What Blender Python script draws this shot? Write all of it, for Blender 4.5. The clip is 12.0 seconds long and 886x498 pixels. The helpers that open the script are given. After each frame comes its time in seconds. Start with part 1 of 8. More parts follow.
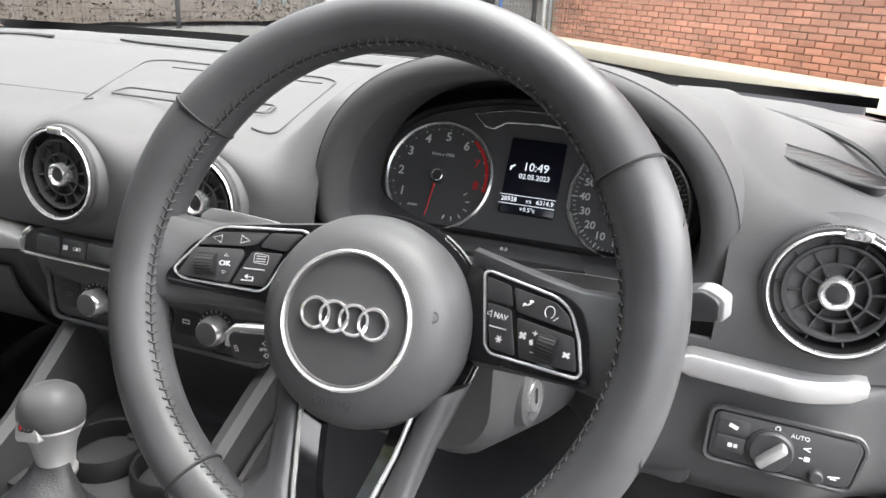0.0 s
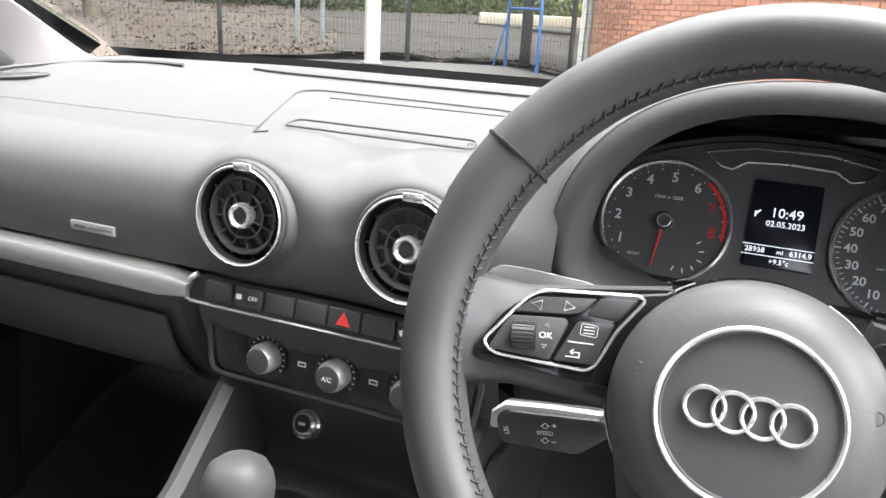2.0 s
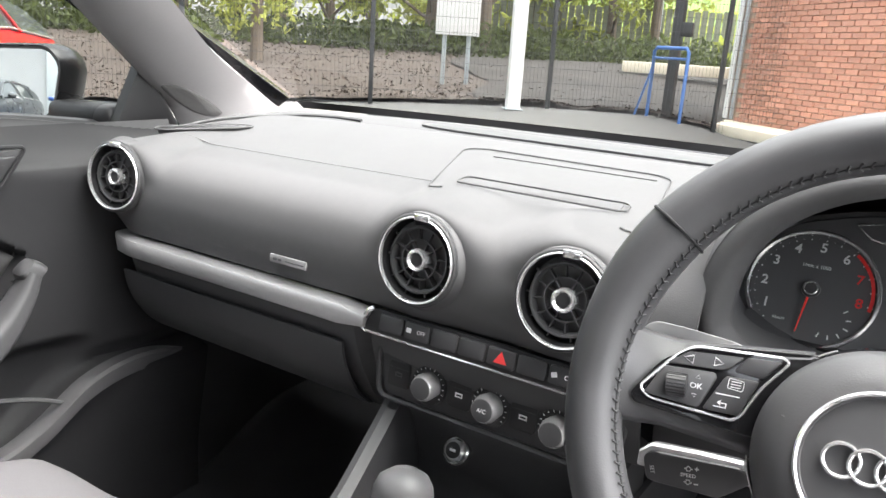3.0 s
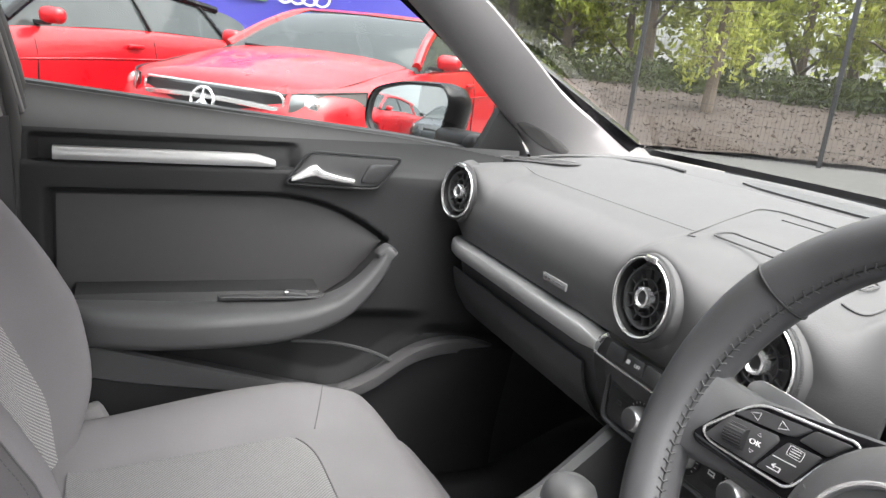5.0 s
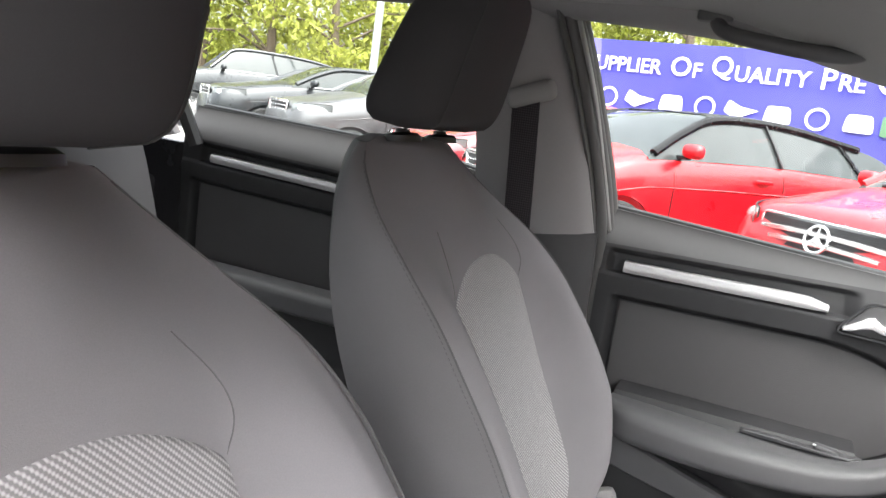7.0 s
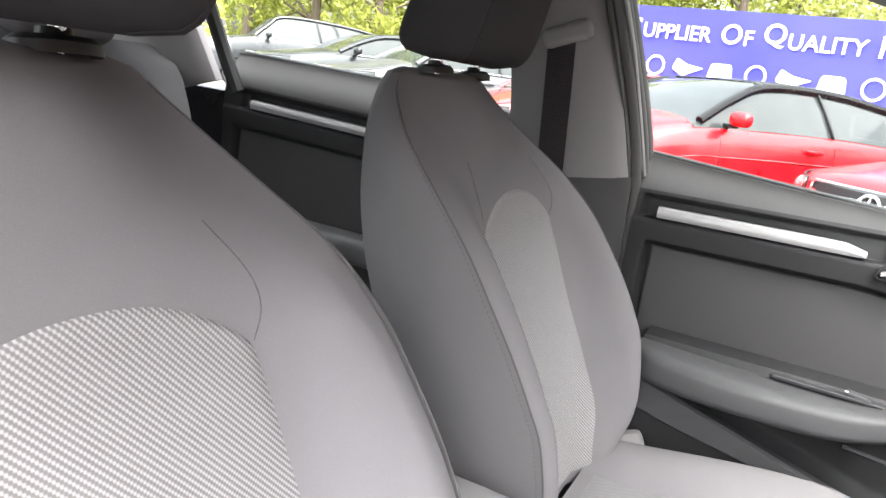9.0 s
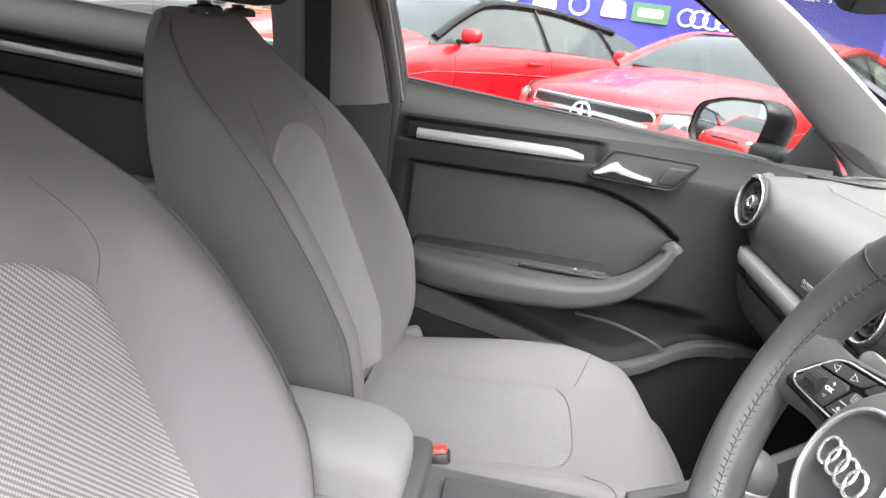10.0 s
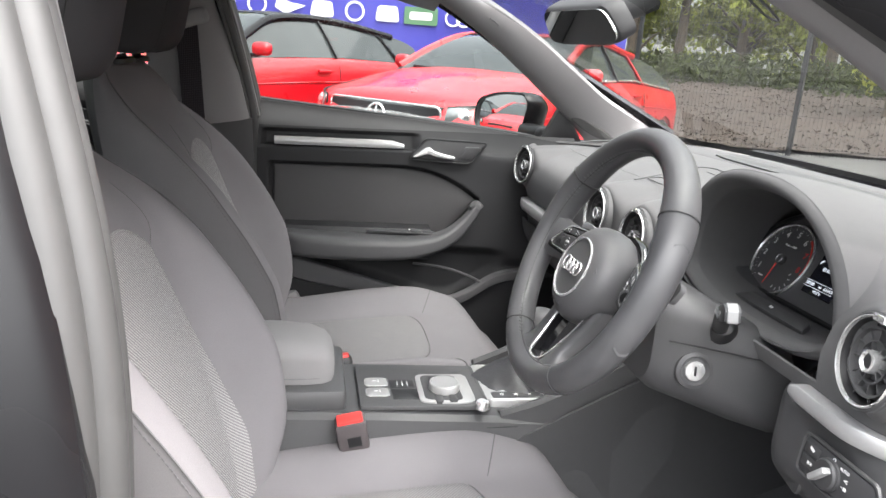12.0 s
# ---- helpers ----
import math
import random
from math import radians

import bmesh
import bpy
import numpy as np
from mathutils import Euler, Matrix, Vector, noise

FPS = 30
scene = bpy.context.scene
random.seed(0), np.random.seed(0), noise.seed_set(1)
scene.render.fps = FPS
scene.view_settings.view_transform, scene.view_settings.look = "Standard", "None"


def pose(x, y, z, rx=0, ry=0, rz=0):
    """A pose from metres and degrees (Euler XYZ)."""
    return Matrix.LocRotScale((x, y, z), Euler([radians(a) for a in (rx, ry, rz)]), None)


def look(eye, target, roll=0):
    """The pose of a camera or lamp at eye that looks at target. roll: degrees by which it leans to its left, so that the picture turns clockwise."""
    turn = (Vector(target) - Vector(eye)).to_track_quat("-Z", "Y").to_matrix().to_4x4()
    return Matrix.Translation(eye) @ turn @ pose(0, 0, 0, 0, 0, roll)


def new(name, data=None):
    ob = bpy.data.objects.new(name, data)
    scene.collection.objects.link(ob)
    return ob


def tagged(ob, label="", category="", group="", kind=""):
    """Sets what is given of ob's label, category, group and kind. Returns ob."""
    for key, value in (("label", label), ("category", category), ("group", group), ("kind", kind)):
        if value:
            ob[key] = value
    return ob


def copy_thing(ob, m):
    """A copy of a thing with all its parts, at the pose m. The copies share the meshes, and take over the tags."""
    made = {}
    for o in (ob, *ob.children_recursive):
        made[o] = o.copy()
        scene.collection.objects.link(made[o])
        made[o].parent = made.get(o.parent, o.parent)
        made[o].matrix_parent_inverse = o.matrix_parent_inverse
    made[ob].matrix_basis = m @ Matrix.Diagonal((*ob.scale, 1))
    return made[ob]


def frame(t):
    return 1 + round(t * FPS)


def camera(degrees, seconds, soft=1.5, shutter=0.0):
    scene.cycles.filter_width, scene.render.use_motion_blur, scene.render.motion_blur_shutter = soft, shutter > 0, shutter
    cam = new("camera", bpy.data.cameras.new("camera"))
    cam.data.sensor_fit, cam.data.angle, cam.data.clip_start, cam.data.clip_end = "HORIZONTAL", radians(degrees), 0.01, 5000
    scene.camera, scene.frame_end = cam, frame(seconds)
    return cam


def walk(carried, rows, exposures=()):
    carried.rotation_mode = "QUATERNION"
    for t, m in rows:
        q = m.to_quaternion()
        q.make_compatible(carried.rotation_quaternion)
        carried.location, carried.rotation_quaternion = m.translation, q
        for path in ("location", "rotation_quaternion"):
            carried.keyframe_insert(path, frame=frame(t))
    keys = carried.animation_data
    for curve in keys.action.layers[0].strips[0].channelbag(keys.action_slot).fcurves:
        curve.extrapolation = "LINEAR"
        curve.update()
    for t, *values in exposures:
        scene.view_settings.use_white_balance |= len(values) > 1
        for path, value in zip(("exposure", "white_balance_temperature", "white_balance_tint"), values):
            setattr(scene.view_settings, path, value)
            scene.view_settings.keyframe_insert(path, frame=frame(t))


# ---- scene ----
from mathutils.bvhtree import BVHTree
cam = camera(62.0, 12.0, soft=1.5)
PATH = [
    (0, (0.517, -0.552, 1.084), (-0.108, 1.218, 0.395), 3.1),
    (0.5, (0.463, -0.525, 1.069), (-0.109, 1.263, 0.38), 2.9),
    (1, (0.41, -0.512, 1.054), (-0.143, 1.287, 0.378), 3.0),
    (1.5, (0.358, -0.516, 1.054), (-0.235, 1.279, 0.402), 3.1),
    (2, (0.311, -0.534, 1.062), (-0.384, 1.239, 0.452), 3.2),
    (2.5, (0.296, -0.569, 1.066), (-0.549, 1.152, 0.497), 3.3),
    (3, (0.317, -0.616, 1.09), (-0.704, 1.023, 0.569), 3.8),
    (3.2, (0.337, -0.63, 1.098), (-0.759, 0.963, 0.588), 3.9),
    (4.8, (0.533, -0.566, 1.105), (-1.165, 0.367, 0.609), 6.7),
    (5, (0.529, -0.54, 1.11), (-1.231, 0.267, 0.609), 6.8),
    (5.5, (0.519, -0.491, 1.104), (-1.375, -0.069, 0.621), 7.3),
    (6, (0.547, -0.467, 1.112), (-1.401, -0.473, 0.658), 7.5),
    (6.5, (0.593, -0.456, 1.119), (-1.32, -0.869, 0.707), 8.0),
    (7, (0.615, -0.439, 1.135), (-1.203, -1.185, 0.765), 8.1),
    (7.2, (0.623, -0.431, 1.141), (-1.151, -1.284, 0.791), 7.8),
    (8.8, (0.619, -0.412, 1.093), (-1.079, -1.384, 0.682), 8.5),
    (9, (0.627, -0.409, 1.086), (-1.135, -1.238, 0.629), 8.6),
    (9.5, (0.679, -0.415, 1.092), (-1.195, -0.86, 0.553), 8.9),
    (10, (0.749, -0.423, 1.111), (-1.161, -0.585, 0.541), 8.1),
    (10.5, (0.837, -0.429, 1.099), (-1.082, -0.405, 0.535), 6.5),
    (11, (0.972, -0.47, 1.127), (-0.947, -0.31, 0.587), 5.4),
    (11.5, (1.108, -0.524, 1.144), (-0.801, -0.242, 0.622), 4.9),
    (12, (1.21, -0.544, 1.145), (-0.69, -0.178, 0.637), 4.5),
]
walk(cam, [(t, look(eye, target, roll)) for t, eye, target, roll in PATH],
     exposures=[(0.0, 3.12), (1.5, 3.45), (3.0, 3.33), (5.0, 3.0), (6.0, 3.3), (7.0, 3.55), (8.8, 3.78), (9.5, 3.58), (10.5, 3.25), (11.5, 3.05), (12.0, 2.88)])

# ---- daylight: bright overcast ----
world = bpy.data.worlds.new("sky")
scene.world = world
world.use_nodes = True
wn, wl = world.node_tree.nodes, world.node_tree.links
sky = wn.new("ShaderNodeTexSky")
sky.sky_type = "NISHITA"
sky.sun_disc = False
sky.sun_elevation, sky.sun_rotation = radians(68), radians(55)
sky.air_density, sky.dust_density, sky.ozone_density = 1.0, 6.0, 0.6
soft_sky = wn.new("ShaderNodeHueSaturation")
soft_sky.inputs["Saturation"].default_value = 0.25
wl.new(sky.outputs["Color"], soft_sky.inputs["Color"])
wl.new(soft_sky.outputs["Color"], wn["Background"].inputs["Color"])
wn["Background"].inputs["Strength"].default_value = 0.15
sun = new("sun", bpy.data.lights.new("sun", "SUN"))
sun.data.energy, sun.data.angle, sun.data.color = 1.35, radians(110), (1.0, 0.98, 0.96)
sun.matrix_world = look((1.0, 0.7, 3.0), (0, 0, 0))

# ---- small building kit ----
V = Vector


def part(name, bm, mat, parent=None, label="", smooth=True, angle=38):
    bmesh.ops.recalc_face_normals(bm, faces=bm.faces)
    me = bpy.data.meshes.new(name)
    bm.to_mesh(me)
    bm.free()
    me.materials.append(mat)
    if smooth:
        me.shade_smooth()
        me.set_sharp_from_angle(angle=radians(angle))
    ob = new(name, me)
    ob.parent = parent
    return tagged(ob, label)


def thing(name, label, category, group="", kind="", m=None):
    ob = new(name)
    ob.empty_display_size = 0.05
    if m is not None:
        ob.matrix_world = m
    return tagged(ob, label, category, group, kind)


def cr(pts, n):
    """A smooth curve through points of any dimension, sampled n times."""
    p = np.array(pts, float)
    p = np.vstack([2 * p[0] - p[1], p, 2 * p[-1] - p[-2]])
    out = []
    for u in np.linspace(0, len(p) - 3 - 1e-9, n):
        i, t = int(u), u - int(u)
        a, b, c, d = p[i:i + 4]
        out.append(0.5 * (2 * b + (c - a) * t + (2 * a - 5 * b + 4 * c - d) * t * t + (3 * b - a - 3 * c + d) * t ** 3))
    return np.array(out)


def sstep(a, b, x):
    t = np.clip((x - a) / (b - a), 0, 1)
    return t * t * (3 - 2 * t)


def loft(rings, closed=True, caps=True, bm=None):
    bm = bm or bmesh.new()
    rows = [[bm.verts.new(V(p)) for p in ring] for ring in rings]
    n = len(rows[0])
    for a, b in zip(rows, rows[1:]):
        for i in range(n if closed else n - 1):
            j = (i + 1) % n
            try:
                bm.faces.new((a[i], a[j], b[j], b[i]))
            except ValueError:
                pass
    if caps and closed:
        bm.faces.new(rows[0])
        bm.faces.new(rows[-1])
    return bm


def surface(fn, us, vs, bm=None):
    return loft([[fn(u, v) for u in us] for v in vs], closed=False, caps=False, bm=bm)


def thicken(bm, d):
    """Gives a sheet thickness along its normals."""
    bmesh.ops.recalc_face_normals(bm, faces=bm.faces)
    bmesh.ops.solidify(bm, geom=bm.faces[:], thickness=d)
    return bm


def lathe(profile, m=Matrix(), segs=32, closed=False, bm=None):
    """Profile of (radius, height) round the local z axis of m."""
    rings = []
    for r, h in profile:
        rings.append([m @ V((r * math.cos(a), r * math.sin(a), h)) for a in (2 * math.pi * k / segs for k in range(segs))])
    if closed:
        rings.append(rings[0])
    return loft(rings, True, False, bm)


def disc(r, h, m=Matrix(), segs=32, bevel=0.15, thick=0.0, bm=None):
    b = r * bevel
    return loft([[m @ V((q * math.cos(a), q * math.sin(a), z)) for a in (2 * math.pi * k / segs for k in range(segs))]
                 for q, z in ((r, thick), (r, h - b), (r - b * 0.3, h - b * 0.3), (r - b, h))], True, True, bm)


def tube(pts, r, segs=10, closed=False, flat=1.0, bm=None):
    """A round bar along points; r a number or one for each point."""
    pts = [V(p) for p in pts]
    n = len(pts)
    rad = r if hasattr(r, "__len__") else [r] * n
    rings, ref = [], None
    for i, p in enumerate(pts):
        a = pts[(i - 1) % n] if closed or i else p
        b = pts[(i + 1) % n] if closed or i < n - 1 else p
        d = (b - a).normalized()
        if ref is None:
            ref = d.orthogonal().normalized()
        ref = (ref - d * ref.dot(d)).normalized()
        side = d.cross(ref)
        rings.append([p + rad[i] * (math.cos(t) * ref + flat * math.sin(t) * side) for t in (2 * math.pi * k / segs for k in range(segs))])
    if closed:
        # close without a twist: the last ring is joined to the nearest turn of the first
        k = min(range(segs), key=lambda s: (rings[0][s] - rings[-1][0]).length)
        rings.append(rings[0][k:] + rings[0][:k])
    bm = loft(rings, True, not closed, bm)
    if closed:
        bmesh.ops.remove_doubles(bm, verts=bm.verts, dist=1e-6)
    return bm


def rbox(sx, sy, sz, m=Matrix(), r=0.003, seg=2, bm=None):
    """A box of full sizes with rounded edges, centred on m."""
    own = bmesh.new()
    bmesh.ops.create_cube(own, size=1, matrix=Matrix.Diagonal((sx, sy, sz, 1)))
    if r:
        bmesh.ops.bevel(own, geom=own.edges[:], offset=min(r, 0.45 * min(sx, sy, sz)), segments=seg, affect="EDGES", profile=0.5)
    bmesh.ops.transform(own, matrix=m, verts=own.verts)
    if bm is None:
        return own
    tmp = bpy.data.meshes.new("tmp")
    own.to_mesh(tmp)
    own.free()
    bm.from_mesh(tmp)
    bpy.data.meshes.remove(tmp)
    return bm


def prism(outline, h, m=Matrix(), r=0.0, base=0.0, bm=None):
    """An outline in local x, y raised to z = h, with its upper edge rounded by r (towards the outline's middle)."""
    c = np.mean(np.array(outline), axis=0)
    rings = []
    size = np.mean(np.hypot(*(np.array(outline) - c).T))
    for shrink, z in ((0, base), (0, h - r), (r * 0.3, h - r * 0.3), (r, h)) if r else ((0, base), (0, h)):
        k = 1 - shrink / size
        rings.append([m @ V((c[0] + (x - c[0]) * k, c[1] + (y - c[1]) * k, z)) for x, y in outline])
    return loft(rings, True, True, bm)


def rrect(w, h, r, n=5, cx=0.0, cy=0.0):
    out = []
    for sx, sy, a0 in ((1, 1, 0), (-1, 1, 90), (-1, -1, 180), (1, -1, 270)):
        for k in range(n + 1):
            a = radians(a0 + 90 * k / n)
            out.append((cx + sx * (w / 2 - r) + r * math.cos(a), cy + sy * (h / 2 - r) + r * math.sin(a)))
    return out


def rpoly(corners, r, n=4):
    """A polygon with its corners rounded."""
    out, m = [], len(corners)
    for i in range(m):
        p, a, b = (V(corners[j % m]).to_2d() for j in (i, i - 1, i + 1))
        pa, pb = (a - p), (b - p)
        q = min(r, 0.45 * pa.length, 0.45 * pb.length)
        s, e = p + pa.normalized() * q, p + pb.normalized() * q
        for k in range(n + 1):
            t = k / n
            v = (1 - t) ** 2 * s + 2 * t * (1 - t) * p + t * t * e
            out.append((v.x, v.y))
    return out


def frame_of(o, x, up):
    """Axes with local x along x and local y near up; local z comes out of the face."""
    x = V(x).normalized()
    z = x.cross(V(up)).normalized()
    y = z.cross(x)
    return Matrix(((x.x, y.x, z.x, o[0]), (x.y, y.y, z.y, o[1]), (x.z, y.z, z.z, o[2]), (0, 0, 0, 1)))


def lettering(name, words, size, m, mat, parent, label="", depth=0.0003, bold=0.0, spread=1.0):
    cu = bpy.data.curves.new(name, "FONT")
    cu.body, cu.size, cu.align_x, cu.align_y = words, size, "CENTER", "CENTER"
    cu.extrude, cu.offset, cu.space_character, cu.resolution_u = depth, bold, spread, 3
    tmp = bpy.data.objects.new(name, cu)
    me = bpy.data.meshes.new_from_object(tmp)
    bpy.data.objects.remove(tmp)
    bpy.data.curves.remove(cu)
    me.materials.clear()
    me.materials.append(mat)
    me.transform(m)
    ob = new(name, me)
    ob.parent = parent
    return tagged(ob, label)


def bars(name, spec, m, mat, parent, label=""):
    """Small flat marks: rows of (x, y, w, h, turn)."""
    bm = bmesh.new()
    for x, y, w, h, a in spec:
        prism([(-w / 2, -h / 2), (w / 2, -h / 2), (w / 2, h / 2), (-w / 2, h / 2)], 0.0004, m @ pose(x, y, 0, 0, 0, a), bm=bm)
    return part(name, bm, mat, parent, label, smooth=False)


# ---- materials ----
def material(name, color, rough=0.5, metal=0.0, vary=0.08, scale=40.0, bump=0.0, bscale=600.0, kind="noise", coat=0.0, tint=None, blotch=6.0, spec=0.5, rvary=0.06):
    """A surface with variation at two scales in colour and roughness, and fine relief."""
    m = bpy.data.materials.new(name)
    m.use_nodes = True
    n, l = m.node_tree.nodes, m.node_tree.links
    b = n["Principled BSDF"]
    b.inputs["Metallic"].default_value = metal
    b.inputs["Specular IOR Level"].default_value = spec
    b.inputs["Coat Weight"].default_value = coat
    b.inputs["Coat Roughness"].default_value = 0.03
    co = n.new("ShaderNodeTexCoord")
    fine, coarse = n.new("ShaderNodeTexNoise"), n.new("ShaderNodeTexNoise")
    fine.inputs["Scale"].default_value, fine.inputs["Detail"].default_value = scale, 6.0
    coarse.inputs["Scale"].default_value, coarse.inputs["Detail"].default_value = blotch, 3.0
    both = n.new("ShaderNodeMath")
    both.operation = "MULTIPLY_ADD"
    both.inputs[1].default_value = 0.5
    half = n.new("ShaderNodeMath")
    half.operation = "MULTIPLY"
    half.inputs[1].default_value = 0.5
    l.new(co.outputs["Object"], fine.inputs["Vector"])
    l.new(co.outputs["Object"], coarse.inputs["Vector"])
    l.new(coarse.outputs["Fac"], half.inputs[0])
    l.new(fine.outputs["Fac"], both.inputs[0])
    l.new(half.outputs[0], both.inputs[2])
    mix = n.new("ShaderNodeMix")
    mix.data_type = "RGBA"
    c = V(color)
    dark, light = c * (1 - 2.2 * vary), (V(tint) if tint else c * (1 + 2.2 * vary))
    mix.inputs["A"].default_value, mix.inputs["B"].default_value = (*dark, 1), (*light, 1)
    l.new(both.outputs[0], mix.inputs["Factor"])
    l.new(mix.outputs["Result"], b.inputs["Base Color"])
    rr = n.new("ShaderNodeMapRange")
    rr.inputs["From Min"].default_value, rr.inputs["From Max"].default_value = 0.3, 0.7
    rr.inputs["To Min"].default_value, rr.inputs["To Max"].default_value = max(0.0, rough - rvary), min(1.0, rough + rvary)
    l.new(coarse.outputs["Fac"], rr.inputs["Value"])
    l.new(rr.outputs["Result"], b.inputs["Roughness"])
    if bump:
        bp = n.new("ShaderNodeBump")
        bp.inputs["Strength"].default_value, bp.inputs["Distance"].default_value = bump, 0.0006
        if kind == "grain":
            t = n.new("ShaderNodeTexVoronoi")
            t.inputs["Scale"].default_value = bscale
            l.new(co.outputs["Object"], t.inputs["Vector"])
            l.new(t.outputs["Distance"], bp.inputs["Height"])
        else:
            t = n.new("ShaderNodeTexNoise")
            t.inputs["Scale"].default_value, t.inputs["Detail"].default_value = bscale, 4.0
            l.new(co.outputs["Object"], t.inputs["Vector"])
            l.new(t.outputs["Fac"], bp.inputs["Height"])
        l.new(bp.outputs["Normal"], b.inputs["Normal"])
    return m


def woven(name, dark, light, pitch, turn=0.0, rows=1.0, axes=(0, 2), bump=0.6, rough=0.95, cross=1.0):
    """Woven cloth: small ribs in two directions, as bumps and as light and dark threads."""
    m = material(name, dark, rough, 0, 0.1, 60, spec=0.2)
    n, l = m.node_tree.nodes, m.node_tree.links
    b = n["Principled BSDF"]
    co = n.new("ShaderNodeTexCoord")
    rot = n.new("ShaderNodeMapping")
    rot.inputs["Rotation"].default_value = (0, radians(turn), 0) if axes == (0, 2) else (0, 0, radians(turn))
    l.new(co.outputs["Object"], rot.inputs["Vector"])
    sep = n.new("ShaderNodeSeparateXYZ")
    l.new(rot.outputs["Vector"], sep.inputs["Vector"])
    sines = []
    for k, p in zip(axes, (pitch, pitch * rows)):
        mul, si = n.new("ShaderNodeMath"), n.new("ShaderNodeMath")
        mul.operation, si.operation = "MULTIPLY", "SINE"
        mul.inputs[1].default_value = 2 * math.pi / p
        l.new(sep.outputs[k], mul.inputs[0])
        l.new(mul.outputs[0], si.inputs[0])
        sines.append(si)
    add = n.new("ShaderNodeMath")
    add.operation = "MULTIPLY_ADD"
    l.new(sines[0].outputs[0], add.inputs[0])
    add.inputs[1].default_value = cross
    l.new(sines[1].outputs[0], add.inputs[2])
    mr = n.new("ShaderNodeMapRange")
    mr.inputs["From Min"].default_value, mr.inputs["From Max"].default_value = -0.6, 1.2
    l.new(add.outputs[0], mr.inputs["Value"])
    mix = n.new("ShaderNodeMix")
    mix.data_type = "RGBA"
    old = b.inputs["Base Color"].links[0].from_socket
    l.new(mr.outputs["Result"], mix.inputs["Factor"])
    l.new(old, mix.inputs["A"])
    mix.inputs["B"].default_value = (*light, 1)
    l.new(mix.outputs["Result"], b.inputs["Base Color"])
    bp = n.new("ShaderNodeBump")
    bp.inputs["Strength"].default_value, bp.inputs["Distance"].default_value = bump, 0.001
    l.new(mr.outputs["Result"], bp.inputs["Height"])
    l.new(bp.outputs["Normal"], b.inputs["Normal"])
    return m


def glass(name, tint, gloss=0.06):
    """A clear tinted pane: it lets light straight through and mirrors more at low angles."""
    m = bpy.data.materials.new(name)
    m.use_nodes = True
    n, l = m.node_tree.nodes, m.node_tree.links
    n.remove(n["Principled BSDF"])
    tr, gl, mx, lw, pw, fr = (n.new(k) for k in ("ShaderNodeBsdfTransparent", "ShaderNodeBsdfGlossy", "ShaderNodeMixShader", "ShaderNodeLayerWeight", "ShaderNodeMath", "ShaderNodeMath"))
    tr.inputs["Color"].default_value = (*tint, 1)
    gl.inputs["Roughness"].default_value = 0.02
    lw.inputs["Blend"].default_value = 0.5
    pw.operation, fr.operation = "POWER", "MULTIPLY_ADD"
    pw.inputs[1].default_value = 4.5
    fr.inputs[1].default_value, fr.inputs[2].default_value = gloss * 6, gloss * 0.6
    l.new(lw.outputs["Facing"], pw.inputs[0])
    l.new(pw.outputs[0], fr.inputs[0])
    l.new(fr.outputs[0], mx.inputs[0])
    l.new(tr.outputs[0], mx.inputs[1])
    l.new(gl.outputs[0], mx.inputs[2])
    l.new(mx.outputs[0], n["Material Output"].inputs["Surface"])
    return m


DASH = material("soft_touch_plastic", (0.094, 0.093, 0.095), 0.72, spec=0.22, vary=0.05, bump=0.14, bscale=800, kind="grain", scale=90)
LOWER = material("hard_grey_plastic", (0.052, 0.052, 0.054), 0.5, vary=0.06, bump=0.12, bscale=900, kind="grain", scale=90)
SMOOTH = material("satin_grey_plastic", (0.062, 0.062, 0.064), 0.45, spec=0.35, vary=0.05, scale=120)
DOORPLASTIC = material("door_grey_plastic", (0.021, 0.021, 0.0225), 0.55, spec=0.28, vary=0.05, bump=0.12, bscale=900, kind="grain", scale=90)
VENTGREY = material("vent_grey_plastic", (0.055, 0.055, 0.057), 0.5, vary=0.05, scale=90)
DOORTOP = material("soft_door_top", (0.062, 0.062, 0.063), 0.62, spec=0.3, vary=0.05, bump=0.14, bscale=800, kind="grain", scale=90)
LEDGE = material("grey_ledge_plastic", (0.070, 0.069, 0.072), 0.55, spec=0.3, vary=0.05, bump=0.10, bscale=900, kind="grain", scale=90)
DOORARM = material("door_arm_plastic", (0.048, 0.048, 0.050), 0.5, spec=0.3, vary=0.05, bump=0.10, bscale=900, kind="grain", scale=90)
LEATHER = material("worn_leather", (0.056, 0.056, 0.059), 0.40, spec=0.5, vary=0.18, bump=0.07, bscale=900, kind="grain", scale=30, blotch=14, rvary=0.12)
HUB = material("hub_plastic", (0.075, 0.074, 0.077), 0.46, vary=0.05, bump=0.12, bscale=900, kind="grain", scale=90)
PIANO = material("gloss_black_plastic", (0.008, 0.008, 0.009), 0.08, vary=0.02, scale=30, rvary=0.03)
DARK = material("matt_black_plastic", (0.030, 0.030, 0.032), 0.6, vary=0.06, scale=80)
BLACK = material("black_plastic", (0.010, 0.010, 0.011), 0.45, vary=0.06, scale=80)
BUTTON = material("button_plastic", (0.04, 0.04, 0.042), 0.42, vary=0.05, scale=100)
KEYGREY = material("light_grey_keys", (0.22, 0.22, 0.222), 0.4, vary=0.04, scale=90)
KNOBSILVER = material("polished_knob_metal", (0.60, 0.60, 0.60), 0.20, 0.65, vary=0.03, scale=90)
CHROME = material("satin_chrome", (0.80, 0.80, 0.80), 0.24, 0.78, vary=0.03, scale=60)
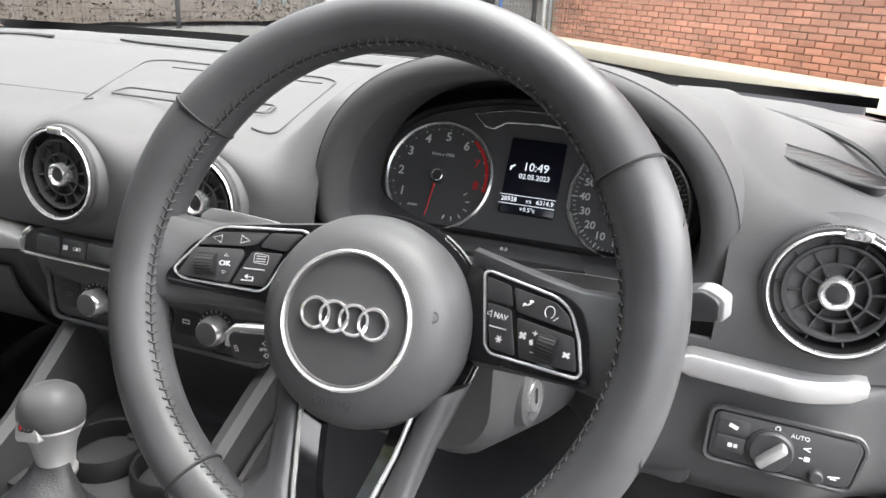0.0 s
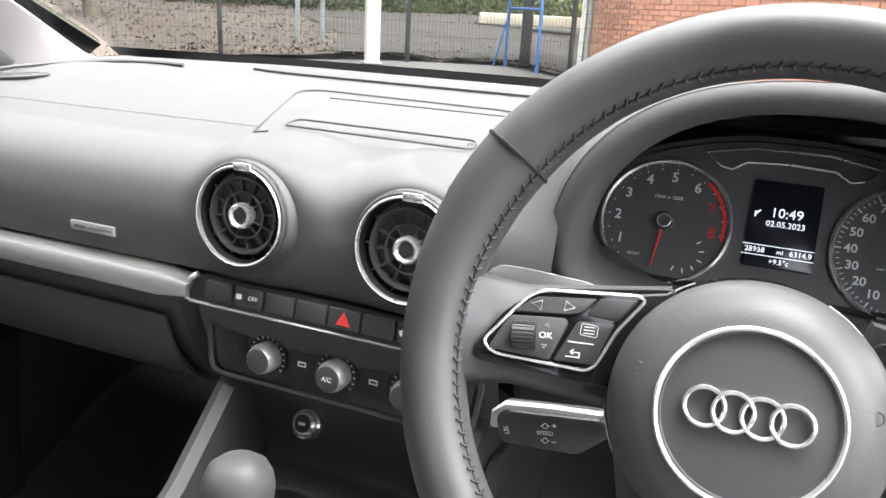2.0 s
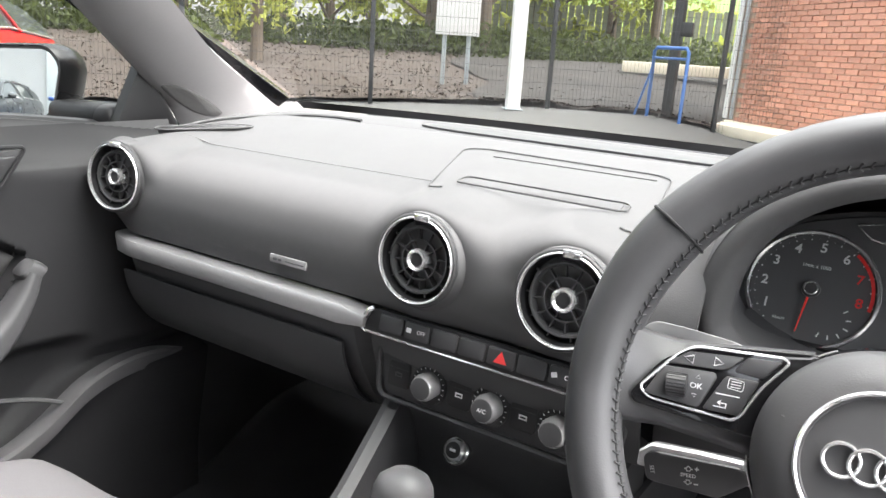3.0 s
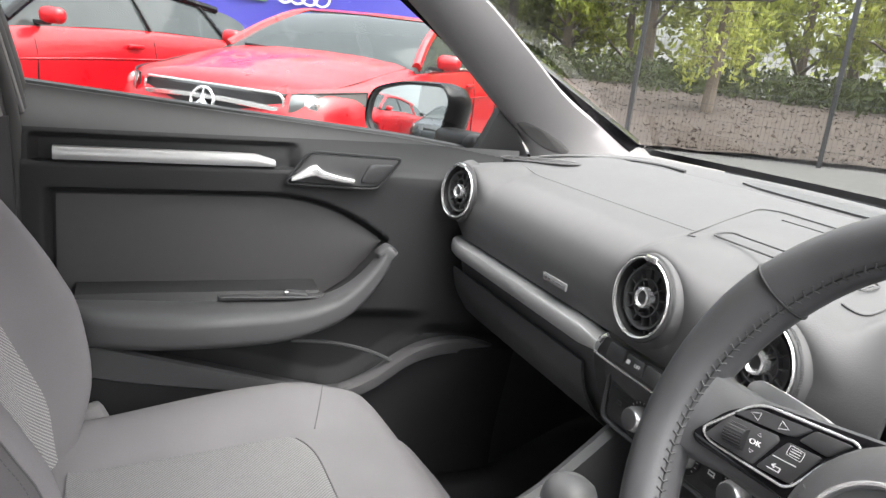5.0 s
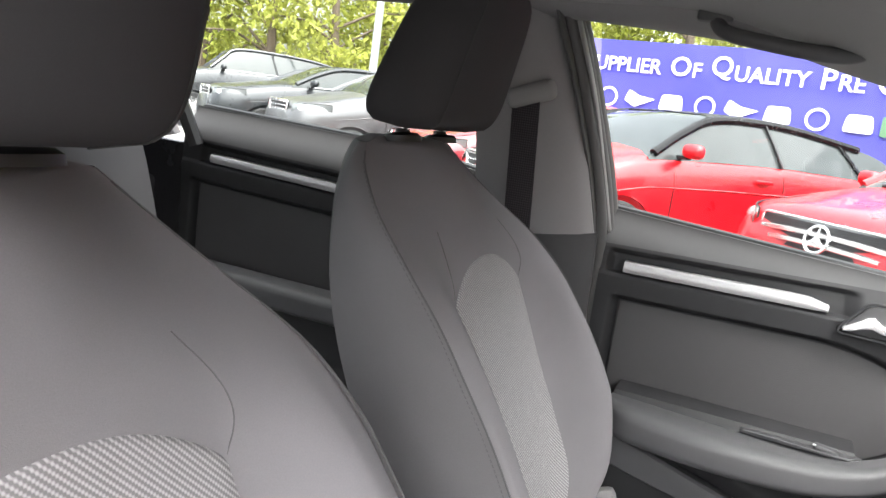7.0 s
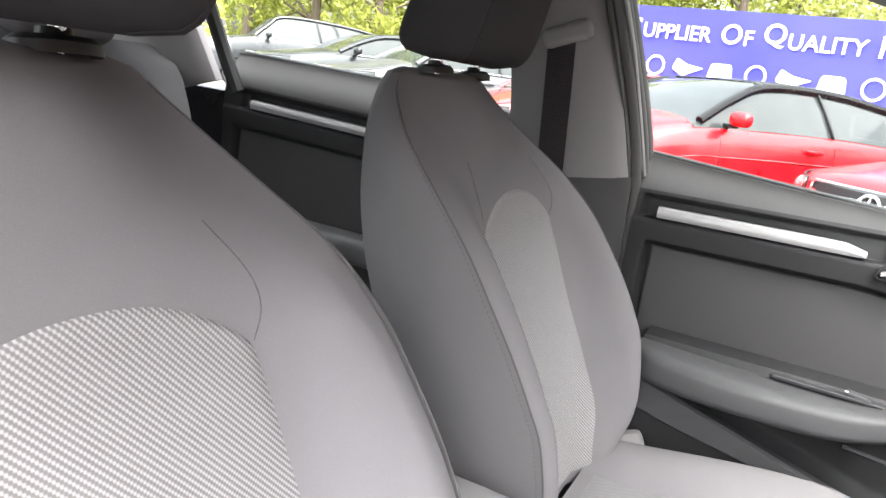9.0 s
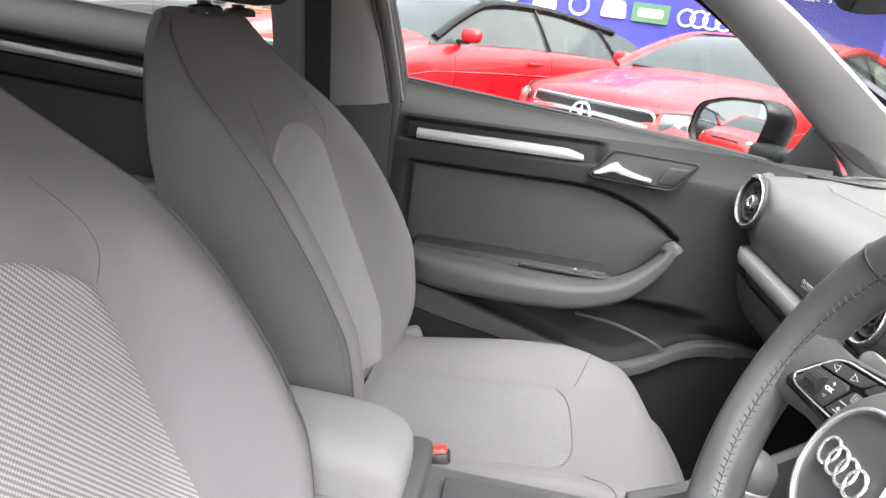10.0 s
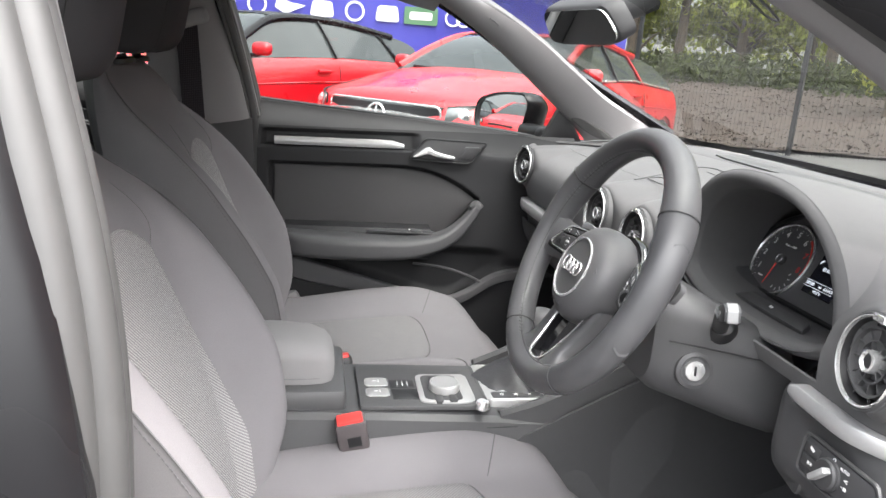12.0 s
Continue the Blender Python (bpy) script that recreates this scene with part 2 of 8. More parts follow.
BRIGHT = material("bright_chrome", (0.88, 0.88, 0.88), 0.14, 0.85, vary=0.02, scale=60, rvary=0.03)
ALU = material("brushed_aluminium", (0.44, 0.44, 0.44), 0.36, 0.55, vary=0.05, scale=160)
MARK = material("white_print", (0.75, 0.75, 0.75), 0.6, vary=0.02)
REDMARK = material("red_print", (0.65, 0.03, 0.03), 0.5, vary=0.04)
CLOTH = material("seat_cloth", (0.150, 0.143, 0.149), 0.95, vary=0.10, scale=900, bump=0.5, bscale=1500, spec=0.15, blotch=9)
SIDECLOTH = material("seat_side_cloth", (0.122, 0.117, 0.121), 0.95, vary=0.10, scale=900, bump=0.5, bscale=1300, spec=0.15, blotch=9)
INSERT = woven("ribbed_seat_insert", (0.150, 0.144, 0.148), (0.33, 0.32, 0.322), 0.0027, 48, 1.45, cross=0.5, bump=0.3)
# same ribbed cloth as the backrest, coloured darker for shade on the cushion
INSERTSHADED = woven("ribbed_insert_shaded", (0.125, 0.121, 0.123), (0.20, 0.195, 0.197), 0.0027, 48, 1.45, axes=(0, 1), cross=0.5, bump=0.3)
ARMCLOTH = material("armrest_cloth", (0.19, 0.185, 0.187), 0.9, vary=0.06, scale=700, bump=0.3, bscale=1400, spec=0.2)
THREAD = material("dark_thread", (0.02, 0.02, 0.021), 0.8, vary=0.1, scale=300)
RIMTHREAD = material("rim_thread", (0.05, 0.05, 0.052), 0.6, vary=0.1, scale=300)
SEAM = material("seam_cloth", (0.07, 0.069, 0.07), 0.95, vary=0.1, scale=300)
PALETHREAD = material("grey_thread", (0.13, 0.13, 0.13), 0.8, vary=0.1, scale=300)
LINING = material("grey_roof_lining", (0.24, 0.235, 0.235), 0.95, vary=0.04, scale=500, bump=0.3, bscale=1200, spec=0.2)
PILLARTRIM = material("pale_grey_pillar_trim", (0.18, 0.174, 0.177), 0.7, vary=0.04, scale=300, bump=0.2, bscale=900)
EDGETRIM = material("pale_edge_strip", (0.15, 0.147, 0.147), 0.5, vary=0.03, scale=60)
CARPET = material("black_carpet", (0.055, 0.055, 0.058), 1.0, vary=0.25, scale=500, bump=0.8, bscale=700, spec=0.1)
RUBBER = material("grey_rubber_seal", (0.050, 0.0495, 0.0495), 0.55, vary=0.1, scale=40)
BLACKPAINT = material("black_car_paint", (0.006, 0.006, 0.007), 0.25, vary=0.05, coat=0.0, spec=0.22, scale=60)
BELT = woven("belt_webbing", (0.02, 0.018, 0.02), (0.05, 0.045, 0.05), 0.004, 0, 1.0, axes=(1, 2), bump=0.4)
REDPLASTIC = material("red_plastic", (0.60, 0.045, 0.04), 0.4, vary=0.05)
GROOVE = material("groove_plastic", (0.045, 0.045, 0.046), 0.6, vary=0.05, scale=90)
SATIN = material("satin_silver_plastic", (0.36, 0.36, 0.36), 0.34, 0.35, vary=0.04, scale=90)
SCREEN = material("unlit_screen", (0.012, 0.013, 0.022), 0.15, vary=0.05)
DIAL = material("dial_face", (0.085, 0.085, 0.088), 0.55, vary=0.05)
GLASS = glass("clear_glass", (0.48, 0.50, 0.49), 0.06)
DARKGLASS = glass("tinted_glass", (0.25, 0.28, 0.28), 0.085)
LENS = glass("gauge_lens", (0.97, 0.97, 0.97), 0.05)
MIRROR = material("mirror_glass", (0.82, 0.84, 0.84), 0.01, 1.0, vary=0.01, rvary=0.005)

# ================= outside =================
ASPHALT = material("worn_asphalt", (0.085, 0.083, 0.08), 0.9, vary=0.18, scale=60, bump=0.6, bscale=160, blotch=0.6)
MULCH = material("bark_mulch_bed", (0.050, 0.037, 0.030), 1.0, vary=0.3, scale=14, bump=1.0, bscale=40, blotch=1.2)
SOIL = material("dark_soil", (0.026, 0.022, 0.020), 1.0, vary=0.3, scale=12, bump=1.0, bscale=35, blotch=0.9)
CHIP = material("bark_chip", (0.068, 0.050, 0.040), 0.95, vary=0.2, scale=5, blotch=1.5)
BRICK = material("red_brick", (0.60, 0.29, 0.20), 0.9, vary=0.16, scale=30, bump=0.8, bscale=120, blotch=2.0)
MORTAR = material("pale_mortar", (0.50, 0.37, 0.28), 0.95, vary=0.12, scale=30, bump=0.5, bscale=150)
STONE = material("cream_concrete", (0.80, 0.72, 0.58), 0.9, vary=0.1, scale=12, bump=0.4, bscale=90)
BARK = material("tree_bark", (0.13, 0.10, 0.075), 0.95, vary=0.25, scale=18, bump=1.0, bscale=45)
FENCE = material("dark_fence_steel", (0.028, 0.030, 0.032), 0.55, vary=0.15, scale=20)
WHITEPAINT = material("white_paint", (0.78, 0.78, 0.76), 0.5, vary=0.05, scale=8)
BLUEPAINT = material("blue_barrier_paint", (0.05, 0.14, 0.38), 0.45, vary=0.1, scale=20)
GALV = material("galvanised_steel", (0.42, 0.46, 0.48), 0.5, 0.3, vary=0.08, scale=20)
BANNER = material("blue_vinyl", (0.060, 0.060, 0.38), 0.45, vary=0.04, scale=4, blotch=1.0)
PALISADE = material("grey_green_boards", (0.20, 0.21, 0.16), 0.9, vary=0.2, scale=8)
GRASS = material("grass_bank", (0.12, 0.19, 0.04), 1.0, vary=0.3, scale=25, bump=1.0, bscale=60, blotch=1.0)
REDPAINT = material("red_car_paint", (0.46, 0.004, 0.010), 0.32, vary=0.03, coat=0.5, scale=10)
SILVER = material("silver_car_paint", (0.10, 0.10, 0.103), 0.35, 0.5, vary=0.03, coat=0.5, scale=10)
GREYPAINT = material("grey_car_paint", (0.032, 0.035, 0.038), 0.3, 0.4, vary=0.03, coat=0.5, scale=10)
MAROON = material("maroon_car_paint", (0.20, 0.012, 0.02), 0.3, vary=0.03, coat=1.0, scale=10)
NAVY = material("blue_car_paint", (0.02, 0.06, 0.22), 0.3, vary=0.03, coat=1.0, scale=10)
WHITECAR = material("white_car_paint", (0.75, 0.75, 0.74), 0.3, vary=0.03, coat=1.0, scale=10)
CARGLASS = material("car_window_glass", (0.045, 0.052, 0.052), 0.05, spec=0.4, vary=0.1, coat=0.0, scale=6, rvary=0.02)
LAMP = material("headlamp_lens", (0.17, 0.18, 0.18), 0.10, 0.3, vary=0.1, coat=1.0, scale=30)
TYRE = material("tyre_rubber", (0.018, 0.018, 0.018), 0.85, vary=0.15, scale=40)


def leaf_material(name, color, tint):
    m = material(name, color, 0.7, vary=0.2, scale=3, tint=tint, blotch=0.7, spec=0.3)
    n, l = m.node_tree.nodes, m.node_tree.links
    geo, mr, hs = n.new("ShaderNodeNewGeometry"), n.new("ShaderNodeMapRange"), n.new("ShaderNodeHueSaturation")
    mr.inputs["To Min"].default_value, mr.inputs["To Max"].default_value = 0.55, 1.45
    b = n["Principled BSDF"]
    old = b.inputs["Base Color"].links[0].from_socket
    l.new(geo.outputs["Random Per Island"], mr.inputs["Value"])
    l.new(mr.outputs["Result"], hs.inputs["Value"])
    l.new(old, hs.inputs["Color"])
    l.new(hs.outputs["Color"], b.inputs["Base Color"])
    tl, ad = n.new("ShaderNodeBsdfTranslucent"), n.new("ShaderNodeMixShader")
    l.new(hs.outputs["Color"], tl.inputs["Color"])
    ad.inputs[0].default_value = 0.5
    l.new(b.outputs[0], ad.inputs[1])
    l.new(tl.outputs[0], ad.inputs[2])
    l.new(ad.outputs[0], n["Material Output"].inputs["Surface"])
    return m


LEAF = leaf_material("spring_leaves", (0.26, 0.31, 0.05), (0.44, 0.47, 0.10))
IVY = leaf_material("bright_leaves", (0.33, 0.37, 0.06), (0.52, 0.54, 0.14))
# far darker than the other leaves: the tree-foot shade is in the colour
SHRUB = leaf_material("shade_toned_leaves", (0.045, 0.065, 0.02), (0.10, 0.12, 0.04))


def rise(x, y):
    """Height of the yard: level by the car, climbing gently ahead."""
    return 0.38 * float(sstep(3.5, 9.0, y)) * (1 - 0.72 * float(sstep(-3.3, -1.6, x))) - 0.004 * max(0.0, -y - 6)


def past_fence(x, y):
    return -0.62 * x + 0.785 * y - 9.75


def ground_z(x, y):
    d = past_fence(x, y)
    return rise(x, y) + 0.55 * float(sstep(0.3, 7.0, d)) + 2.5 * float(sstep(14.0, 40.0, d))


xs = np.concatenate([np.linspace(-400, -30, 12), np.linspace(-28, 28, 57), np.linspace(30, 400, 12)])
ys = np.concatenate([np.linspace(-400, -30, 12), np.linspace(-28, 40, 69), np.linspace(45, 400, 10)])
tagged(part("ground", surface(lambda x, y: (x, y, ground_z(x, y)), xs, ys), ASPHALT), "worn grey asphalt of an outdoor car park", "ground", kind="structure")

# bark-mulch bed behind the fence, with loose chips
NF, TF = V((-0.62, 0.785, 0)), V((-0.785, -0.62, 0))
F0 = V((-4.1, 9.1, 0))


def bed(u, d):
    p = F0 + TF * u + NF * d
    h = 0.05 * noise.noise(p * 1.3) + 0.03 * noise.noise(p * 4.0)
    return (p.x, p.y, ground_z(p.x, p.y) + 0.06 + h)


tagged(part("mulch_bed", surface(bed, np.linspace(-7, 16, 110), np.linspace(0.15, 15, 70)), MULCH),
       "brown bark mulch bed sloping up behind the fence", "flower bed", kind="structure")
tagged(part("soil_strip", surface(lambda u, d: V(bed(u + 0.25 * math.sin(d * 1.7), d)) + V((0, 0, 0.03)), np.linspace(-7, 0.75, 40), np.linspace(0.25, 14.5, 60)), SOIL),
       "dark bare soil beside the bark mulch bed", "soil", kind="structure")
rng = random.Random(4)
bm = bmesh.new()
for i in range(9000):
    u, d = rng.uniform(-7, 15), 0.2 + 9 * rng.random() ** 1.5
    p = V(bed(u, d)) + V((0, 0, 0.015))
    q = Euler((rng.uniform(-0.7, 0.7), rng.uniform(-0.7, 0.7), rng.uniform(0, 6.3))).to_matrix()
    a, b = rng.uniform(0.018, 0.045), rng.uniform(0.008, 0.018)
    vs = [bm.verts.new(p + q @ V(c)) for c in ((-a, -b, 0), (a, -b * 0.6, 0.006), (a * 0.8, b, 0), (-a * 0.7, b, 0.012))]
    bm.faces.new(vs)
tagged(part("bark_chips", bm, CHIP, smooth=False), "loose reddish-brown bark chips on the planting bed", "bark chips", kind="stuff")

# low undergrowth; its dark leaf colour stands in for shade under the trees
def leaves(bm, rng, c, r, n, size):
    """A clump of leaf blades round c, within radii r."""
    for _ in range(n):
        while True:
            d = V((rng.uniform(-1, 1), rng.uniform(-1, 1), rng.uniform(-1, 1)))
            if d.length < 1:
                break
        p = c + V((d.x * r[0], d.y * r[1], d.z * r[2]))
        q = Euler((rng.uniform(0, 6.3), rng.uniform(-1.2, 1.2), rng.uniform(0, 6.3))).to_matrix()
        s = size * rng.uniform(0.6, 1.4)
        vs = [bm.verts.new(p + q @ V(k)) for k in ((-s, 0, 0), (-s * 0.2, -s * 0.45, s * 0.12), (s, 0, -s * 0.1), (-s * 0.2, s * 0.45, s * 0.12))]
        bm.faces.new(vs)


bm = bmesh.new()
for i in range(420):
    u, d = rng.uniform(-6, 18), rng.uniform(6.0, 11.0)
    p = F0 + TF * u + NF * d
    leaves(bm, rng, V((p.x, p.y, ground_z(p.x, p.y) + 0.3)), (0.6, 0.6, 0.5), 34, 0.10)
tagged(part("undergrowth", bm, SHRUB, smooth=False), "low green undergrowth under the trees, leaves coloured dark as shade", "undergrowth", kind="stuff")


def make_tree(x, y, h, spread, leafm, seed, label, n=2600, low=0.22, size=0.13):
    rg = random.Random(seed)
    z0 = ground_z(x, y) - 0.1
    root = thing("tree", label, "tree", "trees behind the fence", m=pose(x, y, z0))
    bm = bmesh.new()
    lean = V((rg.uniform(-0.3, 0.3), rg.uniform(-0.3, 0.3), 0))
    stem = [V((0, 0, 0)) + lean * (k / 6) ** 2 + V((rg.uniform(-0.06, 0.06), rg.uniform(-0.06, 0.06), h * 0.92 * k / 6)) for k in range(7)]
    tube(stem, [0.16 - 0.020 * k for k in range(7)], 9, bm=bm)
    tips = []
    for k in range(13):
        t = rg.uniform(low, 0.95)
        base = V(cr([tuple(s) for s in stem], 40)[int(t * 39)])
        a, ln = rg.uniform(0, 6.3), spread * (1.15 - 0.7 * t) * rg.uniform(0.6, 1.1)
        tip = base + V((math.cos(a) * ln, math.sin(a) * ln, ln * rg.uniform(0.1, 0.7)))
        mid = (base + tip) / 2 + V((0, 0, 0.12 * ln))
        tube([base, mid, tip], [0.05, 0.032, 0.012], 6, bm=bm)
        tips += [tip, mid * 0.4 + tip * 0.6, mid]
    part("trunk", bm, BARK, root)
    bm = bmesh.new()
    for t in tips:
        leaves(bm, rg, t + V((rg.uniform(-0.3, 0.3), rg.uniform(-0.3, 0.3), rg.uniform(-0.2, 0.3))), [spread * rg.uniform(0.18, 0.34)] * 2 + [spread * rg.uniform(0.16, 0.3)], n // len(tips), size)
    part("crown", bm, leafm, root, smooth=False)
    return root


rt = random.Random(11)
for i in range(22):
    u, d = -5.5 + 1.15 * i + rt.uniform(-0.5, 0.5), rt.uniform(7.5, 14)
    p = F0 + TF * u + NF * d
    make_tree(p.x, p.y, rt.uniform(6.5, 9), rt.uniform(2.0, 2.9), LEAF if i % 3 else IVY, 100 + i, "young woodland tree in yellow-green spring leaf", low=0.08)
bm = bmesh.new()
for i in range(520):
    u, d = rt.uniform(-8, 24), rt.uniform(11, 19)
    q = F0 + TF * u + NF * d
    leaves(bm, rt, V((q.x, q.y, ground_z(q.x, q.y) + rt.uniform(0.4, 8.0))), (1.0, 1.0, 0.8), 30, 0.16)
tagged(part("woodland", bm, LEAF, smooth=False), "dense yellow-green woodland behind the fence", "woodland", kind="stuff")
bm = bmesh.new()
for i in range(420):
    a, r = radians(rt.uniform(84, 138)), rt.uniform(24, 31)
    leaves(bm, rt, V((-r * math.sin(a), r * math.cos(a), rt.uniform(0.3, 7.5))), (1.3, 1.3, 0.9), 70, 0.12)
tagged(part("woodland", bm, IVY, smooth=False), "dense spring-green woodland behind the parked cars", "woodland", kind="stuff")
# trees behind the rear of the yard
for i in range(10):
    a = radians(94 + 4.6 * i)
    r = rt.uniform(19, 25)
    make_tree(-r * math.sin(a) - 1, r * math.cos(a), rt.uniform(7, 10), rt.uniform(2.4, 3.2), IVY if i % 2 else LEAF, 200 + i, "tall tree in yellow-green spring leaf behind the parked cars", n=3200, low=0.1, size=0.11)
# an ivy-clad trunk close behind the fence
p = F0 + TF * 4.6 + NF * 3.6
ivy = thing("ivy_tree", "slim trunk hung with bright yellow-green climbing leaves", "tree", "trees behind the fence", m=pose(p.x, p.y, ground_z(p.x, p.y)))
part("trunk", tube([(0, 0, -0.1), (0.05, 0, 1.5), (0, 0.08, 3.2), (0.1, 0, 5.2)], [0.12, 0.1, 0.08, 0.04], 9), BARK, ivy)
bm = bmesh.new()
for k in range(60):
    z = rt.uniform(0.7, 4.8)
    a = rt.uniform(0, 6.3)
    w = 0.30 + 0.18 * math.sin(z * 2)
    leaves(bm, rt, V((math.cos(a) * w, math.sin(a) * w, z)), (0.3, 0.3, 0.42), 46, 0.07)
part("crown", bm, IVY, ivy, smooth=False)

# wire fence with dark posts
fence = thing("wire_fence", "tall dark steel wire fence with slim posts", "fence", kind="structure")
for k in range(8):
    p = F0 + TF * (-4.9 + 2.48 * k)
    z = ground_z(p.x, p.y)
    bm = rbox(0.06, 0.06, 3.4, pose(p.x, p.y, z + 1.65, 0, 0, 38), 0.006)
    part("post", bm, FENCE, fence)
bm = bmesh.new()
for k in range(330):
    p = F0 + TF * (-4.9 + 17.4 * k / 329) + NF * 0.03
    z = ground_z(p.x, p.y)
    tube([(p.x, p.y, z), (p.x, p.y, z + 3.2)], 0.0022, 3, bm=bm)
for k in range(16):
    a, b = F0 + TF * -4.9 + NF * 0.035, F0 + TF * 12.5 + NF * 0.035
    z = 0.36 + 0.2 * k
    tube([(a.x, a.y, z), (b.x, b.y, z - 0.1)], 0.0028, 3, bm=bm)
tagged(part("wire_mesh", bm, FENCE, fence, smooth=False), kind="stuff")

# white steel post in front of the fence
p = F0 + TF * 0.62 - NF * 0.35
wp = thing("white_post", "white painted square steel post beside the fence", "post", m=pose(p.x, p.y, ground_z(p.x, p.y)))
part("shaft", rbox(0.18, 0.18, 3.6, pose(0, 0, 1.8, 0, 0, 38), 0.008), WHITEPAINT, wp)
part("base_plate", rbox(0.24, 0.24, 0.02, pose(0, 0, 0.01, 0, 0, 38), 0.004), GALV, wp)

# pale board on posts behind the fence
p = F0 + TF * 1.15 + NF * 2.2
sg = thing("site_board", "large blank off-white panel on two galvanised posts", "sign", m=pose(p.x, p.y, ground_z(p.x, p.y), 0, 0, 36))
part("panel", rbox(0.72, 0.05, 2.6, pose(0, 0, 2.15), 0.01), WHITEPAINT, sg)
for s in (-0.2, 0.2):
    part("post", rbox(0.07, 0.06, 2.2, pose(s, 0.06, 1.0), 0.005), GALV, sg)

# boarded fence and grass bank far ahead
bf = thing("board_fence", "weathered grey-green close-boarded fence below a grassy bank", "fence", kind="structure")
A, B = V((-12.0, 19.0, 0)), V((4.0, 27.0, 0))
for k in range(90):
    p = A.lerp(B, k / 89)
    part("board", rbox(0.165, 0.03, 1.75, pose(p.x, p.y, 1.75 + 0.03 * math.sin(k * 2.3), 0, 0, math.degrees(math.atan2(8, 16))), 0.004, 1), PALISADE, bf)
for k in range(7):
    p = A.lerp(B, k / 6) - V((-0.45, 0.9, 0)) * 0.1
    part("post", rbox(0.1, 0.1, 2.5, pose(p.x, p.y, 1.6), 0.01, 1), GALV, bf)
bm = surface(lambda x, y: (x, y + 0.5 * x, 1.2 + 0.16 * (y - 26) + 0.15 * noise.noise(V((x * 0.6, y * 0.6, 0)))), np.linspace(-16, 8, 50), np.linspace(26, 48, 40))
tagged(part("grass_bank", bm, GRASS), "sunlit green grass bank rising behind the boards", "grass", kind="structure")
bm = bmesh.new()
for i in range(7000):
    x, y = rng.uniform(-15, 7), rng.uniform(26, 40)
    leaves(bm, rng, V((x, y + 0.5 * x, 1.28 + 0.16 * (y - 26))), (0.2, 0.2, 0.08), 1, 0.14)
tagged(part("grass", bm, IVY, smooth=False), "tufts of bright green grass on the bank", "grass", kind="stuff")
# shrubs in the same shade-dark leaf colour
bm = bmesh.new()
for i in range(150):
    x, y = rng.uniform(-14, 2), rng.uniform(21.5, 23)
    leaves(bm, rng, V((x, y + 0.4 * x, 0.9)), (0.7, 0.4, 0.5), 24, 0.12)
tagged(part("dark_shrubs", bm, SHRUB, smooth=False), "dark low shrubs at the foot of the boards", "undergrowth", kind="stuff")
part_low = rbox(5.0, 0.3, 0.22, pose(-2.6, 15.0, 1.0, 0, 0, 10), 0.02)
tagged(part("low_wall", part_low, STONE), "long low pale concrete kerb wall", "wall", kind="structure")

# blue tubular barrier
p = V((-2.75, 9.9, 0))
br = thing("hoop_barrier", "blue painted tubular steel hoop barrier", "barrier", m=pose(p.x, p.y, rise(p.x, p.y), 0, 0, -25))
part("hoop", tube([(-0.3, 0, 0), (-0.3, 0, 0.95), (-0.26, 0, 1.0), (0.26, 0, 1.0), (0.3, 0, 0.95), (0.3, 0, 0)], 0.025, 10), BLUEPAINT, br)
part("cross_bar", tube([(-0.3, 0, 0.86), (0.3, 0, 0.86)], 0.018, 8), BLUEPAINT, br)
part("stay", tube([(-0.3, 0, 0.75), (-0.46, -0.1, 0)], 0.016, 8), BLUEPAINT, br)
gp = V((-2.9, 10.6, 0))
gt = thing("gate_post", "tall dark steel gate post with a latch box", "post", m=pose(gp.x, gp.y, rise(gp.x, gp.y)))
part("shaft", rbox(0.14, 0.14, 3.2, pose(0, 0, 1.6), 0.008), FENCE, gt)
part("latch_box", rbox(0.16, 0.1, 0.2, pose(0.14, -0.02, 1.25), 0.01), FENCE, gt)

# blue banner on frames
BA, BB = V((-9.75, -3.55, 0)), V((-8.28, 3.5, 0))
bx = (BB - BA).normalized()
ban = thing("banner", "long blue vinyl banner with white lettering on steel frames", "banner", kind="structure")
BM = frame_of((BA.x, BA.y, 0.45), bx, (0, 0, 1))
BL = (BB - BA).length


def sheet(u, v):
    w = 0.012 * math.sin(u * 2.1) * math.sin(v * 3) + 0.006 * noise.noise(V((u * 1.5, v * 2, 0)))
    return BM @ V((u, v, w))


part("sheet", thicken(surface(sheet, np.linspace(0, BL, 90), np.linspace(0, 1.9, 20)), 0.006), BANNER, ban)
for k in range(5):
    part("frame_post", tube([BM @ V((BL * k / 4, -0.45, -0.06)), BM @ V((BL * k / 4, 1.95, -0.06))], 0.025, 8), GALV, ban)
cx = 0.62
BT = BM @ pose(0, 0, 0.03)
for word in ("SUPPLIER", "OF", "QUALITY", "PRE", "OWNED", "VEHICLES"):
    for chunk, size in ((word[0], 0.335), (word[1:], 0.256)):
        ob = lettering("letters", chunk, size, Matrix(), WHITEPAINT, ban, depth=0.002, bold=0.004)
        co = [v.co.x for v in ob.data.vertices]
        lo = [v.co.y for v in ob.data.vertices]
        w = (max(co) - min(co)) * 1.0
        ob.data.transform(BT @ pose(cx - min(co), 1.50 - min(lo), 0))
        cx += w + 0.035
    cx += 0.62 if word == "OWNED" else 0.085
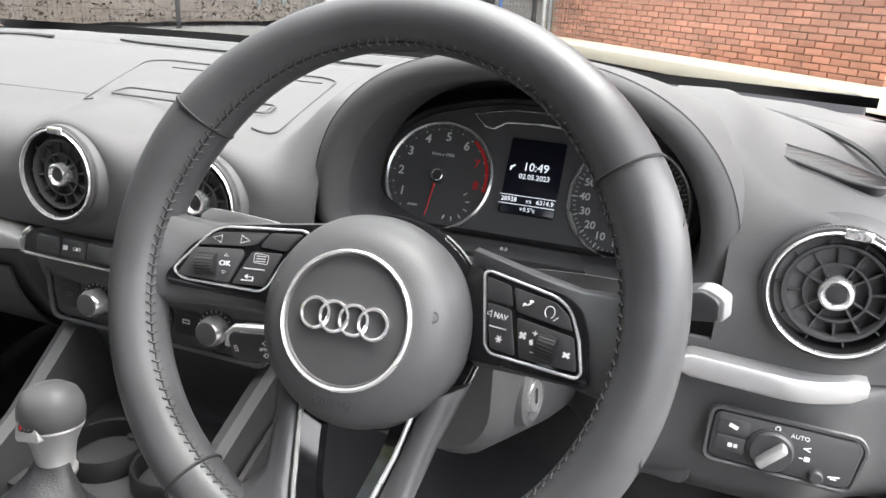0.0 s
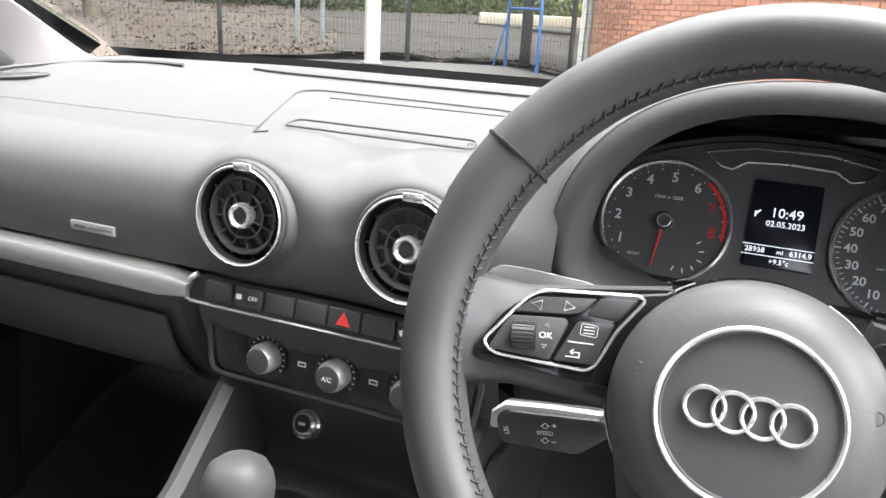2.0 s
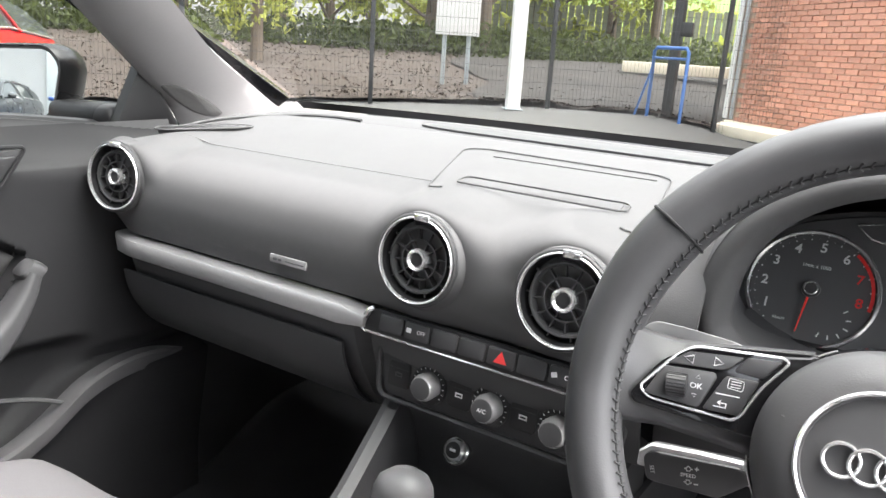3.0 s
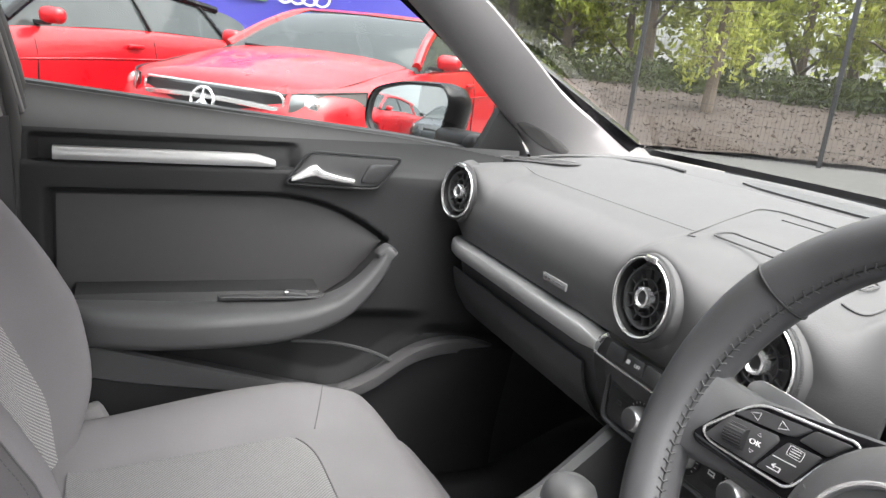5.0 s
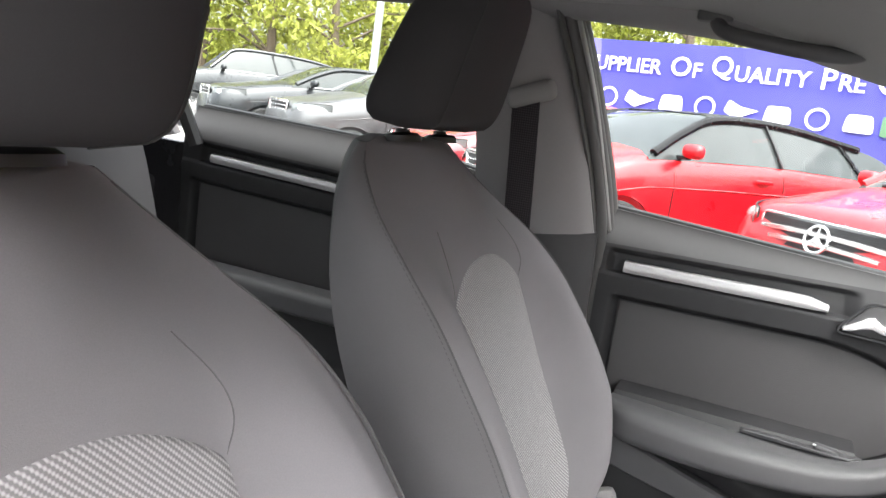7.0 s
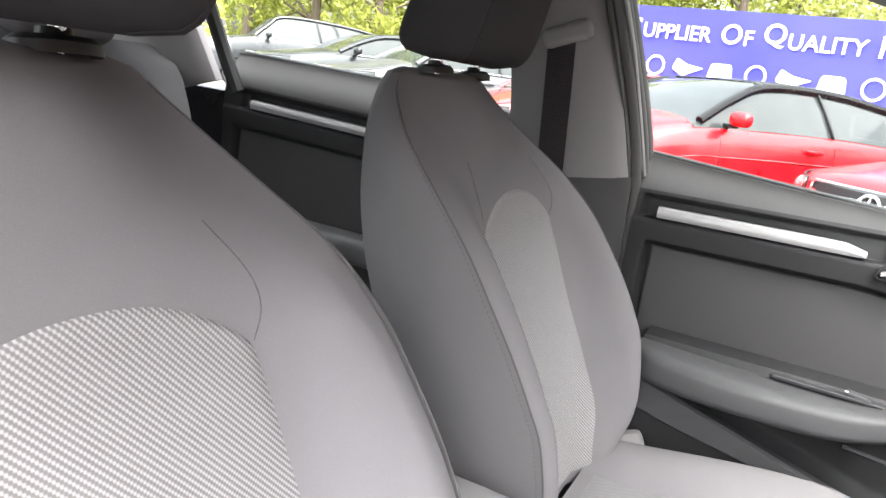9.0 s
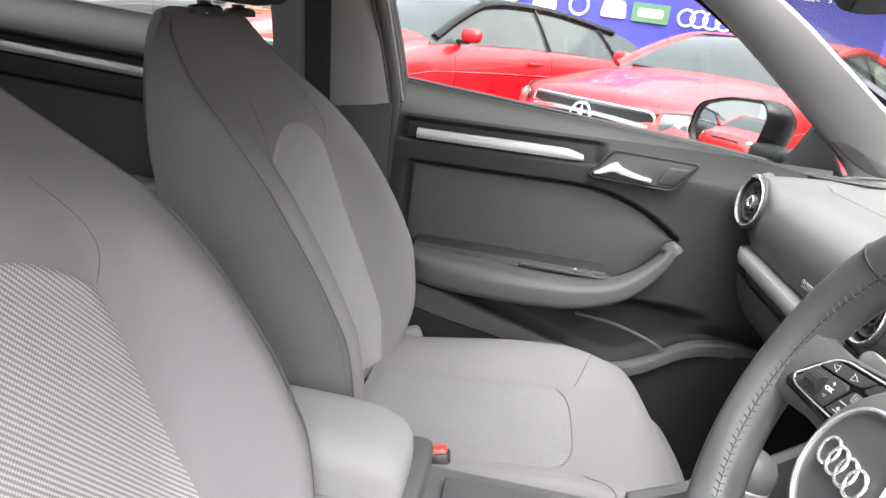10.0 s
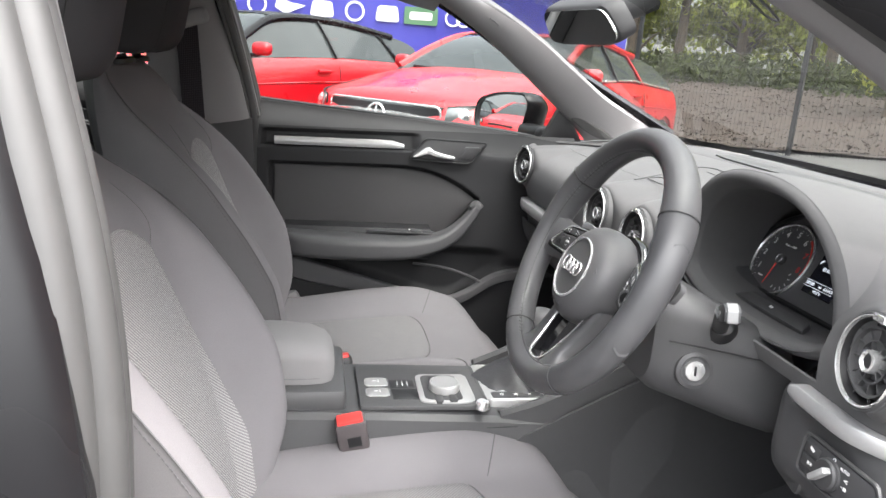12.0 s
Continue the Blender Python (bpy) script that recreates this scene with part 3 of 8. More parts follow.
# maker's marks as plain shapes
for k in range(8):
    x = 1.05 + 0.43 * k
    if k in (0, 3, 6):
        bm = lathe([(0.13, 0), (0.13, 0.004), (0.10, 0.004), (0.10, 0)], BT @ pose(x, 1.16, 0), 28)
    elif k in (1, 4):
        bm = prism(rpoly([(-0.2, -0.02), (-0.05, -0.1), (0.22, 0.02), (0.0, 0.05), (-0.15, 0.12)], 0.03), 0.004, BT @ pose(x, 1.16, 0))
    else:
        bm = prism(rpoly([(-0.16, -0.1), (0.16, -0.1), (0.13, 0.1), (-0.13, 0.1)], 0.05), 0.004, BT @ pose(x, 1.16, 0))
    part("mark", bm, WHITEPAINT, ban)
part("mark", prism(rpoly([(-0.22, -0.11), (0.22, -0.11), (0.22, 0.11), (-0.22, 0.11)], 0.02), 0.004, BT @ pose(4.50, 1.16, 0)), material("green_print", (0.10, 0.22, 0.12), 0.5), ban)
part("mark", prism(rrect(0.30, 0.10, 0.03), 0.006, BT @ pose(4.50, 1.16, 0)), WHITEPAINT, ban)
bm = bmesh.new()
for k in range(4):
    lathe([(0.105, 0), (0.105, 0.005), (0.08, 0.005), (0.08, 0)], BT @ pose(4.92 + 0.145 * k, 1.16, 0.001 * k), 26, bm=bm)
part("mark", bm, WHITEPAINT, ban)

# lamp column among the far trees
lc = thing("lamp_column", "pale green-grey steel lighting column", "lamp post", m=pose(-12.6, -7.9, 0))
part("shaft", tube([(0, 0, 0), (0, 0, 2), (0, 0, 7)], [0.085, 0.08, 0.055], 14), GALV, lc)


# ---- parked cars ----
def make_car(name, label, m, paint, roofpaint, L, W, H, nose_h, bonnet_l, screen_l, roof_l, tail_l, deck_h, grille=0, group="parked cars", chrome=True):
    """A parked car: nose at the local origin facing +x, y to its left."""
    car = thing(name, label, "car", group, m=m)
    hw, sh = W / 2, nose_h
    n = 36
    # lower body: stations along the length
    S = [0.0, 0.05, 0.18, 0.5, bonnet_l, bonnet_l + screen_l, L * 0.62, L - tail_l, L - 0.25, L - 0.06, L]
    TOP = [sh - 0.28, sh - 0.20, sh - 0.10, sh - 0.035, sh + 0.09, sh + 0.13, sh + 0.15, deck_h, deck_h - 0.04, deck_h - 0.16, deck_h - 0.32]
    WID = [hw * 0.66, hw * 0.76, hw * 0.88, hw * 0.96, hw, hw, hw, hw, hw * 0.95, hw * 0.88, hw * 0.78]
    LOW = [0.30, 0.22, 0.18, 0.18, 0.2, 0.2, 0.2, 0.2, 0.22, 0.28, 0.36]
    top, wid, low = cr(np.c_[S, TOP], 60), cr(np.c_[S, WID], 60), cr(np.c_[S, LOW], 60)
    rings = []
    wf, wr, rw = 0.80 * min(1, L / 4.3), L - 0.78 * min(1, L / 4.3), 0.325
    for k in range(60):
        s, t, w, b = top[k][0], top[k][1], wid[k][1], low[k][1]
        arch = 0.0
        for c in (wf, wr):
            d = abs(s - c)
            if d < rw + 0.045:
                arch = max(arch, math.sqrt((rw + 0.045) ** 2 - d * d) + rw)
        bb = max(b, arch)
        e = 0.42 * b + 0.58 * t
        right = [(w * 0.80, b), (w * 0.97, max(b + 0.06, bb)), (w, max(e - 0.12, bb)), (w * 0.995, max(e, bb)), (w * 1.0, max(e + 0.10, bb + 0.02)),
                 (w * 0.955, max(t - 0.085, bb + 0.04)), (w * 0.90, t - 0.03), (w * 0.72, t), (w * 0.4, t + 0.018), (0, t + 0.024)]
        prof = right + [(-y, z) for y, z in reversed(right[:-1])]
        rings.append([(-s, y, z) for y, z in prof])
    part("body", loft(rings), paint, car, angle=50)
    # cabin glass with roof and pillars
    c0, c1, c2, c3 = bonnet_l - 0.02, bonnet_l + screen_l, bonnet_l + screen_l + roof_l, L - tail_l + 0.12
    prof = cr([(c0, sh + 0.06), ((c0 + c1) / 2, (sh + H) / 2 + 0.055), (c1, H - 0.03), ((c1 + c2) / 2, H), (c2, H - 0.07), ((c2 + c3) / 2 + 0.1, (H + deck_h) / 2 + 0.02), (c3, deck_h - 0.01)], 44)
    rings = []
    for s, z in prof:
        b = float(np.interp(s, S, TOP)) - 0.05
        w0 = float(np.interp(s, S, WID)) * 0.93
        f = min(1.0, max(0.0, (z - b) / (H - b)))
        w1 = w0 - 0.20 * f * (H - sh) / 0.5
        rings.append([(-s, w0, b), (-s, w0 * 0.5 + w1 * 0.5, b + (z - b) * 0.5), (-s, w1, z - 0.045 * f), (-s, w1 * 0.8, z - 0.008 * f), (-s, 0, z),
                      (-s, -w1 * 0.8, z - 0.008 * f), (-s, -w1, z - 0.045 * f), (-s, -w0 * 0.5 - w1 * 0.5, b + (z - b) * 0.5), (-s, -w0, b)])
    part("cabin_glass", loft(rings, closed=False, caps=False), CARGLASS, car)
    roof = [[V(p) + V((0, 0, 0.006)) for p in r[2:7]] for r, (s, z) in zip(rings, prof) if c1 - 0.05 <= s <= c2 + 0.12]
    roof = [[r[0] + V((0, 0.012, -0.03))] + r + [r[-1] + V((0, -0.012, -0.03))] for r in roof]
    part("roof", loft(roof, closed=False, caps=False), roofpaint, car)
    for sd in (1, -1):
        edge = [V((-s, sd * (abs(r[2][1]) + 0.004), r[2][2])) for r, (s, z) in zip(rings, prof) if c0 + 0.03 < s < c2 + 0.30]
        part("window_rail", tube(edge, 0.036, 8), roofpaint, car)
        for st, lean in ((c1 + roof_l * 0.42, 0.06), (c2 + 0.02, 0.22)):
            i = min(range(44), key=lambda q: abs(prof[q][0] - st))
            j = min(range(44), key=lambda q: abs(prof[q][0] - st - lean))
            r0, r1 = rings[j], rings[i]
            part("pillar", tube([V((r0[0][0], sd * (r0[0][1] + 0.006), r0[0][2])), V(((r0[0][0] + r1[2][0]) / 2, sd * ((r0[0][1] + r1[2][1]) / 2 + 0.012), (r0[0][2] + r1[2][2]) / 2)), V((r1[2][0], sd * (r1[2][1] + 0.005), r1[2][2]))], 0.03, 8, flat=0.5), BLACK if st < c2 else roofpaint, car)
        # shut lines round the doors and along the bonnet
        def skin(q, f):
            t, w, b = (float(np.interp(q, S, k)) for k in (TOP, WID, LOW))
            e = 0.42 * b + 0.58 * t
            z = b + 0.10 + (t - 0.05 - b - 0.10) * f
            return V((-q, sd * (w * float(np.interp(z, (e - 0.12, e + 0.10, t - 0.085, t - 0.03), (1.0, 1.0, 0.955, 0.90))) + 0.003), z))
        d0, d1, d2 = c0 + 0.24, c1 + roof_l * 0.46, c2 + 0.10
        for q, lean in ((d0, 0.0), (d1, 0.02), (d2, 0.16)):
            part("shut_line", tube([skin(q + lean * f, f) for f in np.linspace(0.02, 1.0, 9)], 0.0045, 5), BLACK, car)
        part("shut_line", tube([skin(q, 0.0) for q in np.linspace(d0, d2, 12)], 0.0045, 5), BLACK, car)
        part("crease", tube([skin(q, 0.70) for q in np.linspace(0.55, L - 0.30, 24)], 0.006, 5), paint, car)
        part("bonnet_line", tube([V((-q, sd * float(np.interp(q, S, WID)) * 0.845, float(np.interp(q, S, TOP)) - 0.016)) for q in np.linspace(0.16, c0, 12)], 0.0045, 5), BLACK, car)
        # mirror, handles, sill line
        mz = sh + 0.16
        pm = V((-(c0 + 0.30), sd * (hw + 0.07), mz - 0.02))
        bm = rbox(0.10, 0.18, 0.11, Matrix.Translation(pm) @ pose(0, 0, 0, 0, 0, sd * 12), 0.05, 3)
        mirror = part("door_mirror", bm, paint, car)
        part("mirror_arm", rbox(0.06, 0.12, 0.03, pose(pm.x, sd * hw * 0.97, mz - 0.075), 0.01), BLACK, car)
        for st in (c1 + roof_l * 0.30, c2 - 0.02):
            part("door_handle", rbox(0.18, 0.03, 0.03, pose(-st, sd * (hw + 0.006), sh - 0.03), 0.012), paint, car)
        if chrome:
            part("waist_trim", tube([V((-s, sd * (float(np.interp(s, S, WID)) * 0.935 + 0.004), float(np.interp(s, S, TOP)) - 0.035)) for s in np.linspace(c0 + 0.25, c3 - 0.1, 12)], 0.009, 6), CHROME, car)
        # headlamp on the corner, swept back
        def hp(d, a, lift=0.0):
            y = hw * (0.62 + 0.31 * d)
            x = -0.075 - 0.42 * d ** 1.6 + 0.03 * (1 - a * a) * (1 - d) + lift
            return V((x, sd * (y + 0.5 * lift + 0.012 * math.sin(d * 3.1)), sh - 0.215 + 0.085 * d + a * (0.085 - 0.045 * d)))
        lamp = part("headlamp", surface(lambda d, a: hp(d, a, 0.012), np.linspace(0, 1, 14), np.linspace(-1, 1, 9)), LAMP, car, "clear headlamp")
        part("lamp_rim", tube([hp(d, 1, 0.010) for d in np.linspace(0, 1, 8)] + [hp(d, -1, 0.010) for d in np.linspace(1, 0, 8)], 0.007, 6, closed=True), BLACK, lamp)
        part("projector", lathe([(0.0, 0.03), (0.045, 0.022), (0.062, 0.0), (0.055, -0.02)], Matrix.Translation(hp(0.32, -0.1, 0.006)) @ pose(0, 0, 0, 0, 90, sd * 20), 20), BRIGHT, lamp)
        # wheels
        for wx in (wf, wr):
            mw = pose(-wx, sd * (hw - 0.10), rw, 90 if sd < 0 else -90, 0, 0)
            wh = part("tyre", lathe([(0.20, 0.10), (0.30, 0.105), (rw, 0.075), (rw, -0.075), (0.30, -0.10), (0.2, -0.1)], mw, 32), TYRE, car)
            bm = lathe([(0.215, 0.10), (0.21, 0.07), (0.19, 0.05), (0.19, 0.0), (0.0, 0.0)], mw, 28)
            for q in range(5):
                rbox(0.055, 0.20, 0.03, mw @ pose(0, 0, 0.075, 0, 0, 72 * q) @ pose(0, 0.10, 0), 0.01, 1, bm=bm)
            part("rim", bm, CHROME, wh)
    # front end
    part("lower_intake", rbox(0.04, W * 0.62, 0.13, pose(-0.06, 0, 0.36), 0.03), BLACK, car)
    gz = sh - 0.23
    if grille == 1:
        def gx(y):
            return 0.012 - 0.20 * (y / hw) ** 2
        g = part("grille", loft([[(gx(y) - 0.05, y, gz - 0.095), (gx(y) + 0.004, y, gz - 0.085), (gx(y) - 0.012, y, gz + 0.080), (gx(y) - 0.06, y, gz + 0.095)] for y in np.linspace(-hw * 0.56, hw * 0.56, 15)]), BLACK, car)
        for q in (-0.036, 0.022):
            part("grille_bar", loft([[(gx(y) + 0.014 + a - 0.10 * q, y, gz + q + b - 0.10 * abs(y) ** 2) for a, b in ((0, -0.016), (0.008, -0.010), (0.008, 0.010), (-0.006, 0.016), (-0.02, 0))] for y in np.linspace(-hw * 0.545, hw * 0.545, 17)]), BRIGHT, g, "broad chrome bar")
        em = Matrix.Translation((0.034, 0, gz - 0.004)) @ pose(0, 0, 0, 0, 90 - 10, 0)
        bm = tube([em @ V((0.080 * math.cos(a), 0.080 * math.sin(a), 0)) for a in np.linspace(0, 2 * math.pi, 32, endpoint=False)], 0.010, 8, closed=True)
        for q in range(3):
            a = radians(180 + 120 * q)
            tube([em @ V((0, 0, 0)), em @ V((0.076 * math.cos(a), 0.076 * math.sin(a), 0))], [0.017, 0.004], 6, bm=bm)
        part("emblem", bm, BRIGHT, g)
        part("grille_surround", tube([V((gx(y) - 0.002, y, gz + z)) for y, z in rrect(hw * 1.14, 0.185, 0.05, 8)], 0.009, 6, closed=True), BRIGHT, g)
    elif grille == 2:
        g = part("grille", prism(rpoly([(-0.42, 0.12), (0.42, 0.12), (0.34, -0.18), (-0.34, -0.18)], 0.05), 0.03, frame_of((-0.05, 0, gz), (0, 1, 0), (0, 0, 1)), 0.01), BLACK, car)
        for q in range(6):
            part("grille_bar", rbox(0.012, 0.74, 0.012, pose(-0.012, 0, gz - 0.15 + 0.05 * q), 0.003, 1), CHROME, g)
        part("grille_surround", tube([V((-0.015, y, gz + z)) for y, z in rpoly([(-0.42, 0.12), (0.42, 0.12), (0.34, -0.18), (-0.34, -0.18)], 0.05)], 0.012, 6, closed=True), CHROME, g)
    else:
        part("grille", rbox(0.03, W * 0.42, 0.10, pose(-0.03, 0, gz), 0.02), BLACK, car)
    # wipers along the foot of the screen
    for sd in (0.3, -0.35):
        part("wiper", tube([(-c0 - 0.03, sd + 0.3, sh + 0.085), (-c0 - 0.06, sd - 0.3, sh + 0.105)], 0.012, 6), BLACK, car)
    return car


HD = math.degrees(math.atan2(-0.69, 0.72))
make_car("coupe", "glossy red coupe with chrome bar grille parked nose out", pose(-4.17, -0.06, 0, 0, 0, HD), REDPAINT, REDPAINT, 4.59, 1.77, 1.40, 0.93, 1.25, 0.78, 0.85, 0.55, 1.0, grille=1)
make_car("hatchback", "red small hatchback with a black roof", pose(-5.05, -2.5, 0, 0, 0, HD), REDPAINT, BLACKPAINT, 3.95, 1.74, 1.42, 0.94, 0.98, 0.72, 1.35, 0.16, 1.06, grille=2, chrome=False)
make_car("hatchback", "dark red hatchback half hidden behind the seat", pose(-7.0, -4.3, 0, 0, 0, HD), MAROON, MAROON, 4.1, 1.75, 1.44, 0.94, 1.0, 0.72, 1.4, 0.2, 1.06, grille=0)
make_car("small_suv", "silver compact SUV with grey wheel-arch trim", pose(-7.80, -6.60, 0.05, 0, 0, HD + 6), SILVER, SILVER, 4.2, 1.8, 1.5, 1.02, 1.02, 0.68, 1.4, 0.25, 1.1, grille=2)
make_car("saloon", "dark grey saloon with bright window trim", pose(-8.74, -8.70, 0.12, 0, 0, HD + 4), GREYPAINT, GREYPAINT, 4.7, 1.82, 1.46, 0.98, 1.2, 0.8, 1.1, 0.5, 1.06, grille=2)
make_car("large_suv", "tall grey off-roader at the end of the row", pose(-12.2, -13.2, 0.1, 0, 0, HD), GREYPAINT, GREYPAINT, 4.7, 1.9, 1.75, 1.12, 1.1, 0.6, 1.9, 0.2, 1.2, grille=2)
# a row across the yard behind
for k, (pt, lb) in enumerate(((GREYPAINT, "dark grey hatchback in the far row"), (REDPAINT, "red hatchback in the far row"), (GREYPAINT, "dark grey hatchback in the far row"), (NAVY, "blue hatchback in the far row"), (WHITECAR, "white hatchback in the far row"), (BLACKPAINT, "black hatchback in the far row"))):
    make_car("hatchback", lb, pose(-10.5 + 2.6 * k, -15.5 - 0.6 * k, -0.05, 0, 0, 96), pt, pt, 4.2, 1.78, 1.45, 0.95, 1.0, 0.72, 1.45, 0.2, 1.06, grille=0, group="far row of cars")

# long low shed behind the far row
sh_ = thing("warehouse", "long low grey warehouse with a pale roof edge", "building")
part("wall", rbox(34.0, 8.0, 4.2, pose(-8.0, -36.0, 2.0), 0), material("grey_cladding", (0.30, 0.31, 0.32), 0.6, vary=0.06, scale=3, blotch=0.5), sh_)
part("roof", rbox(34.8, 8.8, 0.5, pose(-8.0, -36.0, 4.3), 0.05), WHITEPAINT, sh_)
for k in range(4):
    part("door", rbox(3.2, 0.12, 3.2, pose(-20.0 + 8.0 * k, -31.98, 1.6), 0.02), GALV, sh_)

# ================= the car: shell, pillars, roof, floor =================
tagged(part("floor", thicken(surface(lambda x, y: (x, y, 0.26 + 0.10 * float(sstep(0.15, 0.45, y)) + 0.13 * float(sstep(0.20, 0.10, abs(x)))),
       np.linspace(-0.74, 0.74, 40), np.linspace(-1.9, 0.75, 60)), 0.02), CARPET), "black carpeted car floor", "floor", kind="structure")
# firewall and underside close the footwell
tagged(part("bulkhead", rbox(1.46, 0.04, 0.66, pose(0, 0.72, 0.62), 0.01), CARPET), "black carpeted bulkhead behind the footwell", "bulkhead", kind="structure")

for s, y0 in ((-1, 0.06), (1, 0.10)):
    tagged(part("kick_panel", rbox(0.03, 0.75 - y0, 0.69, pose(s * 0.735, (0.75 + y0) / 2, 0.55), 0.008), LOWER), "dark grey footwell side panel", "panel", kind="structure")

# roof lining and outer roof
def roof_z(x, y):
    return 1.385 - 0.10 * (x / 0.6) ** 2 * 0.6 - 0.075 * float(sstep(-0.62, -0.20, y)) - 0.04 * float(sstep(-1.3, -1.9, y))


tagged(part("ceiling", thicken(surface(lambda x, y: (x, y, roof_z(x, y)), np.linspace(-0.60, 0.60, 26), np.linspace(-1.95, -0.26, 34)), 0.012), LINING), "pale grey cloth roof lining", "ceiling", kind="structure")
tagged(part("roof_skin", thicken(surface(lambda x, y: (x, y, roof_z(x, y) + 0.04 - 0.02 * (abs(x) / 0.66) ** 3), np.linspace(-0.66, 0.66, 26), np.linspace(-2.0, -0.29, 34)), 0.01), BLACKPAINT), "glossy black car roof", "roof", kind="structure")


def sides(pts, s):
    return [(s * x, y, z) for x, y, z in pts]


def strip_loft(spine, widths, thick, out, n=14):
    """A moulded strip along a spine: widths across, thickness outwards along out."""
    sp = cr(spine, n)
    wd = np.interp(np.linspace(0, 1, n), np.linspace(0, 1, len(widths)), widths)
    rings = []
    for i, p in enumerate(sp):
        d = V(sp[min(i + 1, n - 1)] - sp[max(i - 1, 0)]).normalized()
        o = V(out)
        o = (o - d * o.dot(d)).normalized()
        a = d.cross(o)
        w, t = wd[i] / 2, thick
        rings.append([V(p) + a * (w * ca) + o * (t * cb) for ca, cb in ((-1, -0.6), (-1.0, 0.1), (-0.82, 0.62), (-0.4, 0.95), (0, 1.05), (0.4, 0.95), (0.82, 0.62), (1.0, 0.1), (1, -0.6))])
    return loft(rings)


# front pillars: inner trim, tweeter grille on the far one, black outer skin
for s in (-1, 1):
    fp = thing("front_pillar", "pale grey plastic windscreen pillar trim" + (" with a round speaker grille" if s < 0 else ""), "pillar", "windscreen pillars")
    e1 = cr([(0.740, 0.215, 0.930), (0.732, 0.190, 0.960), (0.716, 0.142, 1.0), (0.690, 0.062, 1.06), (0.655, -0.035, 1.13), (0.615, -0.155, 1.21), (0.575, -0.30, 1.285), (0.545, -0.44, 1.33)], 26)
    e2 = cr([(0.738, 0.50, 0.930), (0.738, 0.435, 0.962), (0.722, 0.362, 1.0), (0.668, 0.225, 1.06), (0.612, 0.105, 1.13), (0.570, -0.025, 1.21), (0.538, -0.18, 1.285), (0.515, -0.33, 1.335)], 26)
    rings = []
    for a, b in zip(e1, e2):
        a, b = V((s * a[0], a[1], a[2])), V((s * b[0], b[1], b[2]))
        o, bk_ = V((-s * 0.75, -0.35, -0.30)), V((s * 0.02, 0.005, 0.01))
        rings.append([a + bk_, a, a.lerp(b, 0.12) + o * 0.017, a.lerp(b, 0.32) + o * 0.026, a.lerp(b, 0.55) + o * 0.026, a.lerp(b, 0.8) + o * 0.016, b, b + bk_])
    part("trim", loft(rings), PILLARTRIM, fp, angle=60)
    part("skin", strip_loft(sides([(0.785, 0.44, 0.95), (0.715, 0.10, 1.12), (0.64, -0.16, 1.26), (0.61, -0.36, 1.345), (0.60, -0.6, 1.375)], s), [0.12, 0.09, 0.08, 0.08, 0.09], 0.028, (s * 0.7, 0.4, 0.4)), BLACKPAINT, fp)
    part("seal", tube(cr(sides([(0.765, 0.30, 0.935), (0.705, 0.07, 1.09), (0.635, -0.16, 1.232), (0.603, -0.36, 1.318), (0.592, -0.62, 1.345)], s), 20), 0.013, 8), RUBBER, fp)
    if s < 0:
        def on_trim(z, q, lift):
            p = [V([-float(np.interp(z, e[:, 2], e[:, 0])), float(np.interp(z, e[:, 2], e[:, 1])), z]) for e in (e1, e2)]
            return p[0].lerp(p[1], q) + V((0.75, -0.35, -0.30)) * (float(np.interp(q, (0, 0.12, 0.32, 0.55, 0.8, 1), (0, 0.017, 0.026, 0.026, 0.016, 0))) + lift)
        part("speaker_grille", surface(lambda p, q: on_trim(0.988 + 0.028 * q * math.sqrt(1 - p * p / 2.4), 0.26 + 0.155 * p * math.sqrt(1 - q * q / 2.4) - 0.05 * q, 0.0022 - 0.002 * max(abs(p), abs(q)) ** 8), np.linspace(-1, 1, 16), np.linspace(-1, 1, 16)), material("perforated_grey_plastic", (0.075, 0.073, 0.073), 0.75, vary=0.1, scale=900, bump=0.6, bscale=900, kind="grain"), fp, "grey perforated speaker grille")
    tg = frame_of((s * 0.565, -0.14, 1.222), (0.15 * s, -0.85, 0.5), (-s, -0.3, 0.4))
    part("airbag_tag", tube([tg @ V((x, y, 0.012)) for x, y in rrect(0.05, 0.026, 0.010)], 0.0012, 5, closed=True), SMOOTH, fp)

# windscreen
ws = thing("windscreen", "clear windscreen with a black edge band", "window", kind="structure")
def screen(u, v):
    y = 0.50 - 0.80 * v
    x = u * (0.70 - 0.13 * v)
    bow = 0.10 * (1 - u * u)
    return (x, y + bow * (1 - 0.4 * v) - 0.03, 0.965 + 0.375 * v ** 0.92)


pane = part("pane", surface(screen, np.linspace(-1, 1, 24), np.linspace(0, 1, 14)), GLASS, ws)
pane.visible_shadow = False
part("edge_band", surface(lambda u, v: V(screen(u, v)) + V((0, -0.003, -0.002)), np.linspace(-1, 1, 24), np.linspace(0.0, 0.030, 4)), BLACK, ws)
part("header", thicken(surface(lambda u, v: V(screen(u, v)) + V((0, -0.003, -0.004)), np.linspace(-1, 1, 24), np.linspace(0.93, 1.04, 4)), 0.01), BLACK, ws)
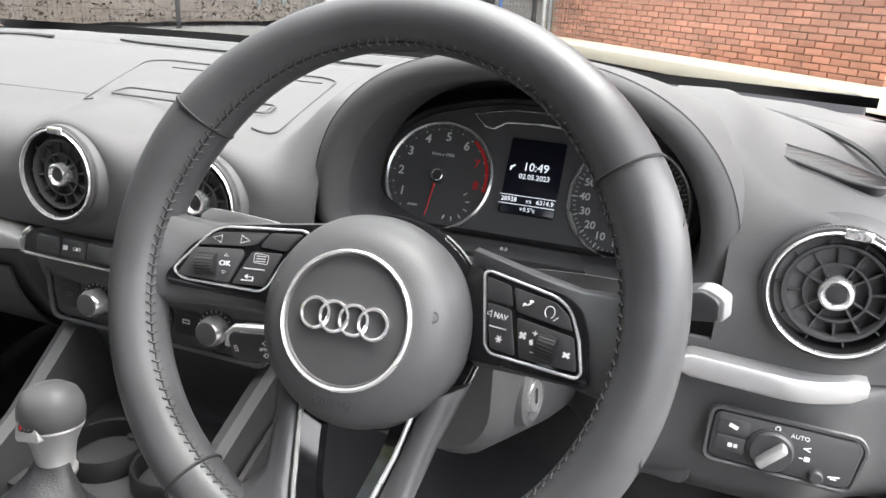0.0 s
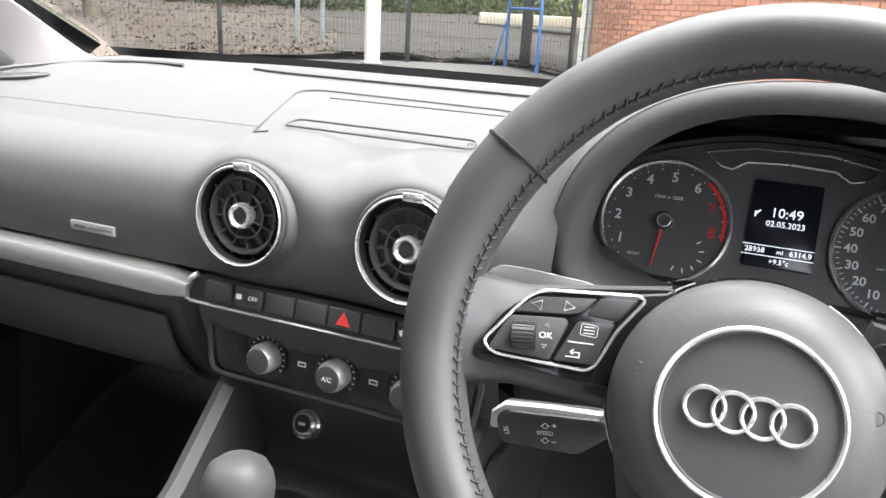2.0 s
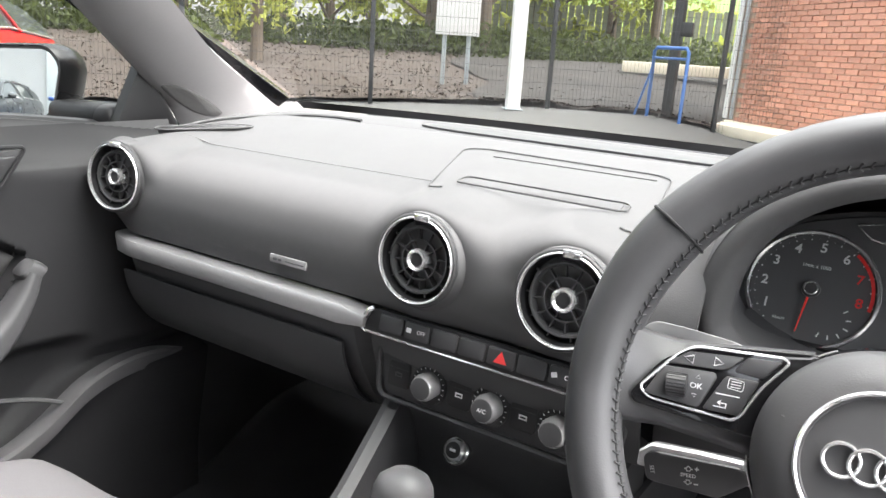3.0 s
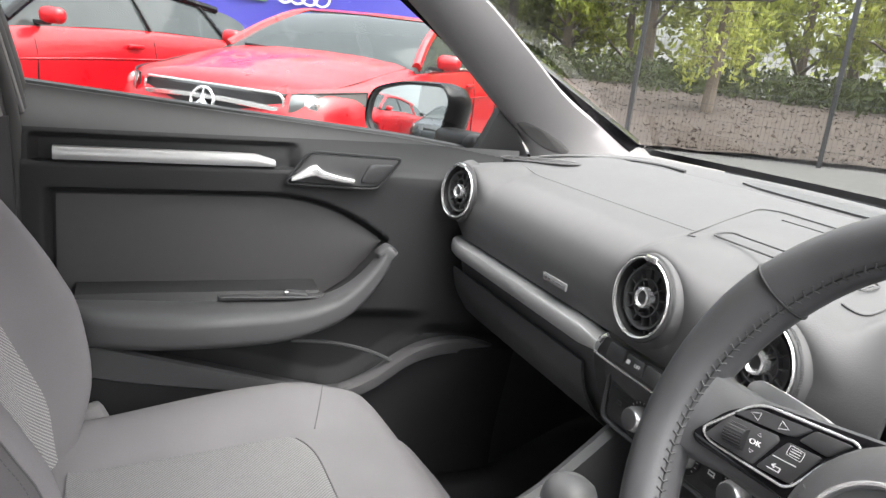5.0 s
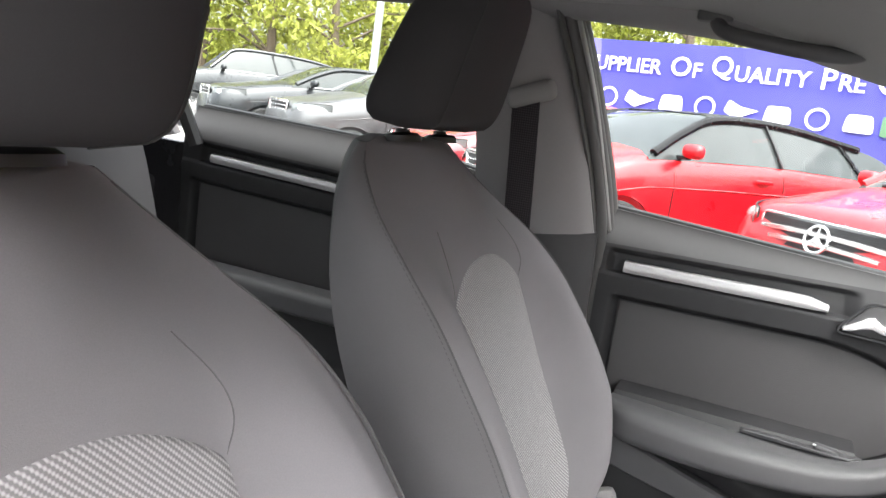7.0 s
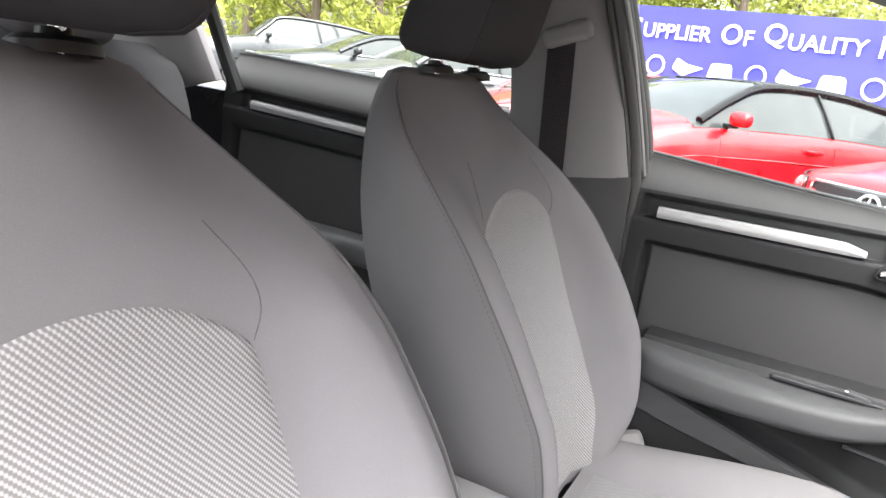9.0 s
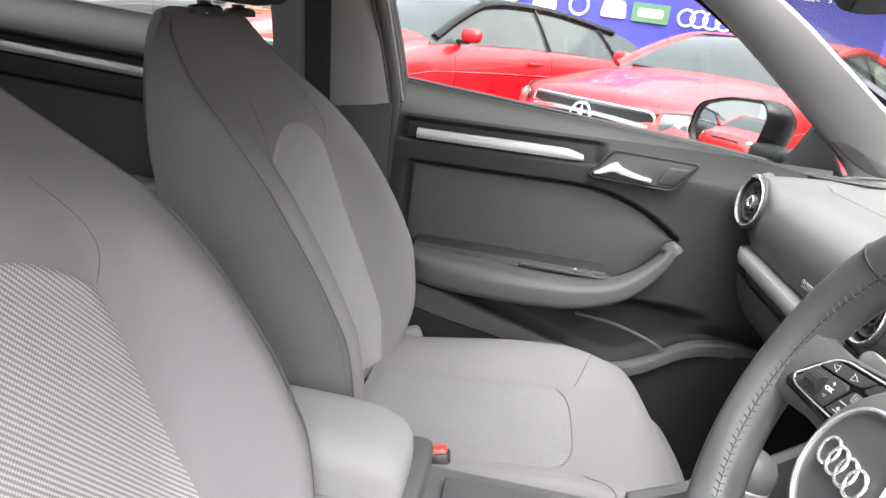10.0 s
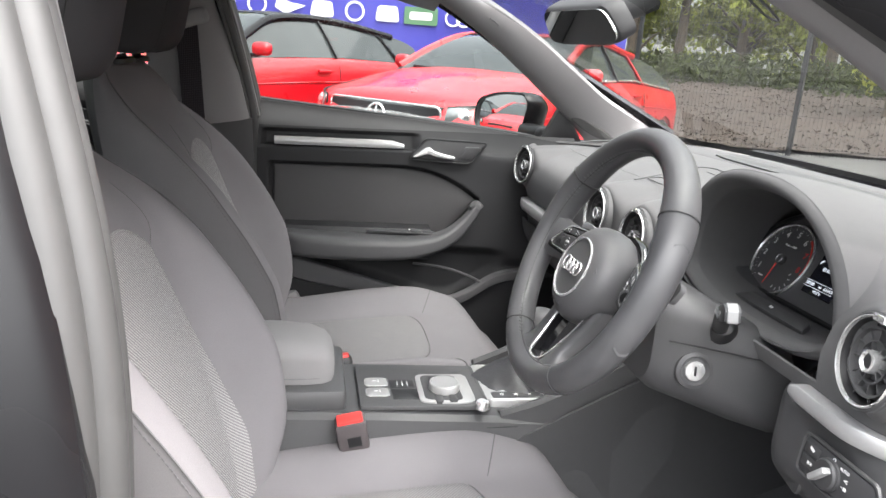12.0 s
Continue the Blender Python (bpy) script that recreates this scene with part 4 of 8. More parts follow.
# scuttle and bonnet beyond the screen
tagged(part("scuttle", thicken(surface(lambda x, y: (x, y, 0.945 - 0.02 * (y - 0.5) / 0.2), np.linspace(-0.72, 0.72, 12), np.linspace(0.50, 0.74, 5)), 0.01), BLACK), "black plastic scuttle below the windscreen", "scuttle", kind="structure")
tagged(part("bonnet", thicken(surface(lambda x, y: (x, y, 0.945 - 0.07 * (y - 0.7) - 0.07 * ((y - 0.7) / 0.9) ** 3 - 0.05 * (x / 0.75) ** 4), np.linspace(-0.76, 0.76, 24), np.linspace(0.70, 1.60, 16)), 0.012), BLACKPAINT), "glossy black bonnet of the car", "bonnet", kind="structure")

# outer flanks, nose and tail of the car
def flank(s):
    def fn(y, v):
        z = 0.24 + v * (0.70 + 0.03 * float(sstep(0.2, -1.6, y)) - 0.16 * float(sstep(0.5, 1.3, y)))
        bulge = 0.865 + 0.022 * math.sin(v * math.pi) - 0.05 * v ** 4 - 0.06 * float(sstep(1.0, 1.6, y)) - 0.06 * float(sstep(-1.9, -2.5, y))
        return (s * bulge, y, z)
    return fn


tagged(part("body_side", thicken(surface(flank(-1), np.linspace(1.6, -2.5, 50), np.linspace(0, 1, 14)), 0.01), BLACKPAINT), "glossy black passenger-side body panels", "car body", kind="structure")
tagged(part("front_wing", thicken(surface(flank(1), np.linspace(1.6, 0.45, 20), np.linspace(0, 1, 14)), 0.01), BLACKPAINT), "glossy black driver-side front wing", "car body", kind="structure")
tagged(part("rear_quarter", thicken(surface(flank(1), np.linspace(-0.86, -2.5, 30), np.linspace(0, 1, 14)), 0.01), BLACKPAINT), "glossy black driver-side rear door and wing", "car body", kind="structure")
tagged(part("nose", rbox(1.60, 0.10, 0.55, pose(0, 1.62, 0.52), 0.045, 3), BLACKPAINT), "glossy black front bumper", "car body", kind="structure")
tagged(part("tail", rbox(1.60, 0.10, 0.75, pose(0, -2.5, 0.62), 0.045, 3), BLACKPAINT), "glossy black tailgate and bumper", "car body", kind="structure")
tagged(part("parcel_shelf", rbox(1.30, 0.55, 0.03, pose(0, -2.2, 0.98), 0.01), CARPET), "black parcel shelf", "shelf", kind="structure")
tagged(part("sill", loft([[(0.66, y, 0.28), (0.66, y, 0.36), (0.72, y, 0.40), (0.80, y, 0.38), (0.84, y, 0.30), (0.84, y, 0.22)] for y in np.linspace(0.45, -0.86, 12)]), BLACKPAINT), "black door sill of the open driver's doorway", "sill", kind="structure")

# middle pillars
for s in (-1, 1):
    bp = thing("middle_pillar", "two-tone grey pillar between the doors with belt slot", "pillar", "door pillars")
    part("upper_trim", strip_loft(sides([(0.665, -0.80, 0.945), (0.650, -0.815, 1.06), (0.615, -0.845, 1.20), (0.565, -0.885, 1.335), (0.5, -0.90, 1.37)], s), [0.225, 0.20, 0.165, 0.17, 0.24], 0.032, (-s, 0.1, 0)), PILLARTRIM, bp, "pale grey upper pillar trim")
    part("lower_trim", strip_loft(sides([(0.672, -0.79, 0.30), (0.678, -0.79, 0.6), (0.672, -0.80, 0.955)], s), [0.26, 0.24, 0.235], 0.036, (-s, 0.1, 0)), DARK, bp, "black lower pillar trim")
    part("skin", strip_loft(sides([(0.80, -0.78, 0.35), (0.81, -0.78, 0.75), (0.775, -0.785, 0.96), (0.69, -0.83, 1.22), (0.62, -0.87, 1.36)], s), [0.26, 0.25, 0.2, 0.16, 0.16], 0.03, (s, 0.05, 0.1)), BLACKPAINT, bp, "glossy black outer pillar")
    for dx, dy, rs in ((0.014, -0.016, 0.011), (0.0, 0.0, 0.0095), (-0.026, -0.002, 0.0085), (-0.048, -0.010, 0.008)):
        part("seal", tube(cr(sides([(0.757 + dx, -0.670 + dy, 0.36), (0.762 + dx, -0.666 + dy, 0.70), (0.747 + dx, -0.670 + dy, 0.96), (0.684 + dx, -0.728 + dy, 1.20), (0.612 + dx, -0.768 + dy, 1.338)], s), 24), rs, 10, flat=1.3), RUBBER, bp, "grey rubber door seal")
    part("flange", strip_loft(sides([(0.728, -0.690, 0.36), (0.733, -0.686, 0.70), (0.718, -0.690, 0.96), (0.655, -0.748, 1.20), (0.583, -0.788, 1.338)], s), [0.07] * 5, 0.006, (0, 1, 0.15)), RUBBER, bp)
    part("edge_trim", strip_loft(sides([(0.722, -0.672, 0.965), (0.690, -0.698, 1.08), (0.655, -0.728, 1.20), (0.583, -0.768, 1.338)], s), [0.030, 0.032, 0.032, 0.030], 0.005, (0.3 * s, 1, 0.15)), EDGETRIM, bp, "pale grey edge strip")
    if s < 0:
        part("belt_guide", rbox(0.03, 0.085, 0.035, pose(-0.592, -0.815, 1.18, 20, 0, 0), 0.012, 3), LINING, bp)
# seat belt hanging down the far pillar
sb = thing("seat_belt", "black webbing seat belt hanging from the pillar", "seat belt")
part("webbing", thicken(surface(lambda y, v: (-0.585 - 0.045 * (1 - v) + 0.004 * math.sin(v * 5), -0.822 + y + 0.035 * (1 - v), 0.62 + 0.55 * v), np.linspace(-0.024, 0.024, 4), np.linspace(0, 1, 16)), 0.0016), BELT, sb)

# roof side rail, grab handle, rear pillar, rear glass
for s in (-1, 1):
    part_ob = part("roof_rail", strip_loft(sides([(0.555, -0.42, 1.325), (0.565, -0.75, 1.345), (0.565, -1.2, 1.345), (0.55, -1.8, 1.30)], s), [0.10, 0.10, 0.10, 0.12], 0.03, (-s, 0, -0.9)), PILLARTRIM)
    tagged(part_ob, "pale grey moulded rail above the doors", "roof rail", kind="structure")
    rp = thing("rear_pillar", "pale grey rear pillar trim", "pillar", "rear pillars")
    part("trim", strip_loft(sides([(0.66, -1.80, 0.95), (0.64, -1.84, 1.08), (0.58, -1.88, 1.24), (0.54, -1.86, 1.33)], s), [0.30, 0.26, 0.22, 0.24], 0.04, (-s, 0.2, 0)), PILLARTRIM, rp)
    part("seal", tube(cr(sides([(0.69, -1.60, 0.98), (0.66, -1.64, 1.10), (0.60, -1.66, 1.25), (0.57, -1.62, 1.32)], s), 14), 0.016, 8), BLACK, rp)
gh = thing("grab_handle", "grey folding grab handle on the roof rail", "handle")
part("bar", tube(cr([(-0.545, -0.34, 1.300), (-0.52, -0.355, 1.280), (-0.51, -0.40, 1.276), (-0.51, -0.49, 1.286), (-0.52, -0.53, 1.296), (-0.545, -0.545, 1.318)], 20), 0.011, 10), SMOOTH, gh)
part("clip", rbox(0.03, 0.05, 0.02, pose(-0.54, -0.34, 1.298), 0.006), SMOOTH, gh)
part("clip", rbox(0.03, 0.05, 0.02, pose(-0.54, -0.545, 1.318), 0.006), SMOOTH, gh)
rw_ = part("window_rear", surface(lambda u, v: (u * (0.62 - 0.08 * v), -2.42 + 0.45 * v, 0.98 + 0.36 * v), np.linspace(-1, 1, 10), np.linspace(0, 1, 6)), GLASS)
rw_.visible_shadow = False
tagged(rw_, "rear window glass", "window", kind="structure")
# driver-side rear window
sw = part("window_driver_rear", surface(lambda y, v: (0.715 - 0.115 * v, y - 0.03 * v, 1.02 + 0.30 * v), np.linspace(-0.92, -1.66, 6), np.linspace(0, 1, 6)), GLASS)
sw.visible_shadow = False
tagged(sw, "driver-side rear door window glass", "window", kind="structure")

# interior mirror
im = thing("interior_mirror", "black frameless interior mirror under the windscreen header", "mirror")
IMM = frame_of((0.02, -0.10, 1.222), (0.985, 0.17, 0.0), (0.06, -0.62, 1))
part("housing", prism(rpoly([(-0.115, -0.030), (-0.105, 0.032), (0.105, 0.032), (0.12, -0.024), (0.08, -0.036), (-0.08, -0.036)], 0.022), 0.03, IMM, 0.012), DARK, im)
part("glass", prism(rpoly([(-0.108, -0.026), (-0.098, 0.027), (0.098, 0.027), (0.112, -0.021), (0.076, -0.031), (-0.076, -0.031)], 0.02), 0.0315, IMM, base=0.02), MIRROR, im, "mirror glass")
part("stem", tube([(0.02, -0.09, 1.225), (0.02, -0.05, 1.245), (0.02, -0.01, 1.27)], [0.018, 0.028, 0.034], 12), DARK, im)

# ================= dashboard =================
dash = thing("dashboard", "dark grey soft-touch dashboard with silver trim strip", "dashboard")
FACE = cr([(0.020, 0.806), (0.013, 0.835), (0.013, 0.868), (0.026, 0.900), (0.060, 0.922), (0.118, 0.937), (0.20, 0.951), (0.29, 0.962), (0.352, 0.966), (0.362, 0.959), (0.372, 0.966), (0.43, 0.970), (0.50, 0.968), (0.53, 0.955)], 90)


def dash_pt(x, k):
    y, z = FACE[k]
    e = float(sstep(0.60, 0.715, abs(x)))
    return V((x, y + 0.05 * e * (1 - k / 89) - 0.13 * float(sstep(0.3, 0.72, abs(x))) * (max(0.0, y) / 0.53) ** 2, z - 0.012 * e))


def pad_pt(x, k):
    """The pad swells softly forward round each vent."""
    p = dash_pt(x, k)
    for vx, vy, vz in ((-0.098, 0.008, 0.875), (0.068, 0.010, 0.870), (-0.622, 0.012, 0.887), (0.622, 0.012, 0.885)):
        r = math.hypot(p.x - vx, p.z - vz)
        w = float(sstep(0.088, 0.050, r)) * float(sstep(0.20, 0.10, p.y))
        p.y += w * min(0.0, vy + 0.004 - p.y)
    p.z += 0.050 * float(sstep(0.24, 0.165, abs(x - 0.357))) * float(sstep(0.40, 0.16, p.y)) * float(sstep(0.015, 0.07, p.y))
    return p


bm = surface(lambda x, k: pad_pt(x, int(k)), np.linspace(-0.715, 0.715, 270), range(90))
# the instrument opening is cut through the pad
for f in [f for f in bm.faces if abs((c := f.calc_center_median()).x - 0.367) < 0.178 * math.sqrt(max(0.0, 1 - (max(0.0, c.z - 0.88) / 0.155) ** 2)) and c.y < 0.30 and c.z > 0.826]:
    bm.faces.remove(f)
PAD = BVHTree.FromBMesh(thicken(bm, 0.004))
part("upper_pad", bm, DASH, dash)


# split line across the passenger side of the pad and the stowage lid for the screen
def on_dash(x, y, lift=0.0):
    """The point of the moulded pad above or below (x, y)."""
    p, n, _, _ = PAD.ray_cast(V((x, y, 1.3)), V((0, 0, -1)))
    return (p if p else V((x, y, 0.95))) + V((0, 0, lift))


part("seam", tube([on_dash(x, 0.118 + 0.012 * (x + 0.14) / 0.5, 0.0002) for x in np.linspace(-0.60, -0.16, 16)], 0.0008, 5), PALETHREAD, dash)
part("lid_gap", tube([on_dash(x, y, 0.0014) for x, y in rpoly([(-0.150, 0.085), (-0.205, 0.262), (-0.18, 0.276), (0.065, 0.268), (0.085, 0.255), (0.118, 0.06)], 0.025, 6)], 0.0010, 5), GROOVE, dash)
bm = surface(lambda x, y: on_dash(x + 0.14 * (0.13 - y), y, 0.0006 + 0.0012 * math.sin((y - 0.115) / 0.036 * math.pi)), np.linspace(-0.115, 0.072, 20), np.linspace(0.104, 0.130, 8))
part("lid_lip", thicken(bm, 0.002), DASH, dash)
part("lid_slot", tube([on_dash(x + 0.14 * (0.13 - y), y, 0.0030) for x, y in rrect(0.204, 0.032, 0.010, 4, -0.022, 0.117)], 0.0012, 5, closed=True), GROOVE, dash)
part("lid_crease", tube([on_dash(x, 0.245, 0.0006) for x in np.linspace(-0.15, 0.07, 10)], 0.0008, 5), GROOVE, dash)
part("speaker_bar", thicken(surface(lambda u, v: on_dash(u, 0.395 + 0.022 * v * math.sqrt(max(0.0, 1 - ((u + 0.02) / 0.36) ** 8)), 0.0035), np.linspace(-0.36, 0.32, 30), np.linspace(-1, 1, 6)), 0.003), SMOOTH, dash)

# silver strips
def silver(x0, x1, z0, z1, k=1.0, name="trim_strip"):
    rings = []
    for q in np.linspace(0, 1, 14):
        x = x0 + (x1 - x0) * q
        z = z0 + (z1 - z0) * q
        e = 1.0 if 0.0 < q < 1.0 else 0.55
        c = 0.05 * float(sstep(0.60, 0.715, abs(x)))
        rings.append([(x, y + c, z + h * e * k) for y, h in ((0.026, 0.013), (0.005, 0.0128), (0.0008, 0.0118), (-0.0006, 0.0095), (-0.0014, 0.0), (-0.0006, -0.0095), (0.0008, -0.0118), (0.005, -0.0128), (0.026, -0.013))])
    return part(name, loft(rings), ALU, dash, "brushed aluminium strip")


silver(-0.668, -0.166, 0.789, 0.789, 0.98)
silver(0.522, 0.664, 0.809, 0.802, 0.80)
# badge plate above the strip
bp_ = part("badge", rbox(0.060, 0.004, 0.011, pose(-0.292, 0.0105, 0.831), 0.0018), KNOBSILVER, dash, "small silver nameplate")
bars("badge_marks", [(-0.020, 0, 0.006, 0.003, 0), (-0.012, 0, 0.005, 0.003, 0), (0.012, 0, 0.03, 0.0012, 0)], frame_of((-0.292, 0.0083, 0.831), (1, 0, 0), (0, 0, 1)), SMOOTH, bp_)

# lower passenger dash and glovebox
LOW = cr([(0.028, 0.778), (0.020, 0.772), (0.022, 0.755), (0.034, 0.720), (0.050, 0.690), (0.075, 0.655), (0.14, 0.610), (0.26, 0.58), (0.45, 0.57)], 44)
part("lower_panel", thicken(surface(lambda x, k: (x, LOW[int(k)][0] + 0.05 * float(sstep(0.60, 0.70, abs(x))) + 0.03 * float(sstep(-0.20, -0.17, x)), LOW[int(k)][1]), np.linspace(-0.70, -0.168, 40), range(44)), 0.005), LOWER, dash)
gb = part("glovebox_lid", thicken(surface(lambda x, k: (x, LOW[int(k)][0] - 0.004 - 0.006 * math.sin((int(k) - 12) / 16 * math.pi), LOW[int(k)][1]), np.linspace(-0.63, -0.21, 30), range(12, 29)), 0.004), LOWER, dash, "glovebox lid")
# lower driver dash
LOWR = cr([(0.028, 0.796), (0.018, 0.788), (0.016, 0.760), (0.016, 0.715), (0.030, 0.685), (0.07, 0.655), (0.16, 0.62), (0.30, 0.60), (0.45, 0.6)], 44)
part("lower_panel", thicken(surface(lambda x, k: (x, LOWR[int(k)][0] + 0.05 * float(sstep(0.62, 0.71, x)) + 0.10 * float(sstep(0.50, 0.40, x)), LOWR[int(k)][1]), np.linspace(0.14, 0.71, 50), range(44)), 0.005), LOWER, dash)
# end caps against the doors
for s in (-1, 1):
    part("end_cap", loft([[(s * 0.712, 0.075, 0.60), (s * 0.712, 0.062, 0.80), (s * 0.712, 0.08, 0.92), (s * 0.712, 0.38, 0.955), (s * 0.712, 0.5, 0.60)], [(s * 0.722, 0.085, 0.60), (s * 0.722, 0.07, 0.80), (s * 0.722, 0.09, 0.915), (s * 0.722, 0.38, 0.95), (s * 0.722, 0.5, 0.60)]]), LOWER, dash)
# demister slots on both shoulders, and the groove that sweeps round them
for s in (-1, 1):
    dp_, dn, _, _ = PAD.ray_cast(V((s * 0.607, 0.152, 1.3)), V((0, 0, -1)))
    dx_ = V((0.086, -0.094 * s, 0))
    DV = frame_of(dp_ + dn * 0.0012, dx_ - dn * dx_.dot(dn), dn.cross(dx_))
    dm = part("demister_vent", prism([(s * x, y) for x, y in rpoly([(-0.072, -0.004), (-0.050, -0.015), (0.050, -0.017), (0.070, -0.008), (0.066, 0.012), (0.0, 0.018), (-0.050, 0.010)], 0.008)], 0.0025, DV, 0.0008, base=-0.006), BLACK, dash)
    part("vent_rim", tube([DV @ V((s * x, y, 0.0022)) for x, y in rpoly([(-0.075, -0.005), (-0.051, -0.018), (0.051, -0.020), (0.074, -0.010), (0.069, 0.015), (0.0, 0.021), (-0.051, 0.013)], 0.008)], 0.0014, 6, closed=True), DASH, dm)
    for q in range(9):
        part("slat", rbox(0.0046, 0.032 - 0.0020 * abs(q - 4) ** 1.4, 0.003, DV @ pose(s * (-0.052 + 0.0130 * q), -0.001, 0.0014, 0, 0, -s * 30), 0.0012, 1), DASH, dm)
    part("edge_groove", tube(cr([(s * 0.46, 0.350, 0.9685), (s * 0.52, 0.345, 0.9685), (s * 0.575, 0.318, 0.967), (s * 0.622, 0.262, 0.962), (s * 0.652, 0.20, 0.955), (s * 0.672, 0.135, 0.941)], 24), 0.0030, 6), GROOVE, dash)


# ---- round air vents ----
def air_vent(x, y, z, yaw, label, closed=0.0):
    m = frame_of((x, y, z), (math.cos(yaw), math.sin(yaw), 0), (0, 0.10, 1))
    v = thing("air_vent", label, "air vent", "round dashboard vents", m=m @ Matrix.Diagonal((0.84, 0.84, 0.84, 1)))
    part("housing", lathe([(0.068, -0.012), (0.0635, -0.006), (0.0610, 0.001), (0.0592, 0.008)], Matrix(), 64), DASH, v)
    bm = lathe([(0.0592, 0.006), (0.0592, 0.0125), (0.0575, 0.0145), (0.0545, 0.0145)], Matrix(), 96)
    part("grip_ring", bm, SMOOTH, v)
    bm = bmesh.new()
    for k in range(120):
        a = 2 * math.pi * k / 120
        rbox(0.0012, 0.0012, 0.006, pose(0.0595 * math.cos(a), 0.0595 * math.sin(a), 0.0095, 0, 0, math.degrees(a)), 0, bm=bm)
    part("knurling", bm, SMOOTH, v, smooth=False)
    part("chrome_ring", lathe([(0.0554, 0.0135), (0.0550, 0.0164), (0.0540, 0.0174), (0.0528, 0.0164), (0.0521, 0.0120)], Matrix(), 72), CHROME, v, "satin chrome ring")
    part("tab", rbox(0.022, 0.009, 0.004, pose(0.006, 0.0545, 0.0180), 0.002), BRIGHT, v)
    part("throat", lathe([(0.0522, 0.0122), (0.0500, 0.0040), (0.0478, -0.002), (0.0465, -0.004), (0.044, -0.030), (0.030, -0.045), (0.0, -0.046)], Matrix(), 40), BLACK, v)
    core = part("core", lathe([(0.0430, 0.004), (0.0430, 0.0075), (0.0405, 0.0075), (0.0385, 0.002), (0.0385, -0.012), (0.043, -0.012)], Matrix(), 48, closed=True), VENTGREY, v)
    part("inner_ring", lathe([(0.0265, 0.003), (0.0265, 0.0055), (0.0245, 0.0055), (0.0245, -0.010)], Matrix(), 40), VENTGREY, core)
    for k in range(12):
        a = 30 * k + 8
        r0, r1 = (0.013, 0.0395) if k % 3 else (0.024, 0.0395)
        part("fin", rbox(r1 - r0, 0.0021, 0.012, pose(0, 0, 0, 0, 0, a) @ pose((r0 + r1) / 2, 0, -0.002, 0, 0, 0), 0.0005, 1), VENTGREY, core)
    for k in range(10):
        part("fin", rbox(0.007, 0.0016, 0.004, pose(0, 0, 0, 0, 0, 36 * k) @ pose(0.0450, 0, 0.004), 0.0005, 1), VENTGREY, core)
    part("backing", lathe([(0.0, -0.016), (0.038, -0.016)], Matrix(), 24), BLACK, core)
    part("hub", lathe([(0.0145, -0.012), (0.0145, 0.010), (0.0135, 0.013), (0.0112, 0.0142), (0.0088, 0.012), (0.0080, 0.010), (0.0, 0.0105)], Matrix(), 32), CHROME, v, "chrome centre knob")
    part("hub_cap", lathe([(0.0082, 0.0112), (0.0070, 0.0118), (0.0, 0.0116)], Matrix(), 24), DARK, v)
    return v


air_vent(-0.098, 0.008, 0.875, 0.0, "round grey air vent with chrome ring beside its twin")
air_vent(0.068, 0.010, 0.870, 0.0, "round grey air vent with chrome ring next to the wheel")
air_vent(-0.622, 0.012, 0.887, 0.16, "round grey air vent with chrome ring near the passenger door")
air_vent(0.622, 0.012, 0.885, -0.16, "round grey air vent with chrome ring near the driver's door")

# ---- centre stack ----
cs = thing("centre_stack", "dark grey centre panel below the middle vents", "centre panel")
part("surround", thicken(surface(lambda x, k: (x, LOW[int(k)][0] + 0.002 - 0.006 * math.cos((x + 0.01) / 0.16 * 1.5) + (0.10 if k > 99 else 0), LOW[int(k)][1]), np.linspace(-0.170, 0.150, 24), range(0, 19)), 0.005), LOWER, cs)
sb_ = part("button_strip", prism(rpoly([(-0.163, -0.014), (-0.152, 0.014), (0.138, 0.014), (0.148, -0.014)], 0.006), 0.012, frame_of((-0.008, 0.018, 0.789), (1, 0, 0), (0, 0.25, 1)), 0.002), BLACK, cs)
SM = frame_of((-0.008, 0.018, 0.789), (1, 0, 0), (0, 0.25, 1))
for q in range(8):
    b = part("button", prism(rrect(0.0325, 0.019, 0.003, 3, -0.122 + 0.0345 * q, 0.0015), 0.0155, SM, 0.002, base=0.01), BUTTON, sb_)
    if q == 1:
        lettering("print", "OFF", 0.0062, SM @ pose(-0.122 + 0.0345 * q + 0.006, 0.0015, 0.0157), MARK, b)
        bars("symbol", [(-0.128 + 0.0345 * q - 0.004, 0.0015, 0.006, 0.005, 0)], SM @ pose(0, 0, 0.0155), MARK, b)
    if q == 6:
        lettering("print", "OFF", 0.0062, SM @ pose(-0.122 + 0.0345 * q + 0.006, 0.0015, 0.0157), MARK, b)
        bars("symbol", [(-0.128 + 0.0345 * q - 0.004, 0.0015, 0.006, 0.005, 20)], SM @ pose(0, 0, 0.0155), MARK, b)
    if q == 4:
        tri = prism([(-0.0075, -0.005), (0.0075, -0.005), (0, 0.0075)], 0.0006, SM @ pose(-0.122 + 0.0345 * q, 0.001, 0.0154))
        part("warning_triangle", tri, material("hazard_red", (0.75, 0.05, 0.05), 0.4), b, "red triangle")
part("chrome_line", tube([SM @ V((x, -0.0135 , 0.0115)) for x in np.linspace(-0.158, 0.144, 8)], 0.0017, 8), BRIGHT, cs, "chrome line")
part("chrome_end", tube([SM @ V(p) for p in ((-0.160, -0.013, 0.011), (-0.164, -0.004, 0.012), (-0.156, 0.010, 0.013), (-0.150, 0.014, 0.012))], 0.0034, 8), BRIGHT, cs)
